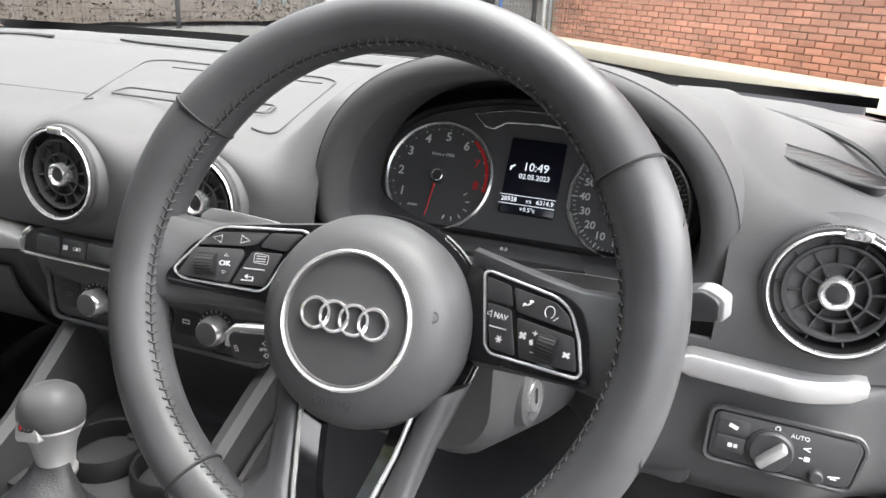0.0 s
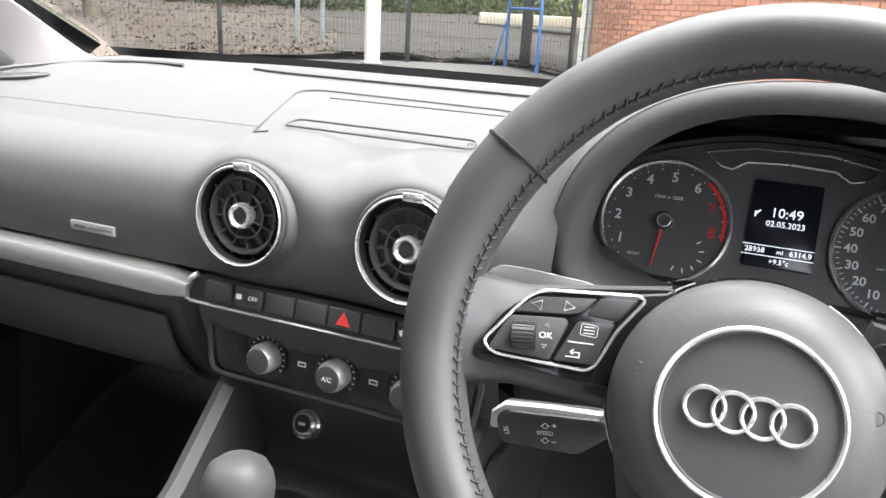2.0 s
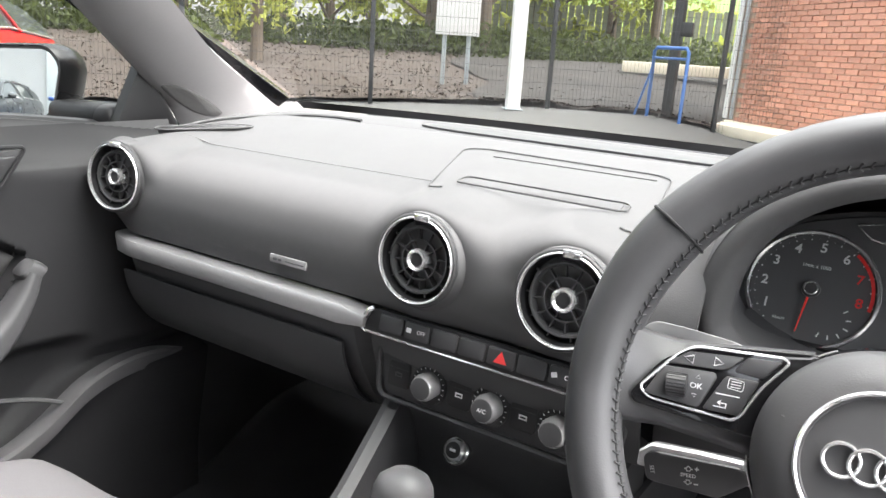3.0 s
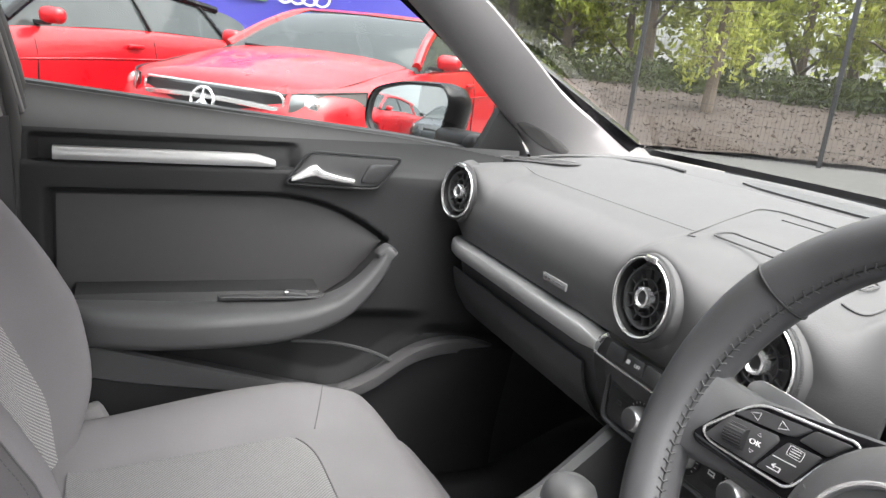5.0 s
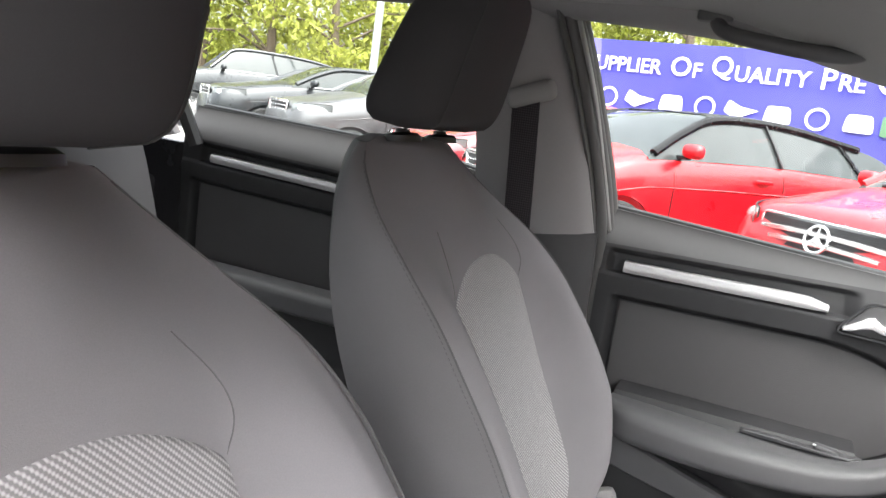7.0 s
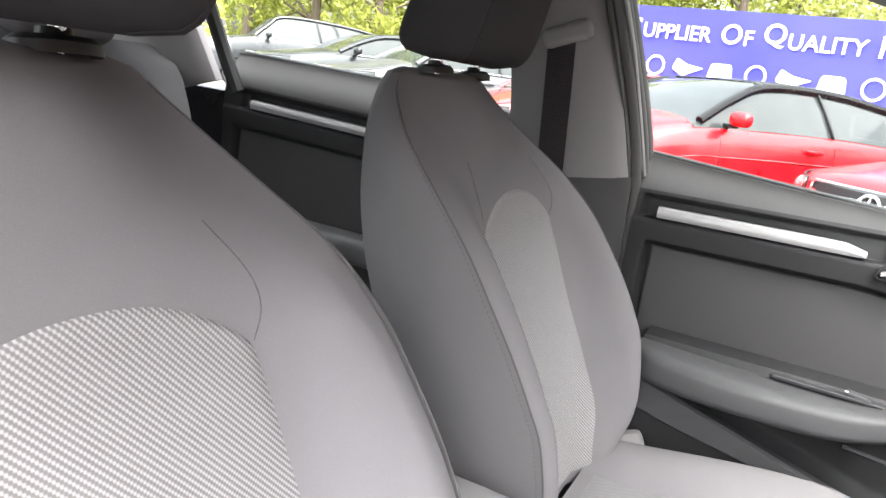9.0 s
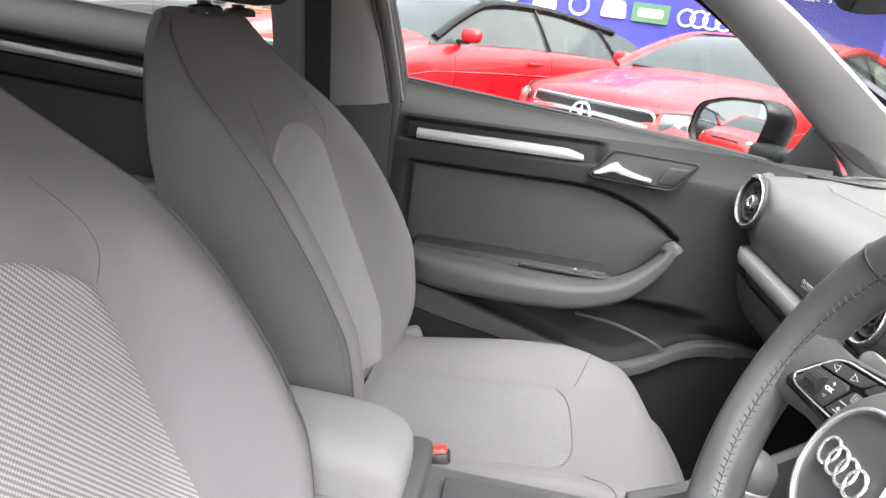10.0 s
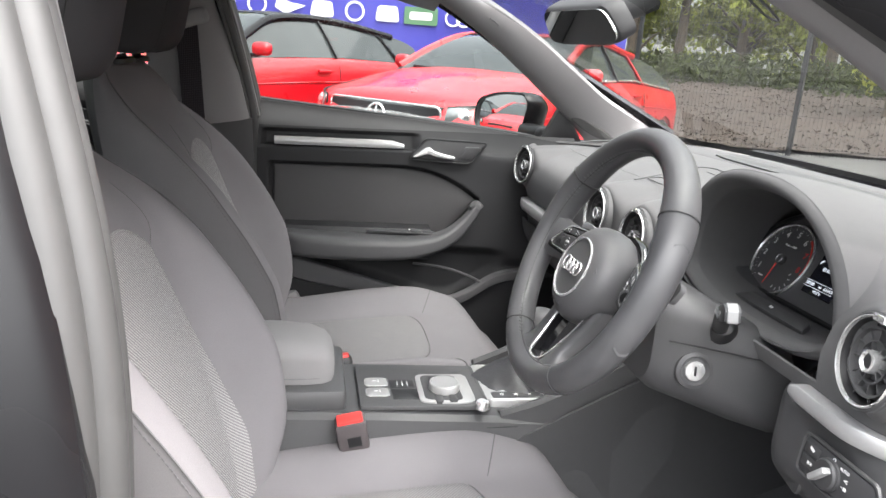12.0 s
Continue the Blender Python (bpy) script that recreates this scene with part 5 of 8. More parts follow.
# climate panel
CM = frame_of((-0.008, 0.026, 0.728), (1, 0, 0), (0, 0.12, 1))
cp = part("climate_panel", prism(rpoly([(-0.140, -0.026), (-0.146, 0.026), (0.140, 0.026), (0.132, -0.026)], 0.012), 0.004, CM, 0.002), DARK, cs, "black climate control panel")
part("panel_rim", tube([CM @ V((x, y, 0.004)) for x, y in rpoly([(-0.146, -0.031), (-0.152, 0.031), (0.146, 0.031), (0.138, -0.031)], 0.014)], 0.003, 6, closed=True), LOWER, cp)
for q in (-0.078, 0.0, 0.078):
    kb = part("knob", lathe([(0.0160, 0.004), (0.0160, 0.016), (0.0150, 0.020), (0.0128, 0.0235), (0.0, 0.0240)], CM @ pose(q, 0.0, 0), 36), KNOBSILVER, cp, "satin chrome rotary knob")
    part("cap", lathe([(0.0122, 0.0242), (0.0105, 0.0250), (0.0, 0.0248)], CM @ pose(q, 0.0, 0), 28), SMOOTH, kb)
    part("collar", lathe([(0.0225, 0.004), (0.0220, 0.007), (0.0170, 0.0075)], CM @ pose(q, 0.0, 0), 36), BLACK, kb)
    ticks = [(q + 0.0197 * math.cos(a), 0.0197 * math.sin(a), 0.0022, 0.0007, math.degrees(a)) for a in np.linspace(-0.6, 3.74, 15)]
    bars("scale_ticks", ticks, CM @ pose(0, 0, 0.0073), MARK, kb)
lettering("print", "A/C", 0.0065, CM @ pose(0, 0, 0.0252), MARK, cp)
for q, w in ((-0.120, 0.030), (-0.039, 0.030), (0.039, 0.030), (0.117, 0.026)):
    kq = part("key", prism(rrect(w, 0.030, 0.003, 3, q, 0), 0.0052, CM, 0.001), BLACK, cp)
    bars("symbol", [(q, 0.002, 0.009, 0.0016, 0), (q, -0.0016, 0.009, 0.0012, 0), (q - 0.004, 0, 0.0012, 0.005, 0), (q + 0.004, 0, 0.0012, 0.005, 0)], CM @ pose(0, 0, 0.0053), MARK if abs(q) < 0.1 else SMOOTH, kq)
    bars("split", [(q, 0.0075, w * 0.9, 0.0006, 0)], CM @ pose(0, 0, 0.0053), DARK, kq)
# recess below with the power socket
REC = cr([(0.036, 0.697), (0.045, 0.690), (0.064, 0.660), (0.080, 0.612), (0.083, 0.585), (0.070, 0.566), (0.01, 0.560), (-0.10, 0.558)], 30)
part("recess", thicken(surface(lambda x, k: (x, REC[int(k)][0], REC[int(k)][1]), np.linspace(-0.132, 0.116, 20), range(30)), 0.004), LOWER, cs)
PM = frame_of((-0.067, 0.067, 0.633), (1, 0, 0), (0, 0.5, 1))
so = thing("power_socket", "round chrome power socket with black cap face", "socket", m=PM)
part("ring", lathe([(0.0175, 0), (0.0170, 0.010), (0.0150, 0.012), (0.0135, 0.010)], Matrix(), 28), BRIGHT, so)
part("cap", lathe([(0.0134, 0.006), (0.0128, 0.015), (0.0105, 0.017), (0.0, 0.0165)], Matrix(), 28), KNOBSILVER, so, "chrome cap")
part("cap_face", lathe([(0.0098, 0.0166), (0.0094, 0.0176), (0.0, 0.0177)], Matrix(), 28), BLACK, so)
bars("print", [(0, 0.0, 0.008, 0.003, 0)], pose(0, 0, 0.0179), MARK, so)

# ---- light switch panel ----
LM = frame_of((0.6125, 0.010, 0.751), (1, 0, -0.02), (0, 0.10, 1)) @ Matrix.Diagonal((0.70, 0.70, 0.88, 1))
lp = thing("light_switch", "black headlamp switch panel with rotary knob", "switch", m=LM)
part("panel", prism(rpoly([(-0.078, -0.030), (-0.078, 0.028), (0.068, 0.028), (0.076, 0.018), (0.070, -0.030)], 0.010), 0.006, Matrix(), 0.002), DARK, lp)
part("bezel", tube([(x, y, 0.004) for x, y in rpoly([(-0.082, -0.034), (-0.082, 0.032), (0.071, 0.032), (0.080, 0.020), (0.073, -0.034)], 0.012)], 0.003, 6, closed=True), LOWER, lp)
kn = part("knob_base", lathe([(0.0245, 0.006), (0.0240, 0.012), (0.0215, 0.0145), (0.0, 0.0145)], pose(-0.014, -0.004, 0), 40), BUTTON, lp)
part("knob_ring", lathe([(0.0252, 0.006), (0.0252, 0.0095), (0.0235, 0.0095)], pose(-0.014, -0.004, 0), 40), SMOOTH, kn)
part("knob_grip", rbox(0.011, 0.038, 0.014, pose(-0.014, -0.004, 0.019, 0, 0, -42), 0.004), SATIN, kn, "satin chrome grip")
part("key", prism(rrect(0.034, 0.019, 0.003, 3, -0.056, 0.012), 0.0072, Matrix(), 0.001), BUTTON, lp)
part("key", prism(rrect(0.034, 0.019, 0.003, 3, -0.056, -0.010), 0.0072, Matrix(), 0.001), BUTTON, lp)
part("dimmer", lathe([(0.0075, 0.006), (0.0075, 0.012), (0.006, 0.0135), (0, 0.0135)], pose(0.036, -0.021, 0), 24), BUTTON, lp)
lettering("print", "AUTO", 0.0070, pose(0.013, 0.018, 0.0064), MARK, lp)
part("print_ring", lathe([(0.0030, 0.0062), (0.0030, 0.0066), (0.0020, 0.0066), (0.0020, 0.0062)], pose(-0.011, 0.0225, 0), 20), MARK, lp)
bars("print", [(0.022, 0.008, 0.008, 0.0012, 20), (0.022, 0.006, 0.008, 0.0012, -20), (0.024, -0.005, 0.006, 0.005, 0), (0.018, -0.005, 0.004, 0.0008, 0), (0.054, -0.018, 0.012, 0.0016, 10), (0.054, -0.0205, 0.006, 0.0016, 0),
               (-0.056, 0.013, 0.010, 0.0045, -20), (-0.056, -0.010, 0.005, 0.005, 0), (-0.050, -0.010, 0.004, 0.0045, 0)], pose(0, 0, 0.0072), MARK, lp)
# key blank panel beside the column
part("side_panel", prism(rpoly([(-0.035, -0.07), (-0.045, 0.025), (0.03, 0.03), (0.04, -0.06)], 0.015), 0.004, frame_of((0.515, 0.040, 0.745), (0.93, -0.36, 0), (0, 0.1, 1)), 0.002), LOWER, dash)

# ================= instrument cluster =================
CX = 0.357
ic = thing("instrument_cluster", "hooded instrument cluster with two chrome-ringed dials and small screen", "instrument cluster")


def arch(a, rx, up, dn, zc, y, tilt=0.0, cx=CX + 0.010):
    c, s = math.cos(a), math.sin(a)
    x = (rx + 0.006) * math.copysign(abs(c) ** 0.85, c)
    z = (up if s > 0 else dn) * math.copysign(abs(s) ** 0.9, s)
    return V((cx + x, y + tilt * z, zc + z))


AN = np.linspace(0, 2 * math.pi, 72, endpoint=False)
def hood_rings(rows):
    return [[arch(a, *q) for a in AN] for q in rows]


part("hood_inner", loft(hood_rings(((0.166, 0.116, 0.045, 0.880, 0.150, 0.25), (0.155, 0.126, 0.043, 0.880, 0.080, 0.10), (0.152, 0.128, 0.042, 0.880, 0.046, -0.05))), True, False), DASH, ic, angle=85)
part("hood_lip", loft(hood_rings(((0.152, 0.128, 0.042, 0.880, 0.046, -0.05), (0.155, 0.131, 0.044, 0.880, 0.036, -0.07), (0.163, 0.138, 0.049, 0.880, 0.027, -0.08), (0.172, 0.146, 0.053, 0.880, 0.026, -0.08), (0.181, 0.152, 0.058, 0.880, 0.033, -0.06))), True, False), DASH, ic, angle=85)
HA = np.linspace(-0.16, math.pi + 0.16, 60)
outer = []
for t in np.linspace(0, 1, 14):
    y = 0.032 + 0.34 * t
    up = 0.152 - 0.070 * t ** 1.5
    outer.append([arch(a, 0.181 + 0.075 * t ** 0.8, up, 0.058, 0.880, y, -0.06 * (1 - t)) for a in HA])
part("hood_outer", loft(outer, closed=False, caps=False), DASH, ic, angle=85)
GT = radians(27)
GM = Matrix(((1, 0, 0, CX), (0, math.sin(GT), -math.cos(GT), 0.155), (0, math.cos(GT), math.sin(GT), 0.893), (0, 0, 0, 1)))
part("dial_panel", prism(rpoly([(-0.160, -0.052), (-0.168, 0.02), (-0.130, 0.060), (-0.05, 0.082), (0.05, 0.082), (0.130, 0.060), (0.168, 0.02), (0.160, -0.052), (0.06, -0.060), (-0.06, -0.060)], 0.03, 6), 0.0, GM, base=-0.01), DIAL, ic)
part("panel_edge", tube([GM @ V((x, y, 0.002)) for x, y in rpoly([(-0.160, -0.058), (-0.170, 0.02), (-0.130, 0.062), (-0.05, 0.085), (0.05, 0.085), (0.130, 0.062), (0.170, 0.02), (0.160, -0.058)], 0.04, 6)], 0.004, 6, closed=True), BLACK, ic)


def dial(x, y, label, numbers, size, ticks, r=0.0555):
    m = GM @ pose(x, y, 0.0)
    d = part("dial", lathe([(r, 0.001), (r * 0.3, 0.0008), (0, 0.0008)], m, 56), DIAL, ic, label)
    part("chrome_ring", lathe([(r + 0.0042, 0.0005), (r + 0.0036, 0.0044), (r + 0.0016, 0.0058), (r - 0.0004, 0.004), (r - 0.0006, 0.001)], m, 72), CHROME, d)
    for word, ang in numbers:
        a = radians(ang)
        red = word in ("7", "8") and len(numbers) < 12
        lettering("number", word, size * 1.1, m @ pose(r * 0.76 * math.cos(a), r * 0.76 * math.sin(a), 0.0018), REDMARK if red else MARK, d, depth=0.0002, bold=0.00022)
    bars("ticks", [(r * 0.935 * math.cos(radians(a)), r * 0.935 * math.sin(radians(a)), 0.0052 if big else 0.003, 0.0010 if big else 0.0006, a) for a, big in ticks], m @ pose(0, 0, 0.0012), MARK, d)
    return m, d


tn = [(str(k), 210 - 31 * (k - 1)) for k in range(1, 9)]
m1, d1 = dial(-0.098, -0.004, "rev counter", tn, 0.0118, [(225 - 7.75 * k, k % 2 == 0) for k in range(0, 31)])
part("red_zone", lathe([(0.0540, 0.0013), (0.0540, 0.0017), (0.0508, 0.0017), (0.0508, 0.0013)], m1, 72), DIAL, d1)
bm = bmesh.new()
for k in range(20):
    a0, a1 = radians(52 - 3.2 * k), radians(52 - 3.2 * (k + 1))
    vs = [bm.verts.new(m1 @ V((q * math.cos(a), q * math.sin(a), 0.0022))) for q, a in ((0.0505, a0), (0.0537, a0), (0.0537, a1), (0.0505, a1))]
    bm.faces.new(vs)
part("red_band", bm, REDMARK, d1, smooth=False)
lettering("print", "1/min x 1000", 0.0048, m1 @ pose(0, 0.023, 0.0018), MARK, d1)
lettering("print", "READY", 0.0036, m1 @ pose(-0.022, -0.034, 0.0018), MARK, d1)
sn = [("0", 262), ("10", 240), ("20", 220), ("30", 200), ("40", 180), ("50", 160), ("60", 139), ("70", 117), ("80", 95), ("90", 72), ("100", 50), ("120", 28), ("140", 9), ("160", -10)]
m2, d2 = dial(0.098, -0.004, "speedometer", sn, 0.0096, [(262 - 5.1 * k, k % 4 == 0) for k in range(0, 56)])
lettering("print", "MPH", 0.0045, m2 @ pose(0, -0.032, 0.0018), MARK, d2)
lettering("print", "km/h", 0.0030, m2 @ pose(-0.018, -0.014, 0.0018), MARK, d2)
for k, w in enumerate(("20", "40", "60", "80", "120", "160", "200", "240")):
    a = radians(232 - 30 * k)
    lettering("number", w, 0.0046, m2 @ pose(0.028 * math.cos(a), 0.028 * math.sin(a), 0.0018), SMOOTH, d2)
for m, d, ang in ((m1, d1, 263), (m2, d2, 266)):
    a = radians(ang)
    part("needle", tube([m @ V((0.009 * math.cos(a), 0.009 * math.sin(a), 0.006)), m @ V((0.044 * math.cos(a), 0.044 * math.sin(a), 0.004))], [0.0012, 0.0006], 6), material("needle_red", (0.8, 0.04, 0.03), 0.4), d, "red needle")
    part("needle_hub", lathe([(0.0085, 0.001), (0.0082, 0.006), (0.0064, 0.0075), (0.0052, 0.0065), (0, 0.0068)], m, 28), SMOOTH, d)
    part("hub_ring", lathe([(0.0066, 0.0074), (0.0058, 0.0080), (0.0050, 0.0070)], m, 28), CHROME, d)
# small corner gauges in each dial
for m, d, s in ((m1, d1, 1), (m2, d2, 1)):
    bars("gauge_marks", [(0.020 + 0.017 * math.cos(radians(a)), -0.026 + 0.017 * math.sin(radians(a)), 0.0045, 0.0012, a) for a in (-110, -80, -50, -20, 10, 40)], m @ pose(0, 0, 0.0014), MARK, d)
# display between the dials
dp = part("display", prism(rrect(0.0565, 0.078, 0.002, 3, 0.001, 0.007), 0.003, GM, 0.0006), SCREEN, ic, "portrait screen with white digits")
GLOW = bpy.data.materials.new("lit_digits")
GLOW.use_nodes = True
GLOW.node_tree.nodes["Principled BSDF"].inputs["Base Color"].default_value = (0.7, 0.74, 0.8, 1)
GLOW.node_tree.nodes["Principled BSDF"].inputs["Emission Color"].default_value = (0.8, 0.86, 0.95, 1)
GLOW.node_tree.nodes["Principled BSDF"].inputs["Emission Strength"].default_value = 0.12
DG = GM @ pose(0, 0.006, 0.0036)
lettering("readout", "10:49", 0.0120, DG @ pose(0.003, 0.011, 0), GLOW, dp)
lettering("readout", "02.05.2023", 0.0072, DG @ pose(0.003, 0.001, 0), GLOW, dp)
lettering("readout", "28938", 0.0066, DG @ pose(-0.0185, -0.0235, 0), GLOW, dp)
lettering("readout", "mi", 0.0056, DG @ pose(0.002, -0.0235, 0), GLOW, dp)
lettering("readout", "6314.9", 0.0066, DG @ pose(0.0185, -0.0235, 0), GLOW, dp)
lettering("readout", "+9.5°c", 0.0062, DG @ pose(0.002, -0.0325, 0), GLOW, dp)
bars("lines", [(0, -0.0190, 0.058, 0.0006, 0), (0, -0.0280, 0.058, 0.0006, 0), (-0.0205, 0.0105, 0.005, 0.0014, 45), (-0.0225, 0.0085, 0.0014, 0.005, 0)], DG, GLOW, dp)
part("top_flash", tube([GM @ V((x, y, 0.004)) for x, y in ((-0.072, 0.066), (-0.058, 0.054), (-0.048, 0.052), (-0.036, 0.060), (0, 0.062), (0.036, 0.060), (0.048, 0.052), (0.058, 0.054), (0.072, 0.066), (0.03, 0.074), (-0.03, 0.074))], 0.0011, 6, closed=True), CHROME, ic, "thin chrome outline")
# trip button shelf
part("shelf", prism(rpoly([(-0.078, -0.010), (-0.066, 0.012), (0.066, 0.012), (0.078, -0.010)], 0.006), 0.006, Matrix(((1, 0, 0, CX), (0, 0.94, -0.34, 0.082), (0, 0.34, 0.94, 0.842), (0, 0, 0, 1))), 0.002), BUTTON, ic)
lettering("print", "0.0", 0.006, Matrix(((1, 0, 0, CX - 0.003), (0, 0.94, -0.34, 0.080), (0, 0.34, 0.94, 0.8485), (0, 0, 0, 1))), MARK, ic)
part("floor_lip", surface(lambda x, v: (CX + x * (1 - 0.12 * v), 0.026 + 0.105 * v, 0.829 + 0.010 * v + 0.030 * (x / 0.17) ** 4), np.linspace(-0.165, 0.165, 24), np.linspace(0, 1, 6)), LOWER, ic)

# ================= steering column =================
col = thing("steering_column", "dark grey steering column shroud with stalks and key slot", "steering column")
rings = []
for y, w, zt, zb in ((-0.110, 0.058, 0.890, 0.755), (-0.095, 0.068, 0.896, 0.742), (-0.04, 0.078, 0.874, 0.722), (0.02, 0.088, 0.842, 0.700), (0.07, 0.094, 0.824, 0.685)):
    rings.append([(0.345 + x * w / 0.5, y, (zt + zb) / 2 + z * (zt - zb)) for x, z in rrect(1, 1, 0.30, 6)])
part("shroud", loft(rings), LOWER, col)
part("shroud_split", tube([(0.345 + 0.0795, -0.10, 0.826), (0.345 + 0.0865, -0.03, 0.815), (0.345 + 0.093, 0.05, 0.80)], 0.0012, 5), BLACK, col)
KM = frame_of((0.417, -0.058, 0.785), (0.12, 0.99, 0), (-0.12, 0, 1))
ky = part("key_slot", lathe([(0.026, -0.004), (0.024, 0.006), (0.019, 0.008), (0.0155, 0.004), (0.0, 0.004)], KM, 32), SMOOTH, col)
part("key_face", lathe([(0.0135, 0.004), (0.0125, 0.0085), (0.0, 0.0085)], KM, 28), BRIGHT, ky, "polished key barrel")
part("key_hole", rbox(0.003, 0.012, 0.002, KM @ pose(0, 0, 0.0085), 0.0005), BLACK, ky)
# right stalk
rs = part("wiper_stalk", tube(cr([(0.415, -0.030, 0.842), (0.455, -0.055, 0.862), (0.492, -0.078, 0.884), (0.505, -0.086, 0.893)], 10), [0.010] * 10, 10), BLACK, col, "black stalk with silver end")
part("stalk_boot", lathe([(0.026, 0.0), (0.024, 0.010), (0.016, 0.018)], frame_of((0.405, -0.028, 0.838), (0.2, 0.95, 0), (-0.6, 0, 0.8)), 24), BLACK, rs)
RM = frame_of((0.520, -0.090, 0.897), (0.86, -0.40, 0.30), (-0.25, 0, 1)) @ Matrix.Diagonal((0.82, 0.62, 0.7, 1))
part("stalk_head", prism(rpoly([(-0.030, -0.014), (-0.030, 0.014), (0.022, 0.018), (0.034, 0.006), (0.030, -0.016)], 0.006), 0.012, RM, 0.004, base=-0.012), BUTTON, rs)
part("stalk_cap", prism(rpoly([(0.014, 0.0190), (0.025, 0.0190), (0.0365, 0.007), (0.032, -0.0172), (0.022, -0.0170)], 0.005), 0.008, RM, 0.003, base=-0.008), KEYGREY, rs, "silver edge")
bars("print", [(-0.018, 0.002, 0.008, 0.0014, 0), (-0.018, -0.004, 0.008, 0.0014, 0), (-0.004, 0.002, 0.006, 0.006, 0)], RM @ pose(0, 0, 0.0121), MARK, rs)
# left cruise stalk
CM2 = frame_of((0.2305, -0.1135, 0.811), (0.97, 0.16, 0.10), (0, 0.1, 1)) @ Matrix.Diagonal((0.86, 0.80, 0.80, 1))
ls = part("cruise_stalk", prism(rpoly([(-0.040, -0.0125), (-0.044, 0.010), (-0.036, 0.017), (0.034, 0.0135), (0.044, 0.008), (0.044, 0.001), (0.032, -0.008), (0.018, -0.0185)], 0.005), 0.012, CM2, 0.004, base=-0.012), BUTTON, col, "dark stalk with silver upper edge")
part("stalk_edge", tube([CM2 @ V((x, y, 0.006)) for x, y in ((-0.044, 0.0), (-0.043, 0.011), (-0.036, 0.0175), (0.0, 0.0165), (0.035, 0.0135))], 0.0036, 8), ALU, ls, "silver edge")
part("stalk_arm", tube([CM2 @ V((0.038, 0.003, 0)), (0.315, -0.085, 0.826)], 0.008, 10), BLACK, ls)
lettering("print", "SPEED", 0.0046, CM2 @ pose(-0.006, -0.001, 0.0122), MARK, ls)
lettering("print", "SET", 0.0048, CM2 @ pose(-0.035, -0.001, 0.0122, 0, 0, -80), MARK, ls)
for q in (-1, 1):
    part("arrow", tube([CM2 @ V((-0.006 + x, -0.001 + q * y, 0.0122)) for x, y in ((-0.0014, 0.0042), (-0.0014, 0.0058), (-0.0032, 0.0058), (0.0, 0.0086), (0.0032, 0.0058), (0.0014, 0.0058), (0.0014, 0.0042))], 0.00035, 5, closed=True), MARK, ls)
bars("print", [(0.0005, 0.0060, 0.0036, 0.0008, 0), (0.0005, 0.0060, 0.0008, 0.0036, 0), (0.0005, -0.0080, 0.0036, 0.0008, 0)], CM2 @ pose(0, 0, 0.0121), MARK, ls)

# ================= steering wheel =================
WT = radians(24.0)
WW = Matrix(((1, 0, 0, 0.3394), (0, math.sin(WT), -math.cos(WT), -0.1803), (0, math.cos(WT), math.sin(WT), 0.9056), (0, 0, 0, 1)))
sw_ = thing("steering_wheel", "grey leather three-spoke steering wheel with stitched rim", "steering wheel", m=WW)
RW = 0.1668


def rim_pt(a, t, grow=0.0):
    """Rim: swollen at the upper grips; section turned by t."""
    d = math.degrees(a) % 360
    sw = 0.0025 * math.exp(-((d - 28) / 20) ** 2) + 0.0025 * math.exp(-((d - 152) / 20) ** 2)
    r, q = 0.0195 + sw + grow, RW
    return V(((q + r * 0.92 * math.cos(t)) * math.cos(a), (q + r * 0.92 * math.cos(t)) * math.sin(a), r * 1.06 * math.sin(t)))


def rim_arc(a0, a1, n):
    return loft([[rim_pt(a, t) for t in np.linspace(0, 2 * math.pi, 18, endpoint=False)] for a in np.linspace(radians(a0), radians(a1), n)], True, False)


for a0, a1 in ((-56, 33), (33, 147), (147, 236), (236, 304)):
    part("rim", rim_arc(a0 + 0.25, a1 - 0.25, 36), LEATHER, sw_, "smooth worn grey leather")
for a in (-56, 33, 147, 236):
    part("rim_joint", tube([rim_pt(radians(a), t, 0.0003) for t in np.linspace(0, 2 * math.pi, 24, endpoint=False)], 0.0011, 5, closed=True), THREAD, sw_)
# cross stitching round the inner edge
bm = bmesh.new()
for k in range(150):
    a = 2 * math.pi * k / 150
    d = math.degrees(a) % 360
    if 250 < d < 290:
        continue
    t = math.pi - 0.42
    for da, t0, t1 in ((0.006, t - 0.17, t + 0.04), (-0.004, t - 0.02, t + 0.14)):
        p, q = rim_pt(a - da * 1.3, t0, 0.0004), rim_pt(a + da * 1.3, t1, 0.0004)
        tube([p, (p + q) / 2, q], 0.0007, 5, bm=bm)
part("stitching", bm, RIMTHREAD, sw_, "dark cross stitching", smooth=False)
part("stitch_groove", tube([rim_pt(a, math.pi - 0.42, -0.0004) for a in np.linspace(0, 2 * math.pi, 140, endpoint=False)], 0.0008, 5, closed=True), THREAD, sw_)
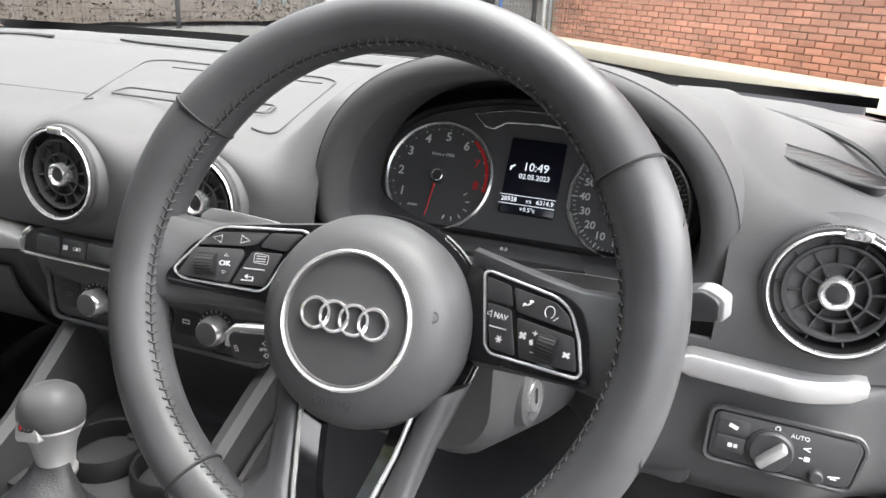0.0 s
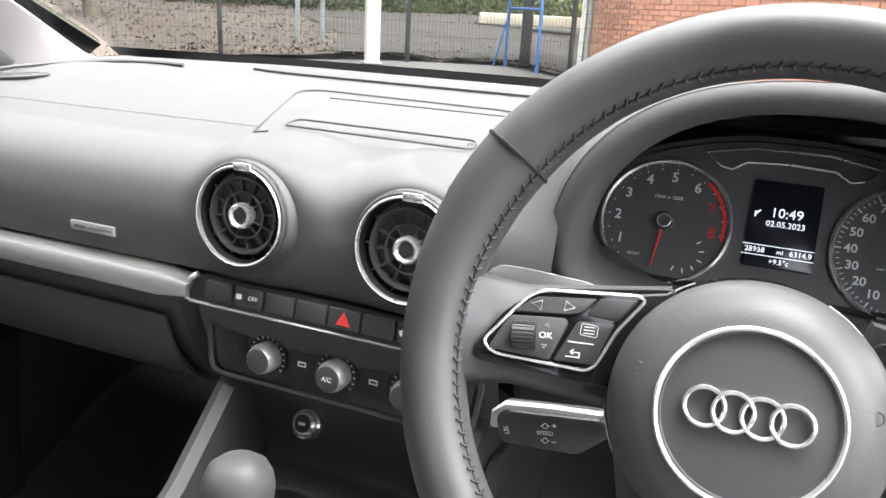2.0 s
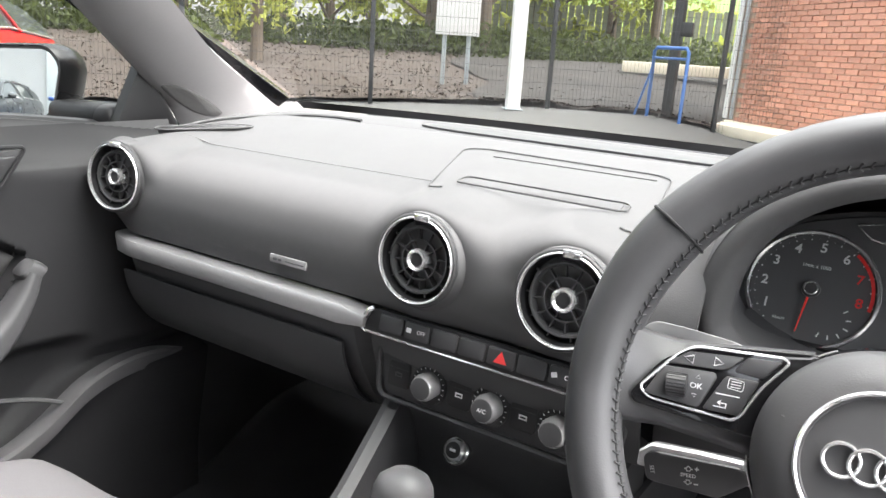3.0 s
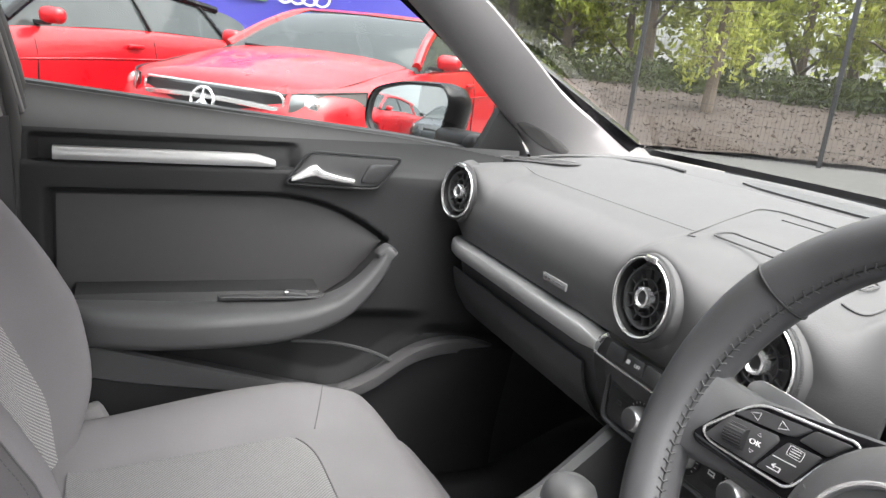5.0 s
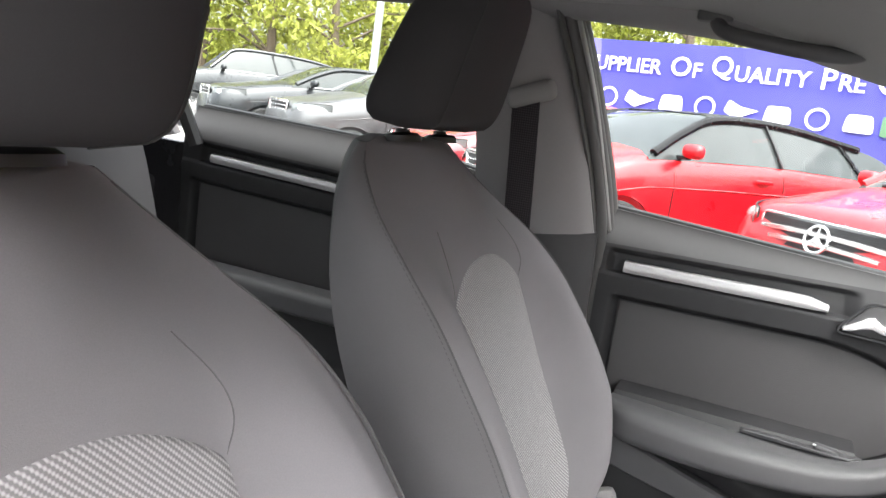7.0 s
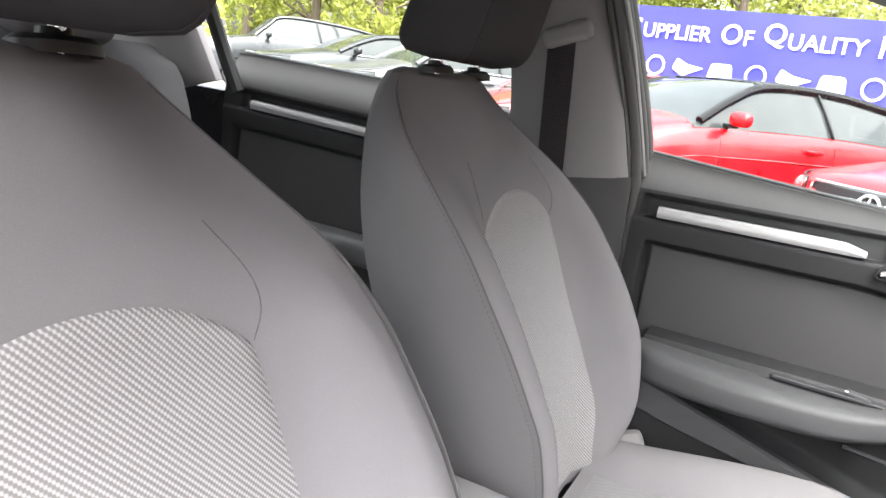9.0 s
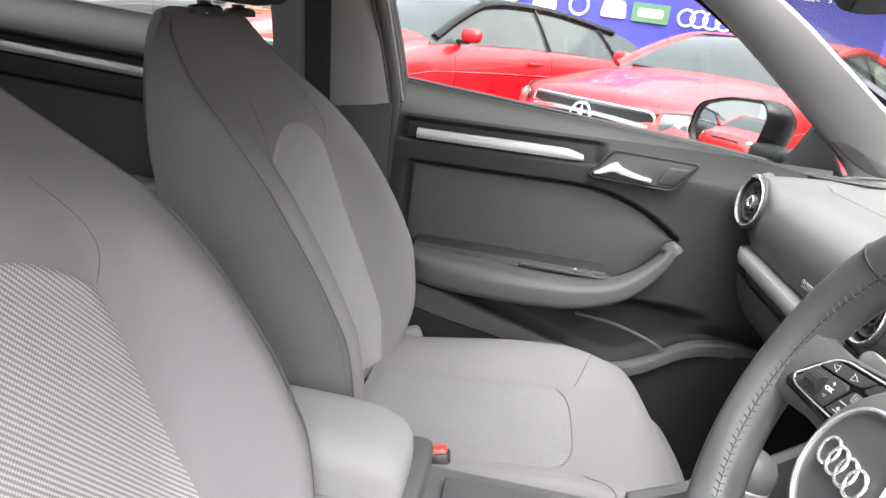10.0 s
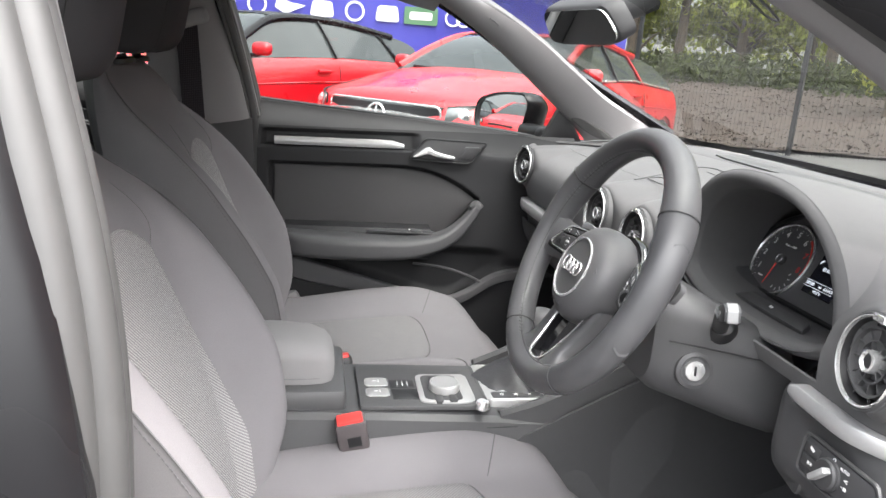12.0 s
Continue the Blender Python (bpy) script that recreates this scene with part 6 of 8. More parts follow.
# control pads: gloss bezel, chrome outline, four keys and the thumb wheel of each side
PADS = {
    -1: (((0.1410, -0.0157), (0.1290, 0.0080), (0.1130, 0.0245), (0.0440, 0.0390), (0.0500, -0.0230), (0.0688, -0.0215), (0.1373, -0.0205)),
         ((0.1365, -0.0102), (0.1187, 0.0177), (0.1111, 0.0232), (0.0631, 0.0306), (0.0592, 0.0284), (0.0713, 0.0087), (0.0782, -0.0104), (0.0826, -0.0148), (0.1296, -0.0152)),
         (((0.1250, 0.0085), (0.1138, 0.0192), (0.0832, 0.0246), (0.0892, 0.0156), (0.0951, 0.0132)), ((0.0820, 0.0249), (0.0625, 0.0280), (0.0710, 0.0145), (0.0872, 0.0145)),
          ((0.1331, -0.0130), (0.1255, 0.0066), (0.0974, 0.0108), (0.0955, 0.0081), (0.1018, -0.0131)), ((0.0998, -0.0127), (0.0911, 0.0106), (0.0725, 0.0128), (0.0798, -0.0111))), (0.1157, -0.0027)),
    1: (((0.0530, 0.0300), (0.0610, 0.0296), (0.1182, 0.0212), (0.1300, 0.0135), (0.1364, -0.0011), (0.1409, -0.0285), (0.0660, -0.0290), (0.0480, -0.0250)),
        ((0.0645, 0.0245), (0.0680, 0.0268), (0.1135, 0.0185), (0.1232, 0.0128), (0.1308, -0.0023), (0.1356, -0.0206), (0.1330, -0.0238), (0.0780, -0.0221), (0.0736, -0.0182)),
        (((0.0672, 0.0231), (0.0840, 0.0200), (0.0878, 0.0078), (0.0703, 0.0094)), ((0.0861, 0.0194), (0.1142, 0.0150), (0.1232, 0.0089), (0.1269, 0.0007), (0.0909, 0.0053)),
         ((0.0707, 0.0076), (0.0869, 0.0061), (0.0944, -0.0200), (0.0773, -0.0188)), ((0.0915, 0.0024), (0.1280, -0.0022), (0.1328, -0.0205), (0.0971, -0.0205))), (0.1128, -0.0109)),
}
HC = pose(-0.0046, -0.0205, 0)
# airbag hub
part("airbag_cover", lathe([(0.060, -0.046), (0.0655, -0.034), (0.0672, -0.020), (0.0657, -0.007), (0.0605, 0.0035), (0.0525, 0.0105), (0.0450, 0.0142), (0.0385, 0.0150), (0.0375, 0.0135)], HC, 72), HUB, sw_, "round airbag cover with fine grain")
part("hub_bezel", lathe([(0.058, -0.056), (0.0705, -0.052), (0.0715, -0.046), (0.0690, -0.040), (0.064, -0.038)], HC, 64), PIANO, sw_, "gloss black ring behind the airbag cover")
for a0, a1 in ((-38, 62), (118, 218)):
    part("bright_line", tube([HC @ V((0.0712 * math.cos(a), 0.0712 * math.sin(a), -0.0432)) for a in np.linspace(radians(a0), radians(a1), 26)], 0.0009, 6), CHROME, sw_, "thin bright line")
part("hub_ring", lathe([(0.0423, 0.0138), (0.0419, 0.0163), (0.0408, 0.0172), (0.0396, 0.0164), (0.0393, 0.0135)], HC, 80), CHROME, sw_, "satin chrome ring")
part("hub_disc", lathe([(0.0396, 0.0140), (0.0300, 0.0150), (0.0, 0.0158)], HC, 56), SMOOTH, sw_)
for k in range(4):
    xr = -0.0189 + 0.0126 * k
    bm = tube([HC @ V((xr + 0.0089 * math.cos(a), 0.0010 + 0.0089 * math.sin(a), 0.0168 + 0.0002 * (k % 2))) for a in np.linspace(0, 2 * math.pi, 40, endpoint=False)], 0.0012, 8, closed=True)
    part("emblem_ring", bm, BRIGHT, sw_, "chrome ring")
lettering("print", "AIRBAG", 0.0080, HC @ pose(0, -0.0485, 0.0127), SMOOTH, sw_, "embossed lettering")
for s in (-1, 1):
    part("horn_mark", tube([HC @ V((s * 0.052 + 0.003 * math.cos(a), 0.012 + 0.003 * math.sin(a), 0.0104)) for a in np.linspace(-1.6, 1.6, 8)], 0.0005, 5), HUB, sw_)
    # side spokes
    sp = part("spoke", loft([[V((s * x, y, z)) for x, y, z in ring] for ring in (
        [(0.050, -0.0320, -0.0585), (0.050, 0.0350, -0.0585), (0.050, 0.0390, -0.0485), (0.050, 0.0360, -0.0395), (0.050, -0.0300, -0.0395), (0.050, -0.0360, -0.0465)],
        [(0.090, -0.0300, -0.0465), (0.090, 0.0260, -0.0465), (0.090, 0.0305, -0.0325), (0.090, 0.0270, -0.0235), (0.090, -0.0280, -0.0235), (0.090, -0.0340, -0.0305)],
        [(0.125, -0.0290, -0.0345), (0.125, 0.0190, -0.0345), (0.125, 0.0240, -0.0205), (0.125, 0.0200, -0.0095), (0.125, -0.0270, -0.0095), (0.125, -0.0330, -0.0205)],
        [(0.146, -0.0320, -0.0210), (0.146, 0.0190, -0.0210), (0.146, 0.0245, -0.0080), (0.146, 0.0200, 0.0040), (0.146, -0.0300, 0.0040), (0.146, -0.0360, -0.0080)],
        [(0.159, -0.0420, -0.0120), (0.159, 0.0340, -0.0120), (0.159, 0.0390, 0.0000), (0.159, 0.0330, 0.0120), (0.159, -0.0400, 0.0120), (0.159, -0.0460, 0.0000)],
        [(0.173, -0.0640, -0.0100), (0.173, 0.0680, -0.0100), (0.173, 0.0720, 0.0000), (0.173, 0.0670, 0.0100), (0.173, -0.0620, 0.0100), (0.173, -0.0680, 0.0000)])]), LEATHER, sw_, angle=70)
    bz, rimline, keys, wheel_at = PADS[s]
    PZ = Matrix(((1, 0, 0, 0), (0, 1, 0, 0), (s * 0.40, 0, 1, -0.0580), (0, 0, 0, 1))) @ pose(-0.0019, -0.0021, 0)
    pad = part("control_bezel", prism(rpoly([(s * x, y) for x, y in bz], 0.005), 0.006, PZ, 0.0015), PIANO, sw_, "gloss black control bezel")
    part("chrome_outline", tube([PZ @ V((s * x, y, 0.0062)) for x, y in rpoly(rimline, 0.005, 5)], 0.0010, 6, closed=True), CHROME, pad, "thin chrome outline")
    for kk in keys:
        part("key", prism(rpoly([(s * x, y) for x, y in kk], 0.002), 0.0076, PZ, 0.0010, base=0.004), BUTTON, pad)
    WM2 = PZ @ pose(s * wheel_at[0], wheel_at[1], 0.0065, 0, 0, -8 * s)
    ro = part("thumb_wheel", lathe([(0.0, -0.0055), (0.0072, -0.0055), (0.0072, 0.0055), (0.0, 0.0055)], WM2 @ pose(0, 0, 0, 0, 90, 0), 20), BLACK, pad)
    bm = bmesh.new()
    for k in range(22):
        a = 2 * math.pi * k / 22
        rbox(0.0105, 0.0009, 0.0009, WM2 @ pose(0, 0.0072 * math.cos(a), 0.0072 * math.sin(a), math.degrees(a), 0, 0), 0, bm=bm)
    part("ribs", bm, BUTTON, ro, smooth=False)
    PR = PZ @ pose(0, 0, 0.0078)
    if s < 0:
        for xx, yy, sg_ in ((-0.1125, 0.0150, 1), (-0.0965, 0.0172, -1)):
            part("arrow", tube([PR @ V((xx + sg_ * dx, yy + dy, 0)) for dx, dy in ((-0.0030, 0), (0.0022, 0.0026), (0.0022, -0.0026))], 0.0003, 4, closed=True), MARK, pad)
        lettering("print", "OK", 0.0048, PR @ pose(-0.1055, -0.0005, 0, 0, 0, 6), MARK, pad)
        for yy, sg_ in ((0.0045, 1), (-0.0055, -1)):
            part("arrow", tube([PR @ V((-0.1055 + dx, yy + sg_ * dy, 0)) for dx, dy in ((-0.0014, 0), (0.0014, 0), (0, 0.0018))], 0.0002, 4, closed=True), MARK, pad)
        part("list_box", tube([PR @ V((-0.0845 + x, 0.0068 + y, 0)) for x, y in rrect(0.0085, 0.0062, 0.001, 3)], 0.0002, 4, closed=True), MARK, pad)
        bars("print", [(-0.0845, 0.0051 + 0.0017 * q, 0.0055, 0.0005, 5) for q in range(3)] + [(-0.0875, -0.0006, 0.0130, 0.0006, 5), (-0.0905, -0.0088, 0.0070, 0.0006, 5), (-0.0872, -0.0075, 0.0006, 0.0030, 0), (-0.0895, -0.0062, 0.0050, 0.0006, 5), (-0.0912, -0.0056, 0.0022, 0.0006, 45), (-0.0912, -0.0068, 0.0022, 0.0006, -35)], PR, MARK, pad)
    else:
        lettering("print", "NAV", 0.0046, PR @ pose(0.0812, 0.0008, 0, 0, 0, -4), MARK, pad, bold=0.0001)
        part("speaker_sign", tube([PR @ V((0.0735 + x, 0.0015 + y, 0)) for x, y in ((-0.0014, -0.0008), (0.0, -0.0008), (0.0012, -0.0022), (0.0012, 0.0022), (0.0, 0.0008), (-0.0014, 0.0008))], 0.0002, 4, closed=True), MARK, pad)
        part("phone_sign", tube(cr([tuple(PR @ V(p)) for p in ((0.0945, 0.0095, 0), (0.0950, 0.0112, 0), (0.0965, 0.0104, 0), (0.0988, 0.0118, 0), (0.0985, 0.0134, 0), (0.1005, 0.0130, 0))], 14), 0.0006, 5), MARK, pad)
        part("voice_sign", tube([PR @ V((0.1115 + 0.0030 * math.cos(a), 0.0090 + 0.0034 * math.sin(a), 0)) for a in np.linspace(-1.2, 4.2, 16)], 0.0003, 5), MARK, pad)
        bars("print", [(0.1152, 0.0052, 0.0022, 0.0005, 40), (0.1162, 0.0062, 0.0022, 0.0005, 40), (0.0805, -0.0060, 0.0120, 0.0006, -3), (0.0825, -0.0125, 0.0046, 0.0007, 0), (0.0825, -0.0125, 0.0046, 0.0007, 60), (0.0825, -0.0125, 0.0046, 0.0007, 120),
                       (0.0975, -0.0072, 0.0050, 0.0016, 40), (0.0975, -0.0072, 0.0050, 0.0016, -40), (0.1255, -0.0125, 0.0046, 0.0014, 35), (0.1255, -0.0125, 0.0046, 0.0014, -35), (0.1050, -0.0045, 0.0030, 0.0006, 0), (0.1050, -0.0045, 0.0006, 0.0030, 0),
                       (0.1035, -0.0100, 0.0022, 0.0030, 20), (0.1050, -0.0155, 0.0030, 0.0006, 0)], PR, MARK, pad)
    # paddle behind the spoke
    part("shift_paddle", prism(rpoly([(s * 0.080, 0.006), (s * 0.088, 0.0315), (s * 0.125, 0.0335), (s * 0.148, 0.0335), (s * 0.156, 0.027), (s * 0.150, 0.006)], 0.008), -0.036, Matrix(), 0.001, base=-0.043), SATIN if s < 0 else SMOOTH, sw_)
    lettering("paddle_sign", "+" if s > 0 else "-", 0.012, pose(s * 0.138, 0.020, -0.0357), MARK, sw_)
    # lower twin spokes with gloss inlay and silver edge
    lo_ = loft([[V((s * x, y, z)) for x, y, z in ring] for ring in (
        [(0.042, -0.056, -0.040), (0.064, -0.046, -0.040), (0.066, -0.047, -0.022), (0.059, -0.052, -0.015), (0.044, -0.060, -0.015), (0.040, -0.061, -0.024)],
        [(0.036, -0.093, -0.032), (0.052, -0.088, -0.032), (0.054, -0.089, -0.016), (0.048, -0.091, -0.009), (0.037, -0.095, -0.009), (0.034, -0.096, -0.018)],
        [(0.028, -0.127, -0.022), (0.046, -0.121, -0.022), (0.049, -0.121, -0.008), (0.043, -0.123, -0.001), (0.030, -0.127, -0.001), (0.026, -0.128, -0.010)],
        [(0.022, -0.148, -0.016), (0.056, -0.140, -0.016), (0.062, -0.138, -0.003), (0.052, -0.142, 0.006), (0.024, -0.149, 0.006), (0.019, -0.149, -0.004)],
        [(0.010, -0.166, -0.012), (0.086, -0.146, -0.012), (0.094, -0.142, 0.0), (0.084, -0.146, 0.011), (0.012, -0.166, 0.011), (0.004, -0.168, 0.0)])])
    low_sp = part("lower_spoke", lo_, LEATHER, sw_, angle=70)
    part("silver_edge", tube([V((s * x, y, z)) for x, y, z in ((0.039, -0.060, -0.018), (0.033, -0.096, -0.011), (0.025, -0.127, -0.003), (0.019, -0.144, 0.003), (0.010, -0.149, 0.005), (0.0, -0.150, 0.005))], 0.0017, 8), CHROME, low_sp, "bright edge line")
    part("inlay", loft([[V((s * x, y, z)) for x, y, z in ring] for ring in (
        [(0.026, -0.062, -0.024), (0.038, -0.060, -0.019), (0.038, -0.060, -0.032), (0.026, -0.062, -0.034)],
        [(0.021, -0.098, -0.018), (0.032, -0.096, -0.012), (0.032, -0.096, -0.026), (0.021, -0.098, -0.028)],
        [(0.014, -0.125, -0.010), (0.0245, -0.127, -0.004), (0.0245, -0.127, -0.018), (0.014, -0.125, -0.020)],
        [(0.006, -0.140, -0.004), (0.018, -0.145, 0.002), (0.018, -0.145, -0.012), (0.006, -0.140, -0.014)])]), PIANO, low_sp, "gloss black inlay")
part("back_cover", lathe([(0.0, -0.064), (0.045, -0.064), (0.058, -0.058), (0.064, -0.046)], HC, 40), BLACK, sw_)

# ================= centre console =================
con = thing("centre_console", "dark grey centre console with silver-trimmed control plate", "centre console")
rings = []
for y, zt, w in ((0.12, 0.552, 0.125), (-0.05, 0.552, 0.122), (-0.22, 0.560, 0.116), (-0.45, 0.566, 0.112), (-0.75, 0.570, 0.108), (-1.0, 0.565, 0.105)):
    rings.append([(0.006 - w - 0.006, y, 0.27), (0.006 - w, y, zt - 0.035), (0.006 - w + 0.004, y, zt - 0.008), (0.006 - w + 0.014, y, zt), (0.006 + w - 0.014, y, zt), (0.006 + w - 0.004, y, zt - 0.008), (0.006 + w, y, zt - 0.035), (0.006 + w + 0.006, y, 0.27)])
part("body", loft(rings), LOWER, con)
for s in (-1, 1):
    # cheeks that climb from the console to the centre panel
    bm = loft([[(-0.008 + s * (0.128 + q), y, zb), (-0.008 + s * (0.128 + q), y, zt), (-0.008 + s * (0.118 + q), y, zt + 0.005), (-0.008 + s * (0.106 + q), y, zt), (-0.008 + s * (0.104 + q), y, zb)]
               for y, zt, zb, q in ((0.10, 0.705, 0.50, 0.022), (0.045, 0.698, 0.40, 0.018), (0.0, 0.668, 0.35, 0.012), (-0.07, 0.622, 0.35, 0.004), (-0.15, 0.582, 0.35, -0.002), (-0.21, 0.560, 0.40, -0.008))])
    part("cheek", bm, LOWER, con)
    part("cheek_flank", loft([[(-0.008 + s * 0.122, 0.50, 0.30), (-0.008 + s * 0.150, 0.50, 0.62), (-0.008 + s * 0.15, 0.05, 0.66), (-0.008 + s * 0.125, -0.22, 0.50), (-0.008 + s * 0.125, -0.22, 0.30)],
                              [(-0.008 + s * 0.132, 0.50, 0.30), (-0.008 + s * 0.160, 0.50, 0.62), (-0.008 + s * 0.156, 0.05, 0.66), (-0.008 + s * 0.130, -0.22, 0.50), (-0.008 + s * 0.131, -0.22, 0.30)]]), LOWER, con)
# flat top plates
TP = Matrix(((1, 0, 0, 0.012), (0, 1, 0, 0), (0, 0, 1, 0.566), (0, 0, 0, 1)))
part("rear_plate", prism(rpoly([(-0.080, -0.448), (0.084, -0.448), (0.088, -0.225), (-0.080, -0.225)], 0.008), 0.008, TP, 0.003), LOWER, con)
part("plate_joint", tube([TP @ V(p) for p in ((-0.10, -0.232, 0.0075), (0.10, -0.232, 0.0075))], 0.0009, 5), BLACK, con)
part("side_joint", tube([(0.112, -0.455, 0.543), (0.116, -0.30, 0.540), (0.120, -0.18, 0.545)], 0.0012, 5), BLACK, con)
# switches and key stowage
for x, y in ((0.036, -0.415), (-0.004, -0.415)):
    kx = part("switch", prism(rrect(0.032, 0.040, 0.008, 4), 0.0115, TP @ pose(x, y, 0.0), 0.003, base=0.006), KEYGREY, con)
    bars("print", [(0, 0.004, 0.008, 0.0014, 0), (0, -0.003, 0.0014, 0.006, 0)], TP @ pose(x, y, 0.0118), MARK, kx)
    part("switch_rim", tube([TP @ pose(x, y, 0.009) @ V((a, b, 0)) for a, b in rrect(0.034, 0.042, 0.009, 4)], 0.0007, 5, closed=True), CHROME, kx)
part("key_tray", prism(rrect(0.040, 0.046, 0.004, 3), 0.0088, TP @ pose(0.042, -0.368, 0), 0.001), BLACK, con)
for q in range(3):
    part("tray_rib", rbox(0.016, 0.0024, 0.004, TP @ pose(0.004, -0.378 + 0.009 * q, 0.010), 0.0006, 1), CHROME, con)
part("tray", prism(rrect(0.036, 0.044, 0.004, 3), 0.0086, TP @ pose(0.002, -0.370, 0), 0.001), BLACK, con)
# rotary controller in its silver plate
rc = thing("rotary_controller", "silver and black rotary control knob on the console", "control knob")
RCM = TP @ pose(0.026, -0.300, 0.008)
part("plate", prism(rpoly([(-0.060, -0.042), (0.050, -0.046), (0.056, 0.020), (0.050, 0.052), (-0.060, 0.052)], 0.016), 0.003, RCM, 0.001), SATIN, rc, "silver plate")
part("plate_inner", prism(rpoly([(-0.052, -0.034), (0.042, -0.036), (0.047, 0.016), (0.042, 0.030), (-0.052, 0.030)], 0.012), 0.0042, RCM, 0.001), BUTTON, rc)
part("knob", lathe([(0.0270, 0.004), (0.0270, 0.014), (0.0262, 0.0168), (0.0240, 0.0182)], RCM @ pose(0.004, 0.002, 0), 48), SATIN, rc, "knurled silver rim")
part("knob_top", lathe([(0.0241, 0.0181), (0.0215, 0.0176), (0.0, 0.0174)], RCM @ pose(0.004, 0.002, 0), 48), KEYGREY, rc)
for a in (20, 160, 200, 340):
    part("key", prism(rrect(0.024, 0.014, 0.004, 3), 0.0062, RCM @ pose(0.004 + 0.040 * math.cos(radians(a)), 0.036 * math.sin(radians(a)), 0), 0.001), BUTTON, rc)
part("volume_knob", lathe([(0.0105, 0.0), (0.0105, 0.012), (0.009, 0.0145), (0.0, 0.0145)], TP @ pose(0.098, -0.244, 0.008), 24), CHROME, con, "small silver knob")
# gear selector
gs = thing("gear_lever", "grey automatic gear lever with leather gaiter", "gear lever")
GF = TP @ pose(-0.010, -0.160, 0.0)
part("frame", prism(rrect(0.150, 0.135, 0.012, 4), 0.008, GF, 0.003, base=-0.01), ALU, gs, "silver surround")
part("gate_strip", prism(rrect(0.022, 0.110, 0.004, 3, 0.058, 0), 0.0095, GF, 0.001), BUTTON, gs)
for q, ch in enumerate("PRND"):
    lettering("print", ch, 0.010, GF @ pose(0.058, 0.038 - 0.025 * q, 0.0098), MARK, gs)
rings = []
for t in np.linspace(0, 1, 12):
    c = V((-0.010 - 0.010 * t, -0.165 + 0.047 * t, 0.572 + 0.060 * t))
    w = 0.050 * (1 - t) ** 1.3 + 0.017
    rings.append([c + V((math.cos(a) * w * (1 + 0.10 * math.sin(5 * a + 9 * t)), math.sin(a) * w * (1 + 0.10 * math.cos(4 * a + 8 * t)), 0.003 * math.sin(6 * a + 12 * t) * (1 - t))) for a in np.linspace(0, 2 * math.pi, 28, endpoint=False)])
part("gaiter", loft(rings), material("gaiter_leather", (0.022, 0.022, 0.024), 0.45, vary=0.15, scale=60, bump=0.4, bscale=500, kind="grain"), gs, "creased dark leather gaiter")
GK = frame_of((-0.0205, -0.116, 0.625), (1, 0.05, 0.1), (0, 0.98, -0.15))
part("collar", lathe([(0.0170, -0.012), (0.0190, -0.008), (0.0192, -0.003), (0.0178, -0.001), (0.0172, 0.001), (0.0180, 0.010), (0.0200, 0.022), (0.0245, 0.033), (0.0285, 0.040), (0.0280, 0.043)], GK, 40), ALU, gs, "satin metal collar")
part("knob", lathe([(0.0268, 0.038), (0.0292, 0.045), (0.0302, 0.054), (0.0288, 0.065), (0.0240, 0.0745), (0.0140, 0.0810), (0.0, 0.0830)], GK, 40), SMOOTH, gs, "smooth grey knob")
GB = GK @ frame_of((-0.002, -0.0262, 0.0465), (1, 0, 0), (0, 0.10, 1))
clasp = part("clasp", prism(rpoly([(-0.0135, -0.013), (-0.0125, 0.006), (-0.006, 0.0095), (0.006, 0.009), (0.0115, 0.001), (0.016, -0.012)], 0.005, 5), 0.0022, GB, 0.0012, base=-0.012), ALU, gs, "silver clasp on the knob's front")
part("badge", prism(rrect(0.0165, 0.0072, 0.0025, 4, -0.0005, 0.0012), 0.0028, GB, 0.0004), BLACK, clasp, "small dark badge")
part("badge_chip", prism(rrect(0.0030, 0.0046, 0.0006, 3, -0.0055, 0.0012), 0.0032, GB, 0.0003), REDMARK, clasp)
bars("badge_marks", [(0.002, 0.0012, 0.0065, 0.0022, 0)], GB @ pose(0, 0, 0.0028), CHROME, clasp)
# cup holder ahead of the lever
ch_ = thing("cup_holder", "pair of black round cup holders in the console", "cup holder")
for x in (-0.052, 0.040):
    part("cup", lathe([(0.0455, -0.012), (0.0455, 0.020), (0.0435, 0.024), (0.0405, 0.023), (0.0395, 0.018), (0.0385, -0.009), (0.0, -0.009)], pose(x, -0.025, 0.562), 40), BLACK, ch_)
    part("grip", rbox(0.010, 0.006, 0.028, pose(x, 0.012, 0.556), 0.002), SMOOTH, ch_)
# armrest
ar = thing("armrest", "padded pale grey cloth centre armrest with stitched seam", "armrest")
rings = []
for y, w, zt, zb in ((-0.490, 0.034, 0.630, 0.598), (-0.495, 0.050, 0.648, 0.586), (-0.508, 0.061, 0.661, 0.578), (-0.535, 0.067, 0.670, 0.575), (-0.58, 0.069, 0.674, 0.577), (-0.64, 0.069, 0.675, 0.582), (-0.74, 0.069, 0.673, 0.588), (-0.84, 0.066, 0.666, 0.592), (-0.865, 0.05, 0.650, 0.60)):
    rings.append([(0.004 + x * w * 2, y, (zt + zb) / 2 + z * (zt - zb)) for x, z in rrect(1, 1, 0.30, 6)])
part("pad", loft(rings), ARMCLOTH, ar)
part("seam", tube(cr([(-0.065, -0.60, 0.612), (-0.060, -0.525, 0.610), (-0.040, -0.498, 0.610), (0.046, -0.498, 0.610), (0.068, -0.525, 0.610), (0.0735, -0.60, 0.612)], 30), 0.0014, 5), PALETHREAD, ar)
part("box", rbox(0.205, 0.42, 0.05, pose(-0.008, -0.68, 0.575), 0.012), LOWER, con)
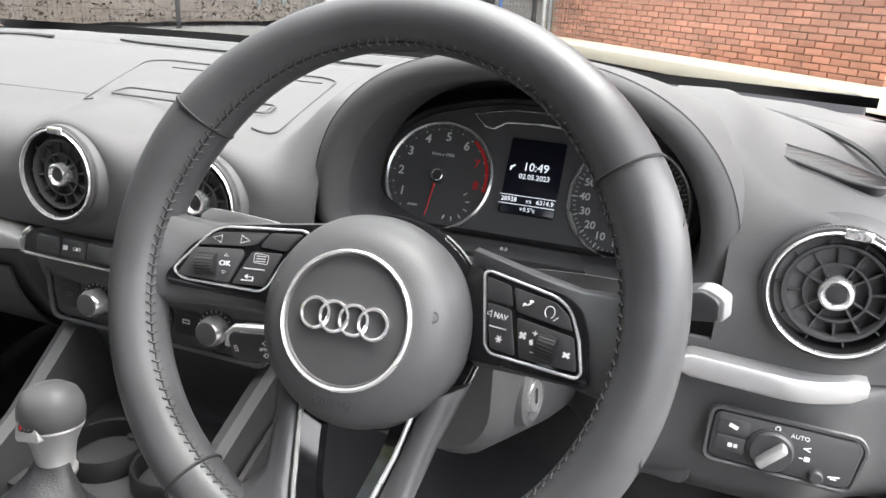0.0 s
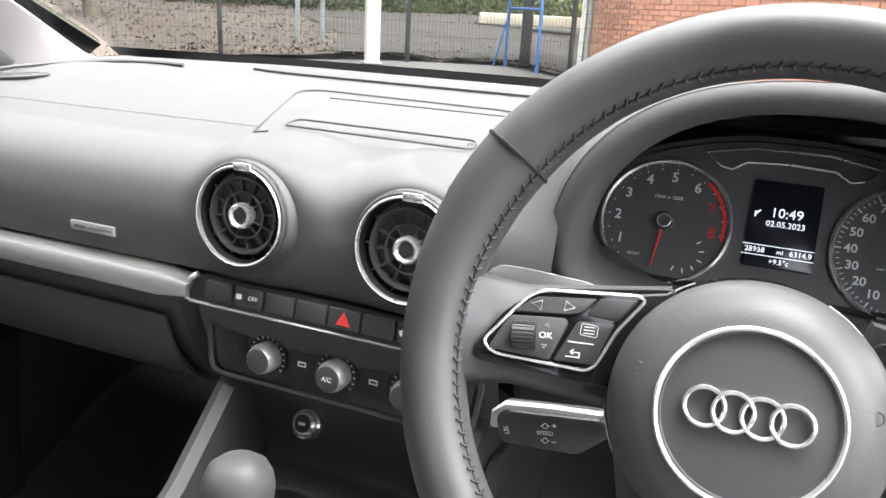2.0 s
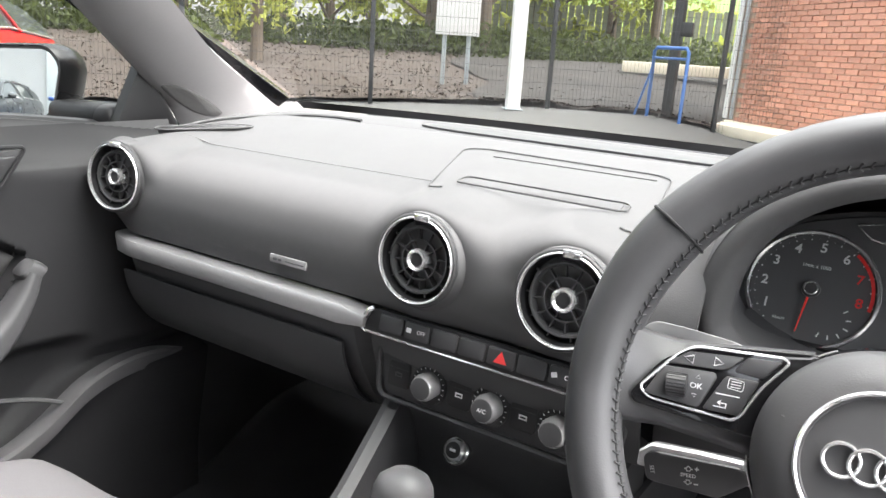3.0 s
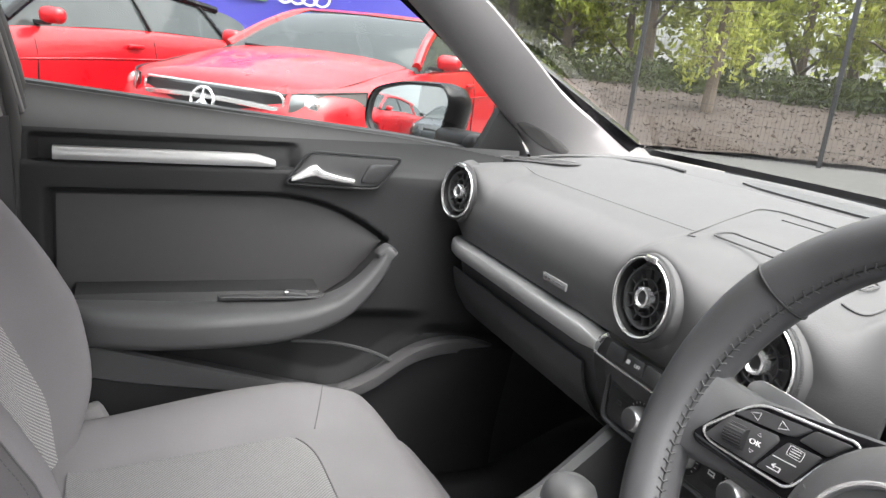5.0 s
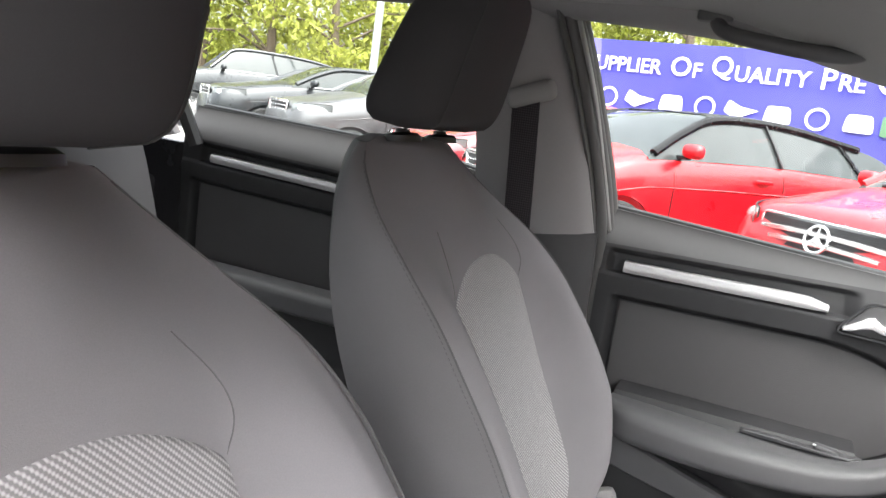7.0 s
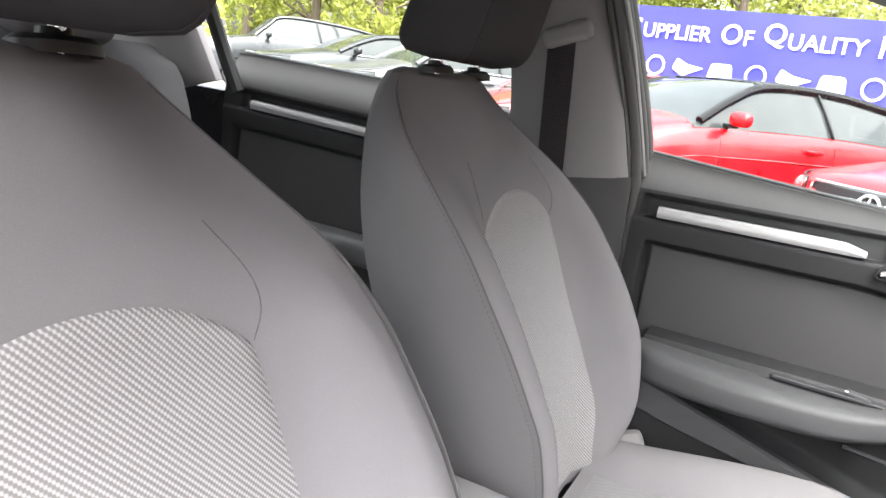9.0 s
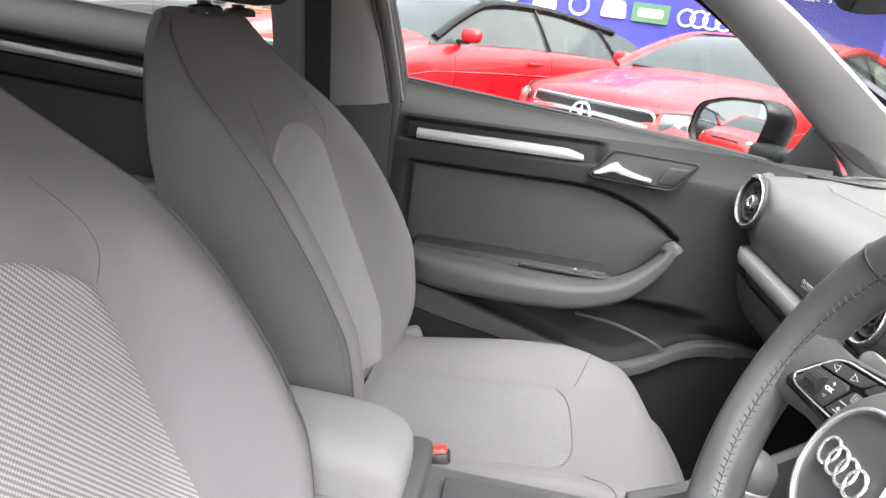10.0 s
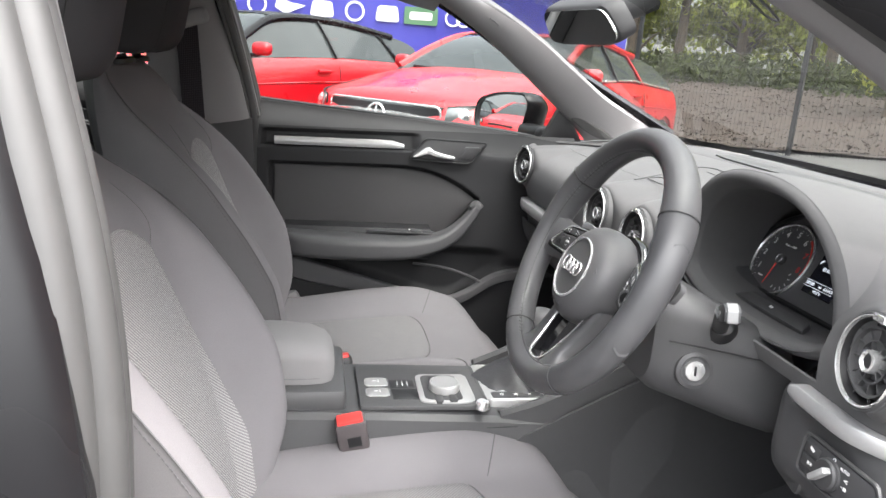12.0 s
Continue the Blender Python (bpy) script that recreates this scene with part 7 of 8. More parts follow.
# belt buckles
for x, y, z, tl in ((0.132, -0.463, 0.551, 14), (-0.140, -0.470, 0.535, -10)):
    BK = pose(x, y, z, 12, tl, 4 if x > 0 else 0)
    bk = thing("belt_buckle", "black seat-belt buckle with red release button beside the console", "buckle", "belt buckles", m=BK)
    part("case", rbox(0.030, 0.050, 0.085, pose(0, 0, -0.02), 0.006), material("buckle_black", (0.07, 0.06, 0.062), 0.5) if x > 0 else BLACK, bk)
    part("button", rbox(0.022, 0.042, 0.012, pose(0, 0, 0.0215), 0.003), REDPLASTIC, bk, "red release button")
    part("label_patch", rbox(0.0012, 0.022, 0.020, pose(0.0152, 0.002, -0.014), 0.0004), BLACK, bk)
    part("stalk", tube([(0, 0, -0.055), (0, -0.005, -0.16)], 0.012, 8), BLACK, bk)

# ================= front seats =================
# local x is measured from the seat's middle; y and z are the car's own
BZ = [0.470, 0.520, 0.600, 0.700, 0.750, 0.800, 0.850, 0.900, 0.950, 1.000, 1.030, 1.060, 1.080]
YC = [-0.632, -0.634, -0.648, -0.676, -0.694, -0.712, -0.730, -0.752, -0.773, -0.798, -0.814, -0.836, -0.857]    # middle of the front
YS = [-0.626, -0.603, -0.582, -0.596, -0.618, -0.647, -0.682, -0.720, -0.771, -0.834, -0.866, -0.893, -0.903]   # front seam of the side panel
HS = [0.201, 0.218, 0.239, 0.248, 0.252, 0.253, 0.252, 0.248, 0.236, 0.204, 0.180, 0.154, 0.133]   # half width at that seam
YR = [-0.691, -0.703, -0.740, -0.794, -0.818, -0.844, -0.866, -0.883, -0.895, -0.906, -0.913, -0.920, -0.923]   # rear edge of the side
HR_ = [0.212, 0.220, 0.227, 0.226, 0.225, 0.222, 0.219, 0.215, 0.207, 0.190, 0.172, 0.145, 0.117]
BACK = cr(np.c_[BZ, YC, YS, HS, YR, HR_], 160)


def bk(z):
    return [float(np.interp(z, BACK[:, 0], BACK[:, j])) for j in range(1, 6)]


def back_front(x, z, lift=0.0):
    """Front of the backrest at x from the middle and height z."""
    yc, ys, hs, yr, hr = bk(z)
    u = abs(x) / hs
    low = float(sstep(1.00, 0.84, z))
    y = yc + (ys - yc) * float(sstep(0.56 - 0.50 * float(sstep(0.86, 1.0, z)), 0.94 + 0.06 * float(sstep(0.86, 1.0, z)), u)) + 0.018 * low * math.exp(-((u - 0.815) / 0.11) ** 2) - 0.010 * float(sstep(0.965, 1.0, u)) * low
    y -= 0.007 * float(sstep(0.60, 0.50, u)) * low * float(sstep(0.965, 0.93, z))
    return V((x, y + lift, z + 0.5 * lift))


def make_seat(m, label):
    st = thing("car_seat", label, "car seat", "front seats", m=m)
    us = np.concatenate([np.linspace(-1, -0.86, 8), np.linspace(-0.84, 0.84, 44), np.linspace(0.86, 1, 8)])
    zs = np.concatenate([np.linspace(0.48, 1.0, 44), np.linspace(1.01, 1.08, 8)])
    part("backrest", surface(lambda u, z: back_front(u * bk(z)[2], z), us, zs), CLOTH, st, "grey cloth backrest with deep bolsters", angle=60)
    # side panels, rear cover and crown
    def side(v, z):
        yc, ys, hs, yr, hr = bk(z)
        s = -1 if v < 0 else 1
        q = abs(v)
        x = hs + (hr - hs) * q + 0.012 * math.sin(q * math.pi)
        return (s * x, ys + (yr - ys) * q, z)
    for s in (-1, 1):
        part("side_panel", surface(lambda v, z: side(s * v, z), np.linspace(0.0001, 1, 12), zs), SIDECLOTH, st, "darker grey side panel")
    part("back_shell", surface(lambda u, z: (u * bk(z)[4], bk(z)[3] - 0.035 * (1 - abs(u) ** 5), z), np.linspace(-1, 1, 22), zs), DARK, st, "black rear shell")
    ring = [back_front(u * bk(1.08)[2], 1.08) for u in us] + [V((u * bk(1.08)[4], bk(1.08)[3] - 0.035 * (1 - abs(u) ** 5), 1.08)) for u in np.linspace(1, -1, 22)]
    mid = V((0, -0.905, 1.088))
    part("crown", loft([ring, [p.lerp(mid, 0.22) + V((0, 0, 0.0065)) for p in ring], [p.lerp(mid, 0.6) + V((0, 0, 0.0055)) for p in ring], [p.lerp(mid, 0.97) + V((0, 0, 0.001)) for p in ring]]), CLOTH, st, angle=70)
    # ribbed insert with an arched top
    def ins(q, t):
        arch = 0.945 - 0.050 * abs(q) ** 2.4
        z = 0.50 + (arch - 0.50) * t
        h = 0.148 - 0.0240 * (z - 0.75) / 0.2 - 0.020 * float(sstep(0.62, 0.5, z))
        return back_front(q * h, z, 0.0035 - 0.005 * abs(q) ** 24 - 0.005 * float(sstep(0.985, 1.0, t)))
    part("insert", surface(ins, np.linspace(-1, 1, 34), np.concatenate([np.linspace(0, 0.88, 30), np.linspace(0.89, 1, 12)])), INSERT, st, "pale ribbed cloth centre panel")
    edge = [ins(-1, t) for t in np.linspace(0, 0.985, 40)] + [ins(q, 0.997) for q in np.linspace(-0.97, 0.97, 24)] + [ins(1, t) for t in np.linspace(0.985, 0, 40)]
    part("insert_seam", tube([p + V((0, -0.0004, 0)) for p in edge], 0.0010, 5), SEAM, st)
    for s in (-1, 1):
        part("bolster_seam", tube([V(side(s * 0.002, z)) for z in np.linspace(0.50, 1.07, 50)], 0.0012, 5), SEAM, st)
        bm = bmesh.new()
        for k in range(110):
            z = 0.50 + 0.56 * k / 110
            a, b = V(side(s * 0.045, z)), V(side(s * 0.045, z + 0.0028))
            tube([a + V((s * 0.0006, 0.0006, 0)), b + V((s * 0.0003, 0.0003, 0))], 0.0005, 4, bm=bm)
        part("stitching", bm, SEAM, st, smooth=False)
        # seam from the insert's shoulder up towards the headrest
        part("shoulder_seam", tube([back_front(s * (0.128 + 0.012 * math.sin(3.6 * q) - 0.010 * q), 0.897 + 0.085 * q, 0.0) for q in np.linspace(0, 1, 18)], 0.0006, 5), SEAM, st)
    # headrest on two posts
    for s in (-1, 1):
        part("post", tube([(s * 0.062, -0.890, 1.084), (s * 0.062, -0.882, 1.16)], 0.006, 10), BRIGHT, st, "bright steel post")
        part("post_collar", lathe([(0.033, -0.006), (0.032, 0.002), (0.026, 0.006), (0.013, 0.007), (0.012, 0.012), (0.0, 0.012)], pose(s * 0.062, -0.890, 1.090, 8, 0, 0) @ Matrix.Diagonal((1, 0.72, 1, 1)), 28), BLACK, st)
    rings = []
    for t in np.linspace(0, 1, 24):
        hz = 0.190 * t
        e = math.sqrt(max(0.0, 1 - (2 * t - 1) ** 6))
        w = (0.136 - 0.026 * t * t) * (0.62 + 0.38 * e)
        th = (0.070 - 0.018 * t) * (0.35 + 0.65 * e)
        cyy, czz = -0.884 + 0.30 * hz, 1.108 + hz + 0.010 * t
        ring = []
        for a in np.linspace(0, 2 * math.pi, 40, endpoint=False):
            c, q = math.cos(a), math.sin(a)
            x = w * math.copysign(abs(c) ** 0.62, c)
            y = th * math.copysign(abs(q) ** 0.75, q) - 0.022 * (x / 0.13) ** 2 + 0.014
            ring.append((x, cyy + y, czz - 0.010 * (x / 0.13) ** 2 * (1 - t)))
        rings.append(ring)
    hr = part("headrest", loft(rings), material("headrest_cloth", (0.035, 0.034, 0.036), 0.9, vary=0.08, scale=700, bump=0.3, bscale=1400, spec=0.2), st, "dark charcoal padded headrest", angle=60)
    for s in (-1, 1):
        part("headrest_seam", tube([V(r[6 if s > 0 else 14]) for r in rings], 0.0013, 5), THREAD, hr)
    # cushion
    def cush(u, t, lift=0.0):
        y = -0.625 + 0.560 * t
        a = abs(u)
        hw = 0.255 + 0.022 * math.sin(t * 2.6) - 0.045 * float(sstep(0.86, 1.0, t)) ** 2
        top = 0.500 + 0.026 * float(sstep(0.0, 0.7, t)) - 0.070 * float(sstep(0.80, 1.0, t)) ** 2
        z = top + (0.030 + 0.012 * math.sin(t * math.pi)) * float(sstep(0.48, 0.82, a)) * (1 - 0.75 * float(sstep(0.60, 0.98, t))) - 0.12 * max(0.0, (a - 0.82) / 0.18) ** 2.2 - 0.004 * (1 - a * a)
        return V((u * hw, y - 0.045 * a ** 3 * float(sstep(0.6, 1.0, t)), z + lift))
    part("cushion", surface(cush, np.concatenate([np.linspace(-1, -0.84, 8), np.linspace(-0.82, 0.82, 40), np.linspace(0.84, 1, 8)]), np.linspace(0, 1, 40)), CLOTH, st, "grey cloth seat cushion")
    # cushion skirt
    rim = [cush(-1, t) for t in np.linspace(0, 1, 24)] + [cush(u, 1) for u in np.linspace(-0.95, 0.95, 20)] + [cush(1, t) for t in np.linspace(1, 0, 24)]
    part("skirt", loft([rim, [V((p.x * 1.015, p.y + 0.008, p.z - 0.03)) for p in rim], [V((p.x * 0.99, p.y - 0.006, 0.06)) for p in rim], [V((p.x * 0.93, p.y - 0.04, 0.04)) for p in rim]], False, False), SIDECLOTH, st)
    def cins(q, t):
        end = 0.645 - 0.055 * abs(q) ** 4
        t = 0.04 + (end - 0.04) * t
        h = 0.138
        return cush(q * h / (0.255 + 0.022 * math.sin(t * 2.6)), t, 0.003 - 0.005 * abs(q) ** 24 - 0.005 * float(sstep(end - 0.012, end, t)))
    # the cushion's shade is in this panel's darker cloth colour
    part("cushion_insert", surface(cins, np.linspace(-1, 1, 28), np.linspace(0, 1, 30)), INSERTSHADED, st, "pale ribbed cloth centre panel")
    edge = [cins(-1, t) for t in np.linspace(0, 0.985, 30)] + [cins(q, 0.99) for q in np.linspace(-0.98, 0.98, 26)] + [cins(1, t) for t in np.linspace(0.985, 0, 30)]
    part("insert_seam", tube(edge, 0.0012, 5), SEAM, st)
    for s in (-1, 1):
        part("corner_seam", tube([cush(s * (0.52 + 0.42 * q), 0.66 + 0.09 * q, 0.0006) for q in np.linspace(0, 1, 12)], 0.0009, 5), SEAM, st)
        part("recliner_cover", rbox(0.026, 0.13, 0.09, pose(s * 0.262, -0.605, 0.475, 25, 0, 0), 0.012), PILLARTRIM, st)
        part("rail", rbox(0.04, 0.50, 0.05, pose(s * 0.19, -0.35, 0.30), 0.006), BLACK, st)
    part("base", rbox(0.42, 0.46, 0.16, pose(0, -0.37, 0.38), 0.03), BLACK, st)
    return st


seat = make_seat(pose(-0.348, 0, 0), "grey cloth passenger seat with ribbed centre panel")
dseat = copy_thing(seat, pose(0.350, 0.008, -0.024) @ Matrix.Diagonal((1.06, 1, 1, 1)))
for ch in dseat.children:
    if ch.name.startswith("headrest"):
        ch.location.y += 0.030
tagged(dseat, "grey cloth driver's seat with ribbed centre panel")

# rear bench
rb_ = thing("rear_bench", "dark grey rear seat bench", "rear seat")
part("backrest", loft([[(x, y - 0.03 * (x / 0.6) ** 2, z) for x in np.linspace(-0.62, 0.62, 30)] for y, z in cr([(-1.52, 0.55), (-1.58, 0.75), (-1.66, 0.98), (-1.72, 1.03), (-1.80, 1.02), (-1.80, 0.6)], 18)], False, False), SIDECLOTH, rb_)
part("cushion", loft([[(x, y, z + 0.02 * math.cos(x * 5)) for x in np.linspace(-0.62, 0.62, 30)] for y, z in cr([(-1.55, 0.56), (-1.35, 0.57), (-1.12, 0.58), (-1.06, 0.55), (-1.05, 0.42), (-1.06, 0.3)], 16)], False, False), SIDECLOTH, rb_)
for x in (-0.36, 0.36):
    part("headrest", rbox(0.24, 0.10, 0.13, pose(x, -1.77, 1.10, 8, 0, 0), 0.045, 4), CLOTH, rb_)

# ================= passenger doors =================
def door_panel(y, z, f):
    """Inner face of a door: f holds its heights; returns x (towards the cabin is larger)."""
    sill, strip, arm, y0, y1 = f["sill"](y), f["strip"](y), f["arm"], f["y0"], f["y1"]
    x = -0.700
    x += -0.038 * float(sstep(sill - 0.085, sill, z)) ** 1.5                       # rounded shoulder
    x += 0.012 * float(sstep(strip - 0.012, strip - 0.022, z)) * float(sstep(strip - 0.10, strip - 0.03, z)) * 0.3
    # long recess above and round the silver strip
    ry = float(sstep(f["s0"] - 0.035, f["s0"] - 0.018, y)) * float(sstep(f["s1"] + 0.05, f["s1"] + 0.02, y))
    x -= 0.016 * ry * float(sstep(strip - 0.016, strip - 0.012, z)) * float(sstep(strip + 0.030, strip + 0.018, z))
    # upholstered middle field set back
    top = strip - 0.052
    q = float(sstep(0.0, 0.012, top - f["curve"](y) - z)) * float(sstep(y0 + 0.028, y0 + 0.04, y)) * float(sstep(f["fr"](z) + 0.012, f["fr"](z), y))
    x -= 0.020 * q * float(sstep(f["low"](y) - 0.012, f["low"](y), z))
    # swell towards the dashboard
    x += f["front"] * float(sstep(-0.12, 0.16, y)) * float(sstep(0.35, 0.62, z)) * float(sstep(1.05, 0.90, z))
    # pocket
    pk = f["pocket"](y)
    x += 0.040 * float(sstep(pk + 0.004, pk - 0.010, z)) * float(sstep(y0, y0 + 0.03, y))
    x -= 0.050 * float(sstep(pk + 0.03, pk + 0.004, z)) * float(sstep(pk - 0.012, pk, z)) * 0.2
    x -= 0.030 * float(sstep(arm - 0.045, arm - 0.075, z)) * float(sstep(pk, pk + 0.03, z)) * float(sstep(0.02, -0.08, y))
    return x


def make_door(name, label, f, parts=True):
    d = thing(name, label, "car door", "passenger-side doors")
    ys, zs = np.linspace(f["y0"], f["y1"], 190), np.linspace(0.0, 1.0, 240)
    def fn(y, v):
        st_ = f["strip"](y)
        z = float(np.interp(v, (0.0, 0.35, 0.50, 0.80, 1.0), (0.30, 0.66, st_ - 0.095, st_ + 0.035, f["sill"](y))))
        return (door_panel(y, z, f), y, z)
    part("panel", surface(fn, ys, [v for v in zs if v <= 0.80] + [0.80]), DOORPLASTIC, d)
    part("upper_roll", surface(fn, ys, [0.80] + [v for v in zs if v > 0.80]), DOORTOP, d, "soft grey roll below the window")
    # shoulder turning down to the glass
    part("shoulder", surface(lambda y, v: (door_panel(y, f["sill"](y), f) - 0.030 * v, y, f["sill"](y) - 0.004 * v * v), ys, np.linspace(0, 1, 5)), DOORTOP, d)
    part("outer_seal", tube([(-0.764, y, f["sill"](y) - 0.004) for y in np.linspace(f["y0"], f["y1"], 20)], 0.010, 8), BLACK, d)
    # silver strip
    rings = []
    for t in np.linspace(0, 1, 12):
        y = f["s0"] + (f["s1"] - f["s0"]) * t
        h = 0.0105 * (1 if t < 0.9 else 1 - 0.5 * (t - 0.9) / 0.1)
        rings.append([(-0.705 + a, y, f["strip"](y) - 0.002 + b * h - (0.004 * (t - 0.9) / 0.1 if t > 0.9 else 0)) for a, b in ((-0.008, 1), (0.004, 0.9), (0.008, 0.5), (0.009, -0.3), (0.006, -0.9), (-0.008, -1))])
    part("silver_strip", loft(rings), ALU, d, "brushed aluminium strip")
    # upholstered field, as a face of its own a little proud of the recess
    def field(y, v):
        z0, z1 = f["low"](y) + 0.004, f["strip"](y) - 0.066 - f["curve"](y)
        z = z0 + max(0.0, z1 - z0) * v
        yy = min(y, f["fr"](z) - 0.006)
        return (-0.7145 + 0.004 * math.sin(v * math.pi), yy, z)
    part("upholstered_field", surface(field, np.linspace(f["y0"] + 0.045, f["f1"], 60), np.linspace(0, 1, 24)), f["cloth"], d, "dark grey upholstered centre panel")
    return d


FD = dict(sill=lambda y: 1.003 - 0.058 * (y + 0.68) / 0.83 - 0.01 * float(sstep(-0.1, 0.2, y)), strip=lambda y: 0.9085 + 0.004 * (y + 0.63) / 0.33, arm=0.69, y0=-0.672, y1=0.165, s0=-0.630, s1=-0.300, front=0.035,
          curve=lambda y: 0.075 * max(0.0, (y + 0.32) / 0.22) ** 2.2, fr=lambda z: -0.085 - 0.10 * float(sstep(0.77, 0.86, z)), f1=-0.08,
          low=lambda y: float(np.interp(y, (-0.6, -0.33, -0.26, -0.20, -0.155, -0.12, -0.08), (0.655, 0.645, 0.65, 0.668, 0.698, 0.737, 0.79))), pocket=lambda y: 0.600 - 0.275 * (y + 0.594) if y < -0.20 else 0.4917 + 0.10 * float(sstep(-0.17, 0.02, y)) - 0.002, cloth=material("door_leatherette", (0.036, 0.035, 0.036), 0.6, vary=0.05, scale=80, bump=0.3, bscale=700, kind="grain"))
fd = make_door("front_door", "dark grey passenger door trim with armrest and silver strip", FD)
# armrest: a pull that sweeps up at its front end
arm = cr([(-0.640, -0.605, 0.664, 0.038, 0.030), (-0.628, -0.56, 0.660, 0.042, 0.046), (-0.622, -0.45, 0.656, 0.042, 0.052), (-0.622, -0.33, 0.655, 0.040, 0.044), (-0.628, -0.26, 0.659, 0.036, 0.038), (-0.635, -0.20, 0.673, 0.031, 0.032), (-0.643, -0.155, 0.700, 0.026, 0.026), (-0.652, -0.12, 0.737, 0.020, 0.022), (-0.658, -0.104, 0.762, 0.018, 0.019)], 44)
rings = []
for i in range(44):
    x, y, z, h, w = arm[i]
    dd = V(arm[min(i + 1, 43)][:3] - arm[max(i - 1, 0)][:3]).normalized()
    up = V((-dd.x * dd.z, -dd.y * dd.z, 1 - dd.z ** 2)).normalized()
    sd = V((1, 0, 0))
    rings.append([V((x, y, z)) + up * (h * 0.72 * b) + sd * (w * a) for a, b in rrect(2, 2, 0.62, 6)])
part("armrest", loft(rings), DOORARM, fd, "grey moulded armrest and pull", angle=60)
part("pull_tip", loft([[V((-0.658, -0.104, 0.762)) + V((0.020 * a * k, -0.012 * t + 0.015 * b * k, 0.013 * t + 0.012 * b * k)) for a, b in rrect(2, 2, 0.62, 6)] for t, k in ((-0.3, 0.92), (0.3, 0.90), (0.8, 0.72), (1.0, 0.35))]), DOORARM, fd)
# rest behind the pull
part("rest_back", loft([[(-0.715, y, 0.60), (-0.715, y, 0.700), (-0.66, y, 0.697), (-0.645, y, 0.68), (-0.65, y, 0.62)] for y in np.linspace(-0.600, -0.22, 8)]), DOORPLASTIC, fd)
# window switch
wsw = part("window_switch", prism(rpoly([(-0.19, -0.006), (-0.19, 0.010), (-0.03, 0.014), (-0.005, 0.0), (-0.02, -0.012), (-0.10, -0.012)], 0.006), 0.005, Matrix(((0, 1, 0, -0.652), (1, 0, 0, -0.20), (0, 0, 1, 0.688), (0, 0, 0, 1))) @ pose(0, 0, 0), 0.0015), DARK, fd)
part("switch_key", rbox(0.018, 0.036, 0.008, pose(-0.650, -0.262, 0.695, -6, 0, 0), 0.003), BUTTON, wsw)
part("switch_mark", rbox(0.004, 0.005, 0.001, pose(-0.643, -0.280, 0.700), 0), MARK, wsw)
part("switch_line", tube([(-0.640, -0.385, 0.694), (-0.636, -0.24, 0.692), (-0.645, -0.205, 0.688)], 0.0011, 6), SMOOTH, wsw)
# door handle in its recess
HM = frame_of((-0.694, -0.185, 0.902), (0, 1, 0.02), (0, 0, 1))
hb = part("handle_recess", prism(rpoly([(-0.098, -0.020), (-0.060, 0.028), (0.100, 0.022), (0.060, -0.026), (0.03, -0.026)], 0.010), 0.010, HM, 0.003, base=-0.01), DARK, fd, "black handle recess")
part("recess_rim", tube([HM @ V((x, y, 0.009)) for x, y in rpoly([(-0.102, -0.023), (-0.062, 0.032), (0.104, 0.025), (0.062, -0.030), (0.03, -0.030)], 0.012)], 0.0028, 6, closed=True), DOORPLASTIC, hb)
part("handle", loft([[HM @ V((x, y + b * h, 0.012 + a * 0.008 + lift)) for a, b in rrect(2, 2, 0.6, 4)] for x, y, h, lift in ((-0.092, -0.015, 0.003, 0), (-0.078, -0.009, 0.006, 0.003), (-0.062, 0.000, 0.009, 0.005), (-0.052, 0.002, 0.010, 0.006), (-0.040, -0.005, 0.0075, 0.004), (-0.01, -0.012, 0.0055, 0.002), (0.016, -0.016, 0.0045, 0.0))]), CHROME, hb, "satin chrome release lever")
part("lock_key", prism(rpoly([(0.028, -0.018), (0.044, 0.014), (0.088, 0.014), (0.060, -0.018)], 0.007), 0.014, HM, 0.002), BUTTON, hb)
bars("print", [(0.062, 0.003, 0.016, 0.0012, 0)], HM @ pose(0, 0, 0.0141), SMOOTH, hb)
# pocket liner edge
line = cr([(-0.650, -0.67, 0.645), (-0.650, -0.594, 0.622), (-0.650, -0.40, 0.566), (-0.650, -0.24, 0.520), (-0.650, -0.175, 0.507), (-0.646, -0.11, 0.532), (-0.640, -0.04, 0.580), (-0.638, 0.03, 0.598), (-0.638, 0.10, 0.592), (-0.640, 0.17, 0.57)], 44)
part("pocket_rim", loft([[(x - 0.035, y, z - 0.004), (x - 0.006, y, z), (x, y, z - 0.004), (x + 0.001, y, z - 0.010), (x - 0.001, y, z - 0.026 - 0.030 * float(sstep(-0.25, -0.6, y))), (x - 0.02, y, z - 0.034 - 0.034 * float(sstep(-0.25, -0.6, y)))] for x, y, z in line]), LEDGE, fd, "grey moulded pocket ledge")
part("pocket_lip", tube(cr([(-0.672, -0.26, 0.60), (-0.668, -0.18, 0.592), (-0.664, -0.11, 0.572), (-0.658, -0.055, 0.545)], 14), 0.0035, 6), SMOOTH, fd)
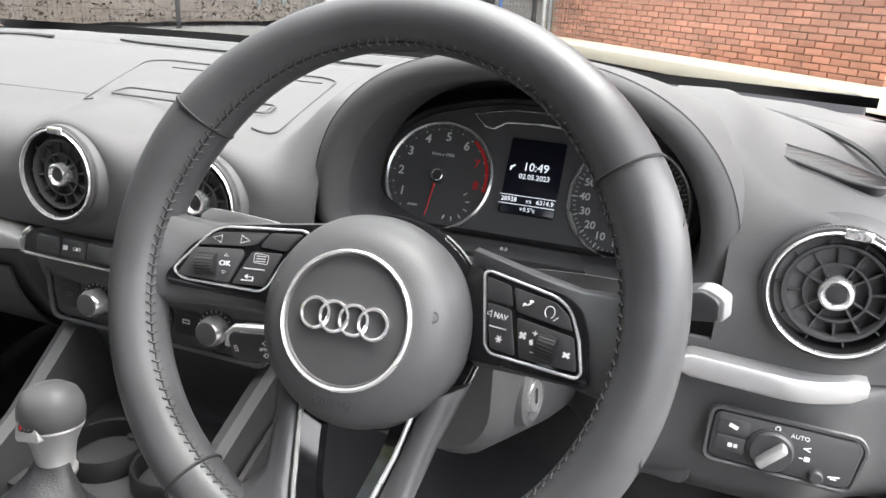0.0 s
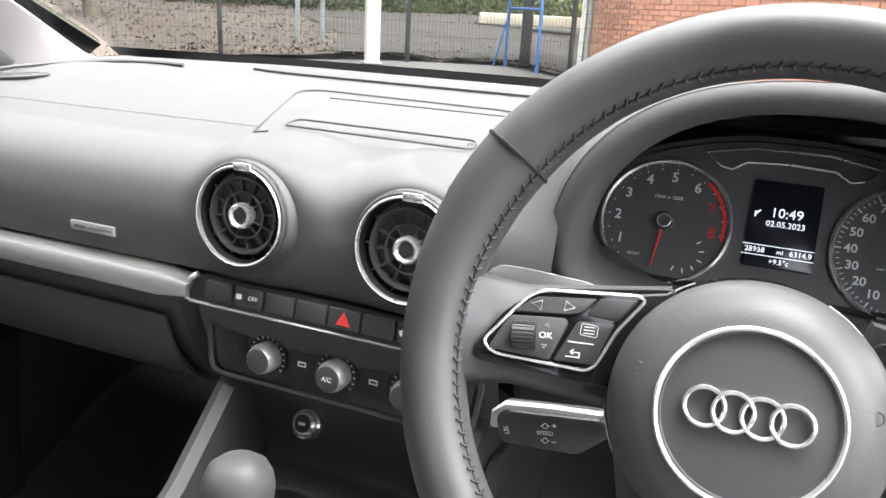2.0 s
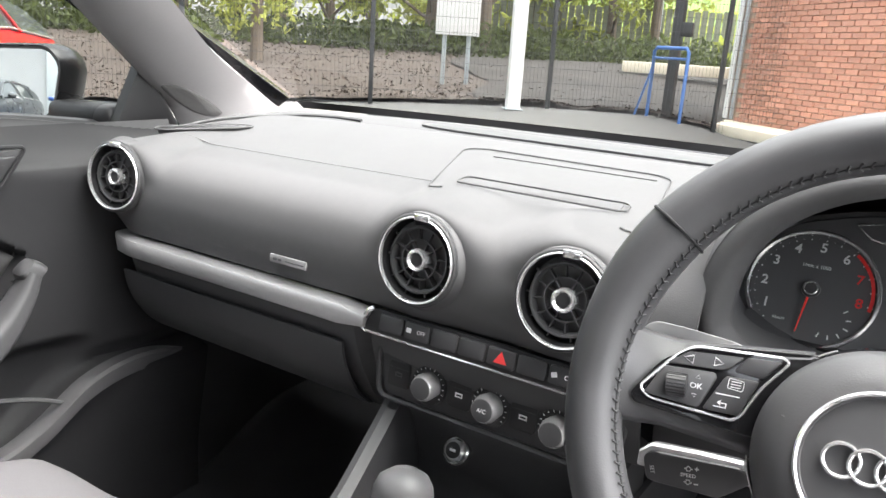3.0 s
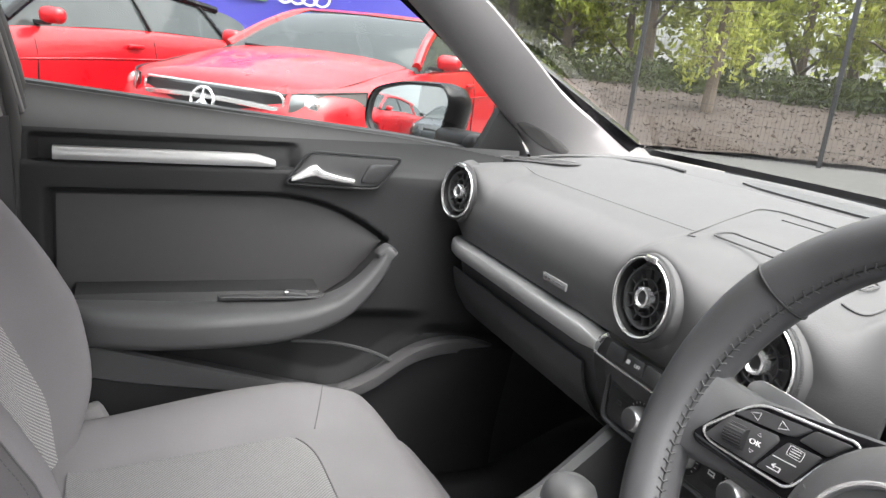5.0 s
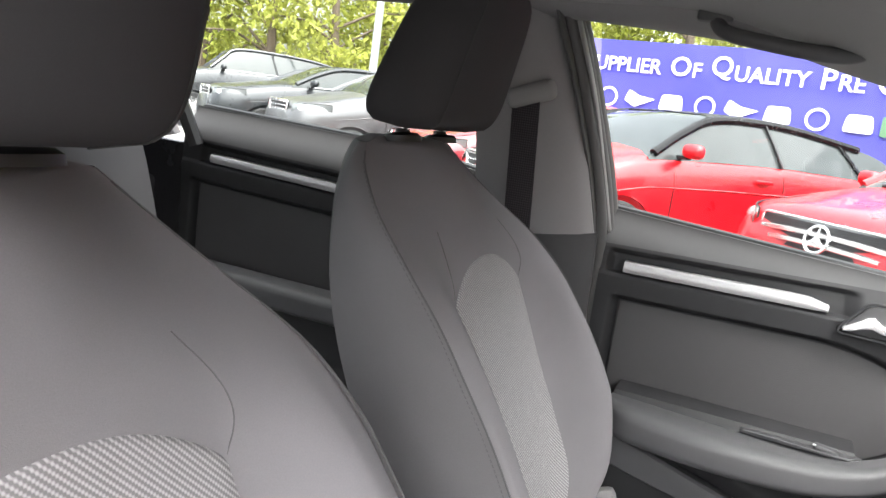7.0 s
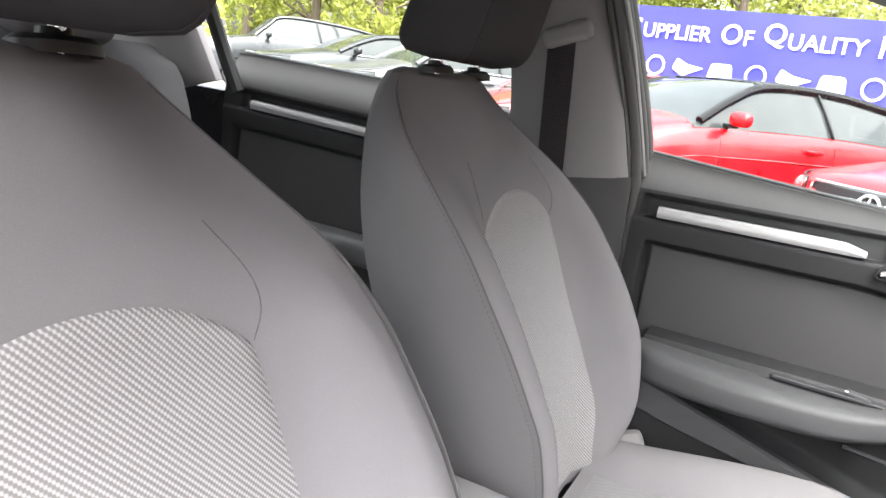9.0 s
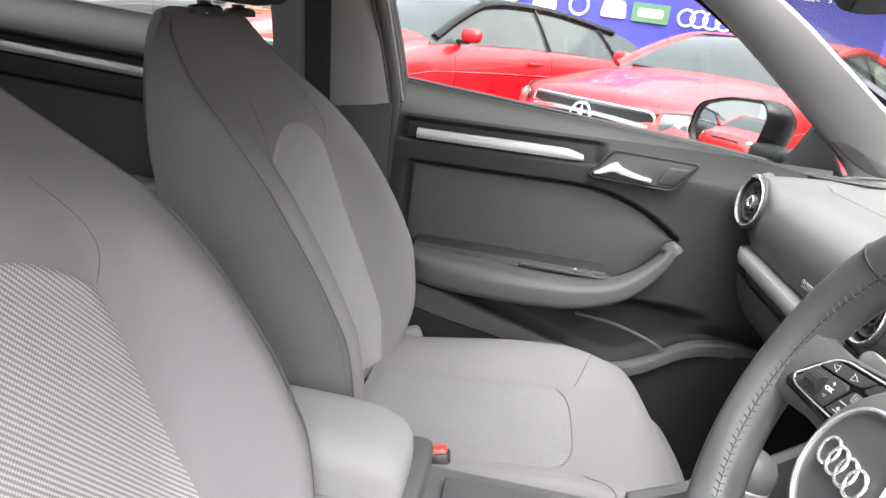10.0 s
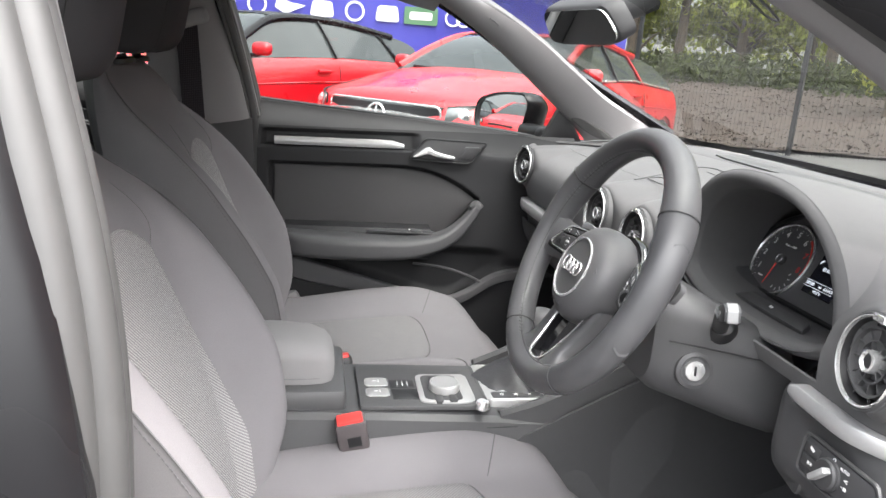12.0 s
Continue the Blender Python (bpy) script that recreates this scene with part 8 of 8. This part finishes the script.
# door window
pw = part("window_pane", surface(lambda y, v: (-0.772 + 0.135 * v, y - 0.035 * v, 0.93 + 0.42 * v), np.linspace(-0.70, 0.20, 10), np.linspace(0, 1, 8)), GLASS, fd)
pw.visible_shadow = False
part("window_frame", tube(cr([(-0.735, -0.682, 0.99), (-0.70, -0.712, 1.10), (-0.655, -0.745, 1.24), (-0.628, -0.765, 1.32)], 14), 0.013, 8), BLACK, fd, "black rear window frame")
part("frame_front", prism(rpoly([(-0.03, -0.06), (0.10, -0.06), (0.02, 0.06)], 0.008), 0.02, frame_of((-0.735, 0.10, 0.99), (0, 1, 0), (0.1, 0, 1)), 0.003), BLACK, fd, "black mirror corner trim")

RD = dict(sill=lambda y: 1.052 + 0.012 * (-1.19 - y) / 0.4 - 0.02 * float(sstep(-1.1, -0.92, y)), strip=lambda y: 0.944 + 0.014 * (-1.19 - y) / 0.37, arm=0.72, y0=-1.645, y1=-0.925, s0=-1.565, s1=-1.155, front=0.0,
          curve=lambda y: 0.03 * max(0.0, (y + 1.15) / 0.2) ** 2, low=lambda y: 0.70, fr=lambda z: -0.98, f1=-0.98, pocket=lambda y: 0.52, cloth=FD["cloth"])
rd = make_door("rear_door", "dark grey rear passenger door trim with silver strip", RD)
part("armrest", loft([[(-0.655 + a * 0.045, y, 0.705 + b * 0.028) for a, b in rrect(2, 2, 0.6, 5)] for y in np.linspace(-1.60, -1.02, 8)]), SMOOTH, rd)
rwp = part("window_pane", surface(lambda y, v: (-0.762 + 0.125 * v, y - 0.03 * v, 0.99 + 0.36 * v), np.linspace(-1.66, -0.92, 10), np.linspace(0, 1, 6)), GLASS, rd)
rwp.visible_shadow = False
HM2 = frame_of((-0.694, -1.06, 0.932), (0, 1, 0.02), (0, 0, 1))
hb2 = part("handle_recess", prism(rpoly([(-0.06, -0.020), (-0.035, 0.026), (0.08, 0.022), (0.05, -0.024)], 0.010), 0.010, HM2, 0.003, base=-0.01), DARK, rd)
part("handle", tube([HM2 @ V(p) for p in ((-0.055, -0.014, 0.014), (-0.03, 0.004, 0.016), (0.0, -0.008, 0.014), (0.03, -0.012, 0.012))], [0.005, 0.009, 0.007, 0.006], 8), CHROME, hb2)

# ---- door mirror ----
dm_ = thing("door_mirror", "black door mirror with rounded glass", "door mirror")
MM = frame_of((-0.935, 0.020, 0.985), (0.86, 0.42, 0.02), (-0.02, 0.05, 1))
outl = rpoly([(-0.115, -0.020), (-0.105, 0.040), (-0.02, 0.062), (0.085, 0.064), (0.105, 0.040), (0.090, -0.030), (0.050, -0.062), (-0.03, -0.068), (-0.09, -0.052)], 0.05, 6)
rings = []
for z, k in ((0.010, 1.07), (0.014, 1.09), (0.008, 1.13), (-0.02, 1.17), (-0.055, 1.10), (-0.085, 0.92), (-0.105, 0.62), (-0.112, 0.25)):
    rings.append([MM @ V((x * k, y * k, z)) for x, y in outl])
part("shell", loft(rings, True, False), BLACKPAINT, dm_, "gloss black mirror shell")
part("inner_rim", loft([[MM @ V((x * k, y * k, z)) for x, y in outl] for k, z in ((1.07, 0.0101), (1.02, 0.0095), (0.99, 0.002))], True, False), SMOOTH, dm_)
part("glass", prism(outl, 0.004, MM, base=-0.002), MIRROR, dm_, "slightly domed mirror glass", smooth=False)
part("arm", rbox(0.12, 0.06, 0.04, pose(-0.80, 0.085, 0.955, 0, 0, 20), 0.015, 3), BLACK, dm_)

# ---- brick building ----
WX = V((0.727, -0.687, 0))
WC = V((-2.4, 12.1, 0))
WZ = 0.20
WM = frame_of((WC.x, WC.y, WZ), WX, (0, 0, 1))
wall = tagged(part("wall_brick", rbox(10.0, 6.6, 0.28, WM @ pose(5.0, 3.1, -0.145), 0), MORTAR), "red brick wall of a building with pale mortar", "wall", kind="structure")
side = frame_of((WC.x, WC.y, WZ), (0.687, 0.727, 0), (0, 0, 1))
tagged(part("wall_side", rbox(7.0, 6.6, 0.28, side @ pose(3.75, 3.1, 0.15), 0), MORTAR), "plain side wall of the brick building", "wall", kind="structure")
tagged(part("roof_slab", rbox(10.4, 7.4, 0.15, WM @ pose(5.0, 6.5, -3.6, 90, 0, 0), 0.02), STONE), "flat roof edge of the brick building", "roof", kind="structure")
tagged(part("pavement", rbox(10.0, 0.75, 0.16, WM @ pose(5.0, 0.02, 0.42, 90, 0, 0), 0.015), STONE), "cream concrete strip along the foot of the wall", "kerb", kind="structure")
pipe = thing("downpipe", "white plastic downpipe at the corner of the brick wall", "pipe", m=WM)
part("pipe", tube([(0.12, 0.12, 0.06), (0.12, 6.3, 0.06)], 0.045, 12), WHITEPAINT, pipe)
part("pipe_grey", tube([(0.26, 0.12, 0.05), (0.26, 6.3, 0.05)], 0.032, 10), GALV, pipe, "grey service duct")
for q in (0.6, 1.6, 2.6):
    part("bracket", rbox(0.14, 0.03, 0.05, pose(0.12, q, 0.02), 0.004), WHITEPAINT, pipe)
bn, bl = BRICK.node_tree.nodes, BRICK.node_tree.links
oi, geo2, ad, mr2, hs2 = (bn.new(k) for k in ("ShaderNodeObjectInfo", "ShaderNodeNewGeometry", "ShaderNodeMath", "ShaderNodeMapRange", "ShaderNodeHueSaturation"))
ad.operation = "ADD"
bl.new(oi.outputs["Random"], ad.inputs[0])
bl.new(geo2.outputs["Random Per Island"], ad.inputs[1])
mr2.inputs["From Max"].default_value = 2.0
mr2.inputs["To Min"].default_value, mr2.inputs["To Max"].default_value = 0.7, 1.35
bl.new(ad.outputs[0], mr2.inputs["Value"])
bl.new(mr2.outputs["Result"], hs2.inputs["Value"])
bl.new(BRICK.node_tree.nodes["Principled BSDF"].inputs["Base Color"].links[0].from_socket, hs2.inputs["Color"])
bl.new(hs2.outputs["Color"], BRICK.node_tree.nodes["Principled BSDF"].inputs["Base Color"])
proto = bpy.data.meshes.new("brick")
bm = rbox(0.213, 0.064, 0.03, Matrix(), 0.004, 1)
bm.to_mesh(proto)
proto.materials.append(BRICK)
bm.free()
rb = random.Random(5)
rest = bmesh.new()
count = 0
for row in range(82):
    for col in range(44):
        x = 0.42 + 0.225 * col + (0.1125 if row % 2 else 0)
        y = 0.12 + 0.075 * row
        if x > 9.85:
            continue
        dz = rb.uniform(-0.003, 0.003)
        if count < 300 and 4 <= row < 24 and 3 <= col < 19:
            ob = new("brick", proto)
            ob.parent = wall
            ob.matrix_basis = WM @ pose(x, y, 0.005 + dz, 0, 0, rb.uniform(-0.4, 0.4))
            count += 1
        else:
            m = WM @ pose(x, y, 0.005 + dz)
            q = [rest.verts.new(m @ V(c)) for c in ((-0.106, -0.032, -0.01), (0.106, -0.032, -0.01), (0.106, 0.032, -0.01), (-0.106, 0.032, -0.01),
                                                    (-0.104, -0.030, 0.015), (0.104, -0.030, 0.015), (0.104, 0.030, 0.015), (-0.104, 0.030, 0.015))]
            for f in ((4, 5, 6, 7), (0, 1, 5, 4), (1, 2, 6, 5), (2, 3, 7, 6), (3, 0, 4, 7)):
                rest.faces.new([q[i] for i in f])
tagged(part("brickwork", rest, BRICK, wall, smooth=False), "rows of red bricks", kind="stuff")
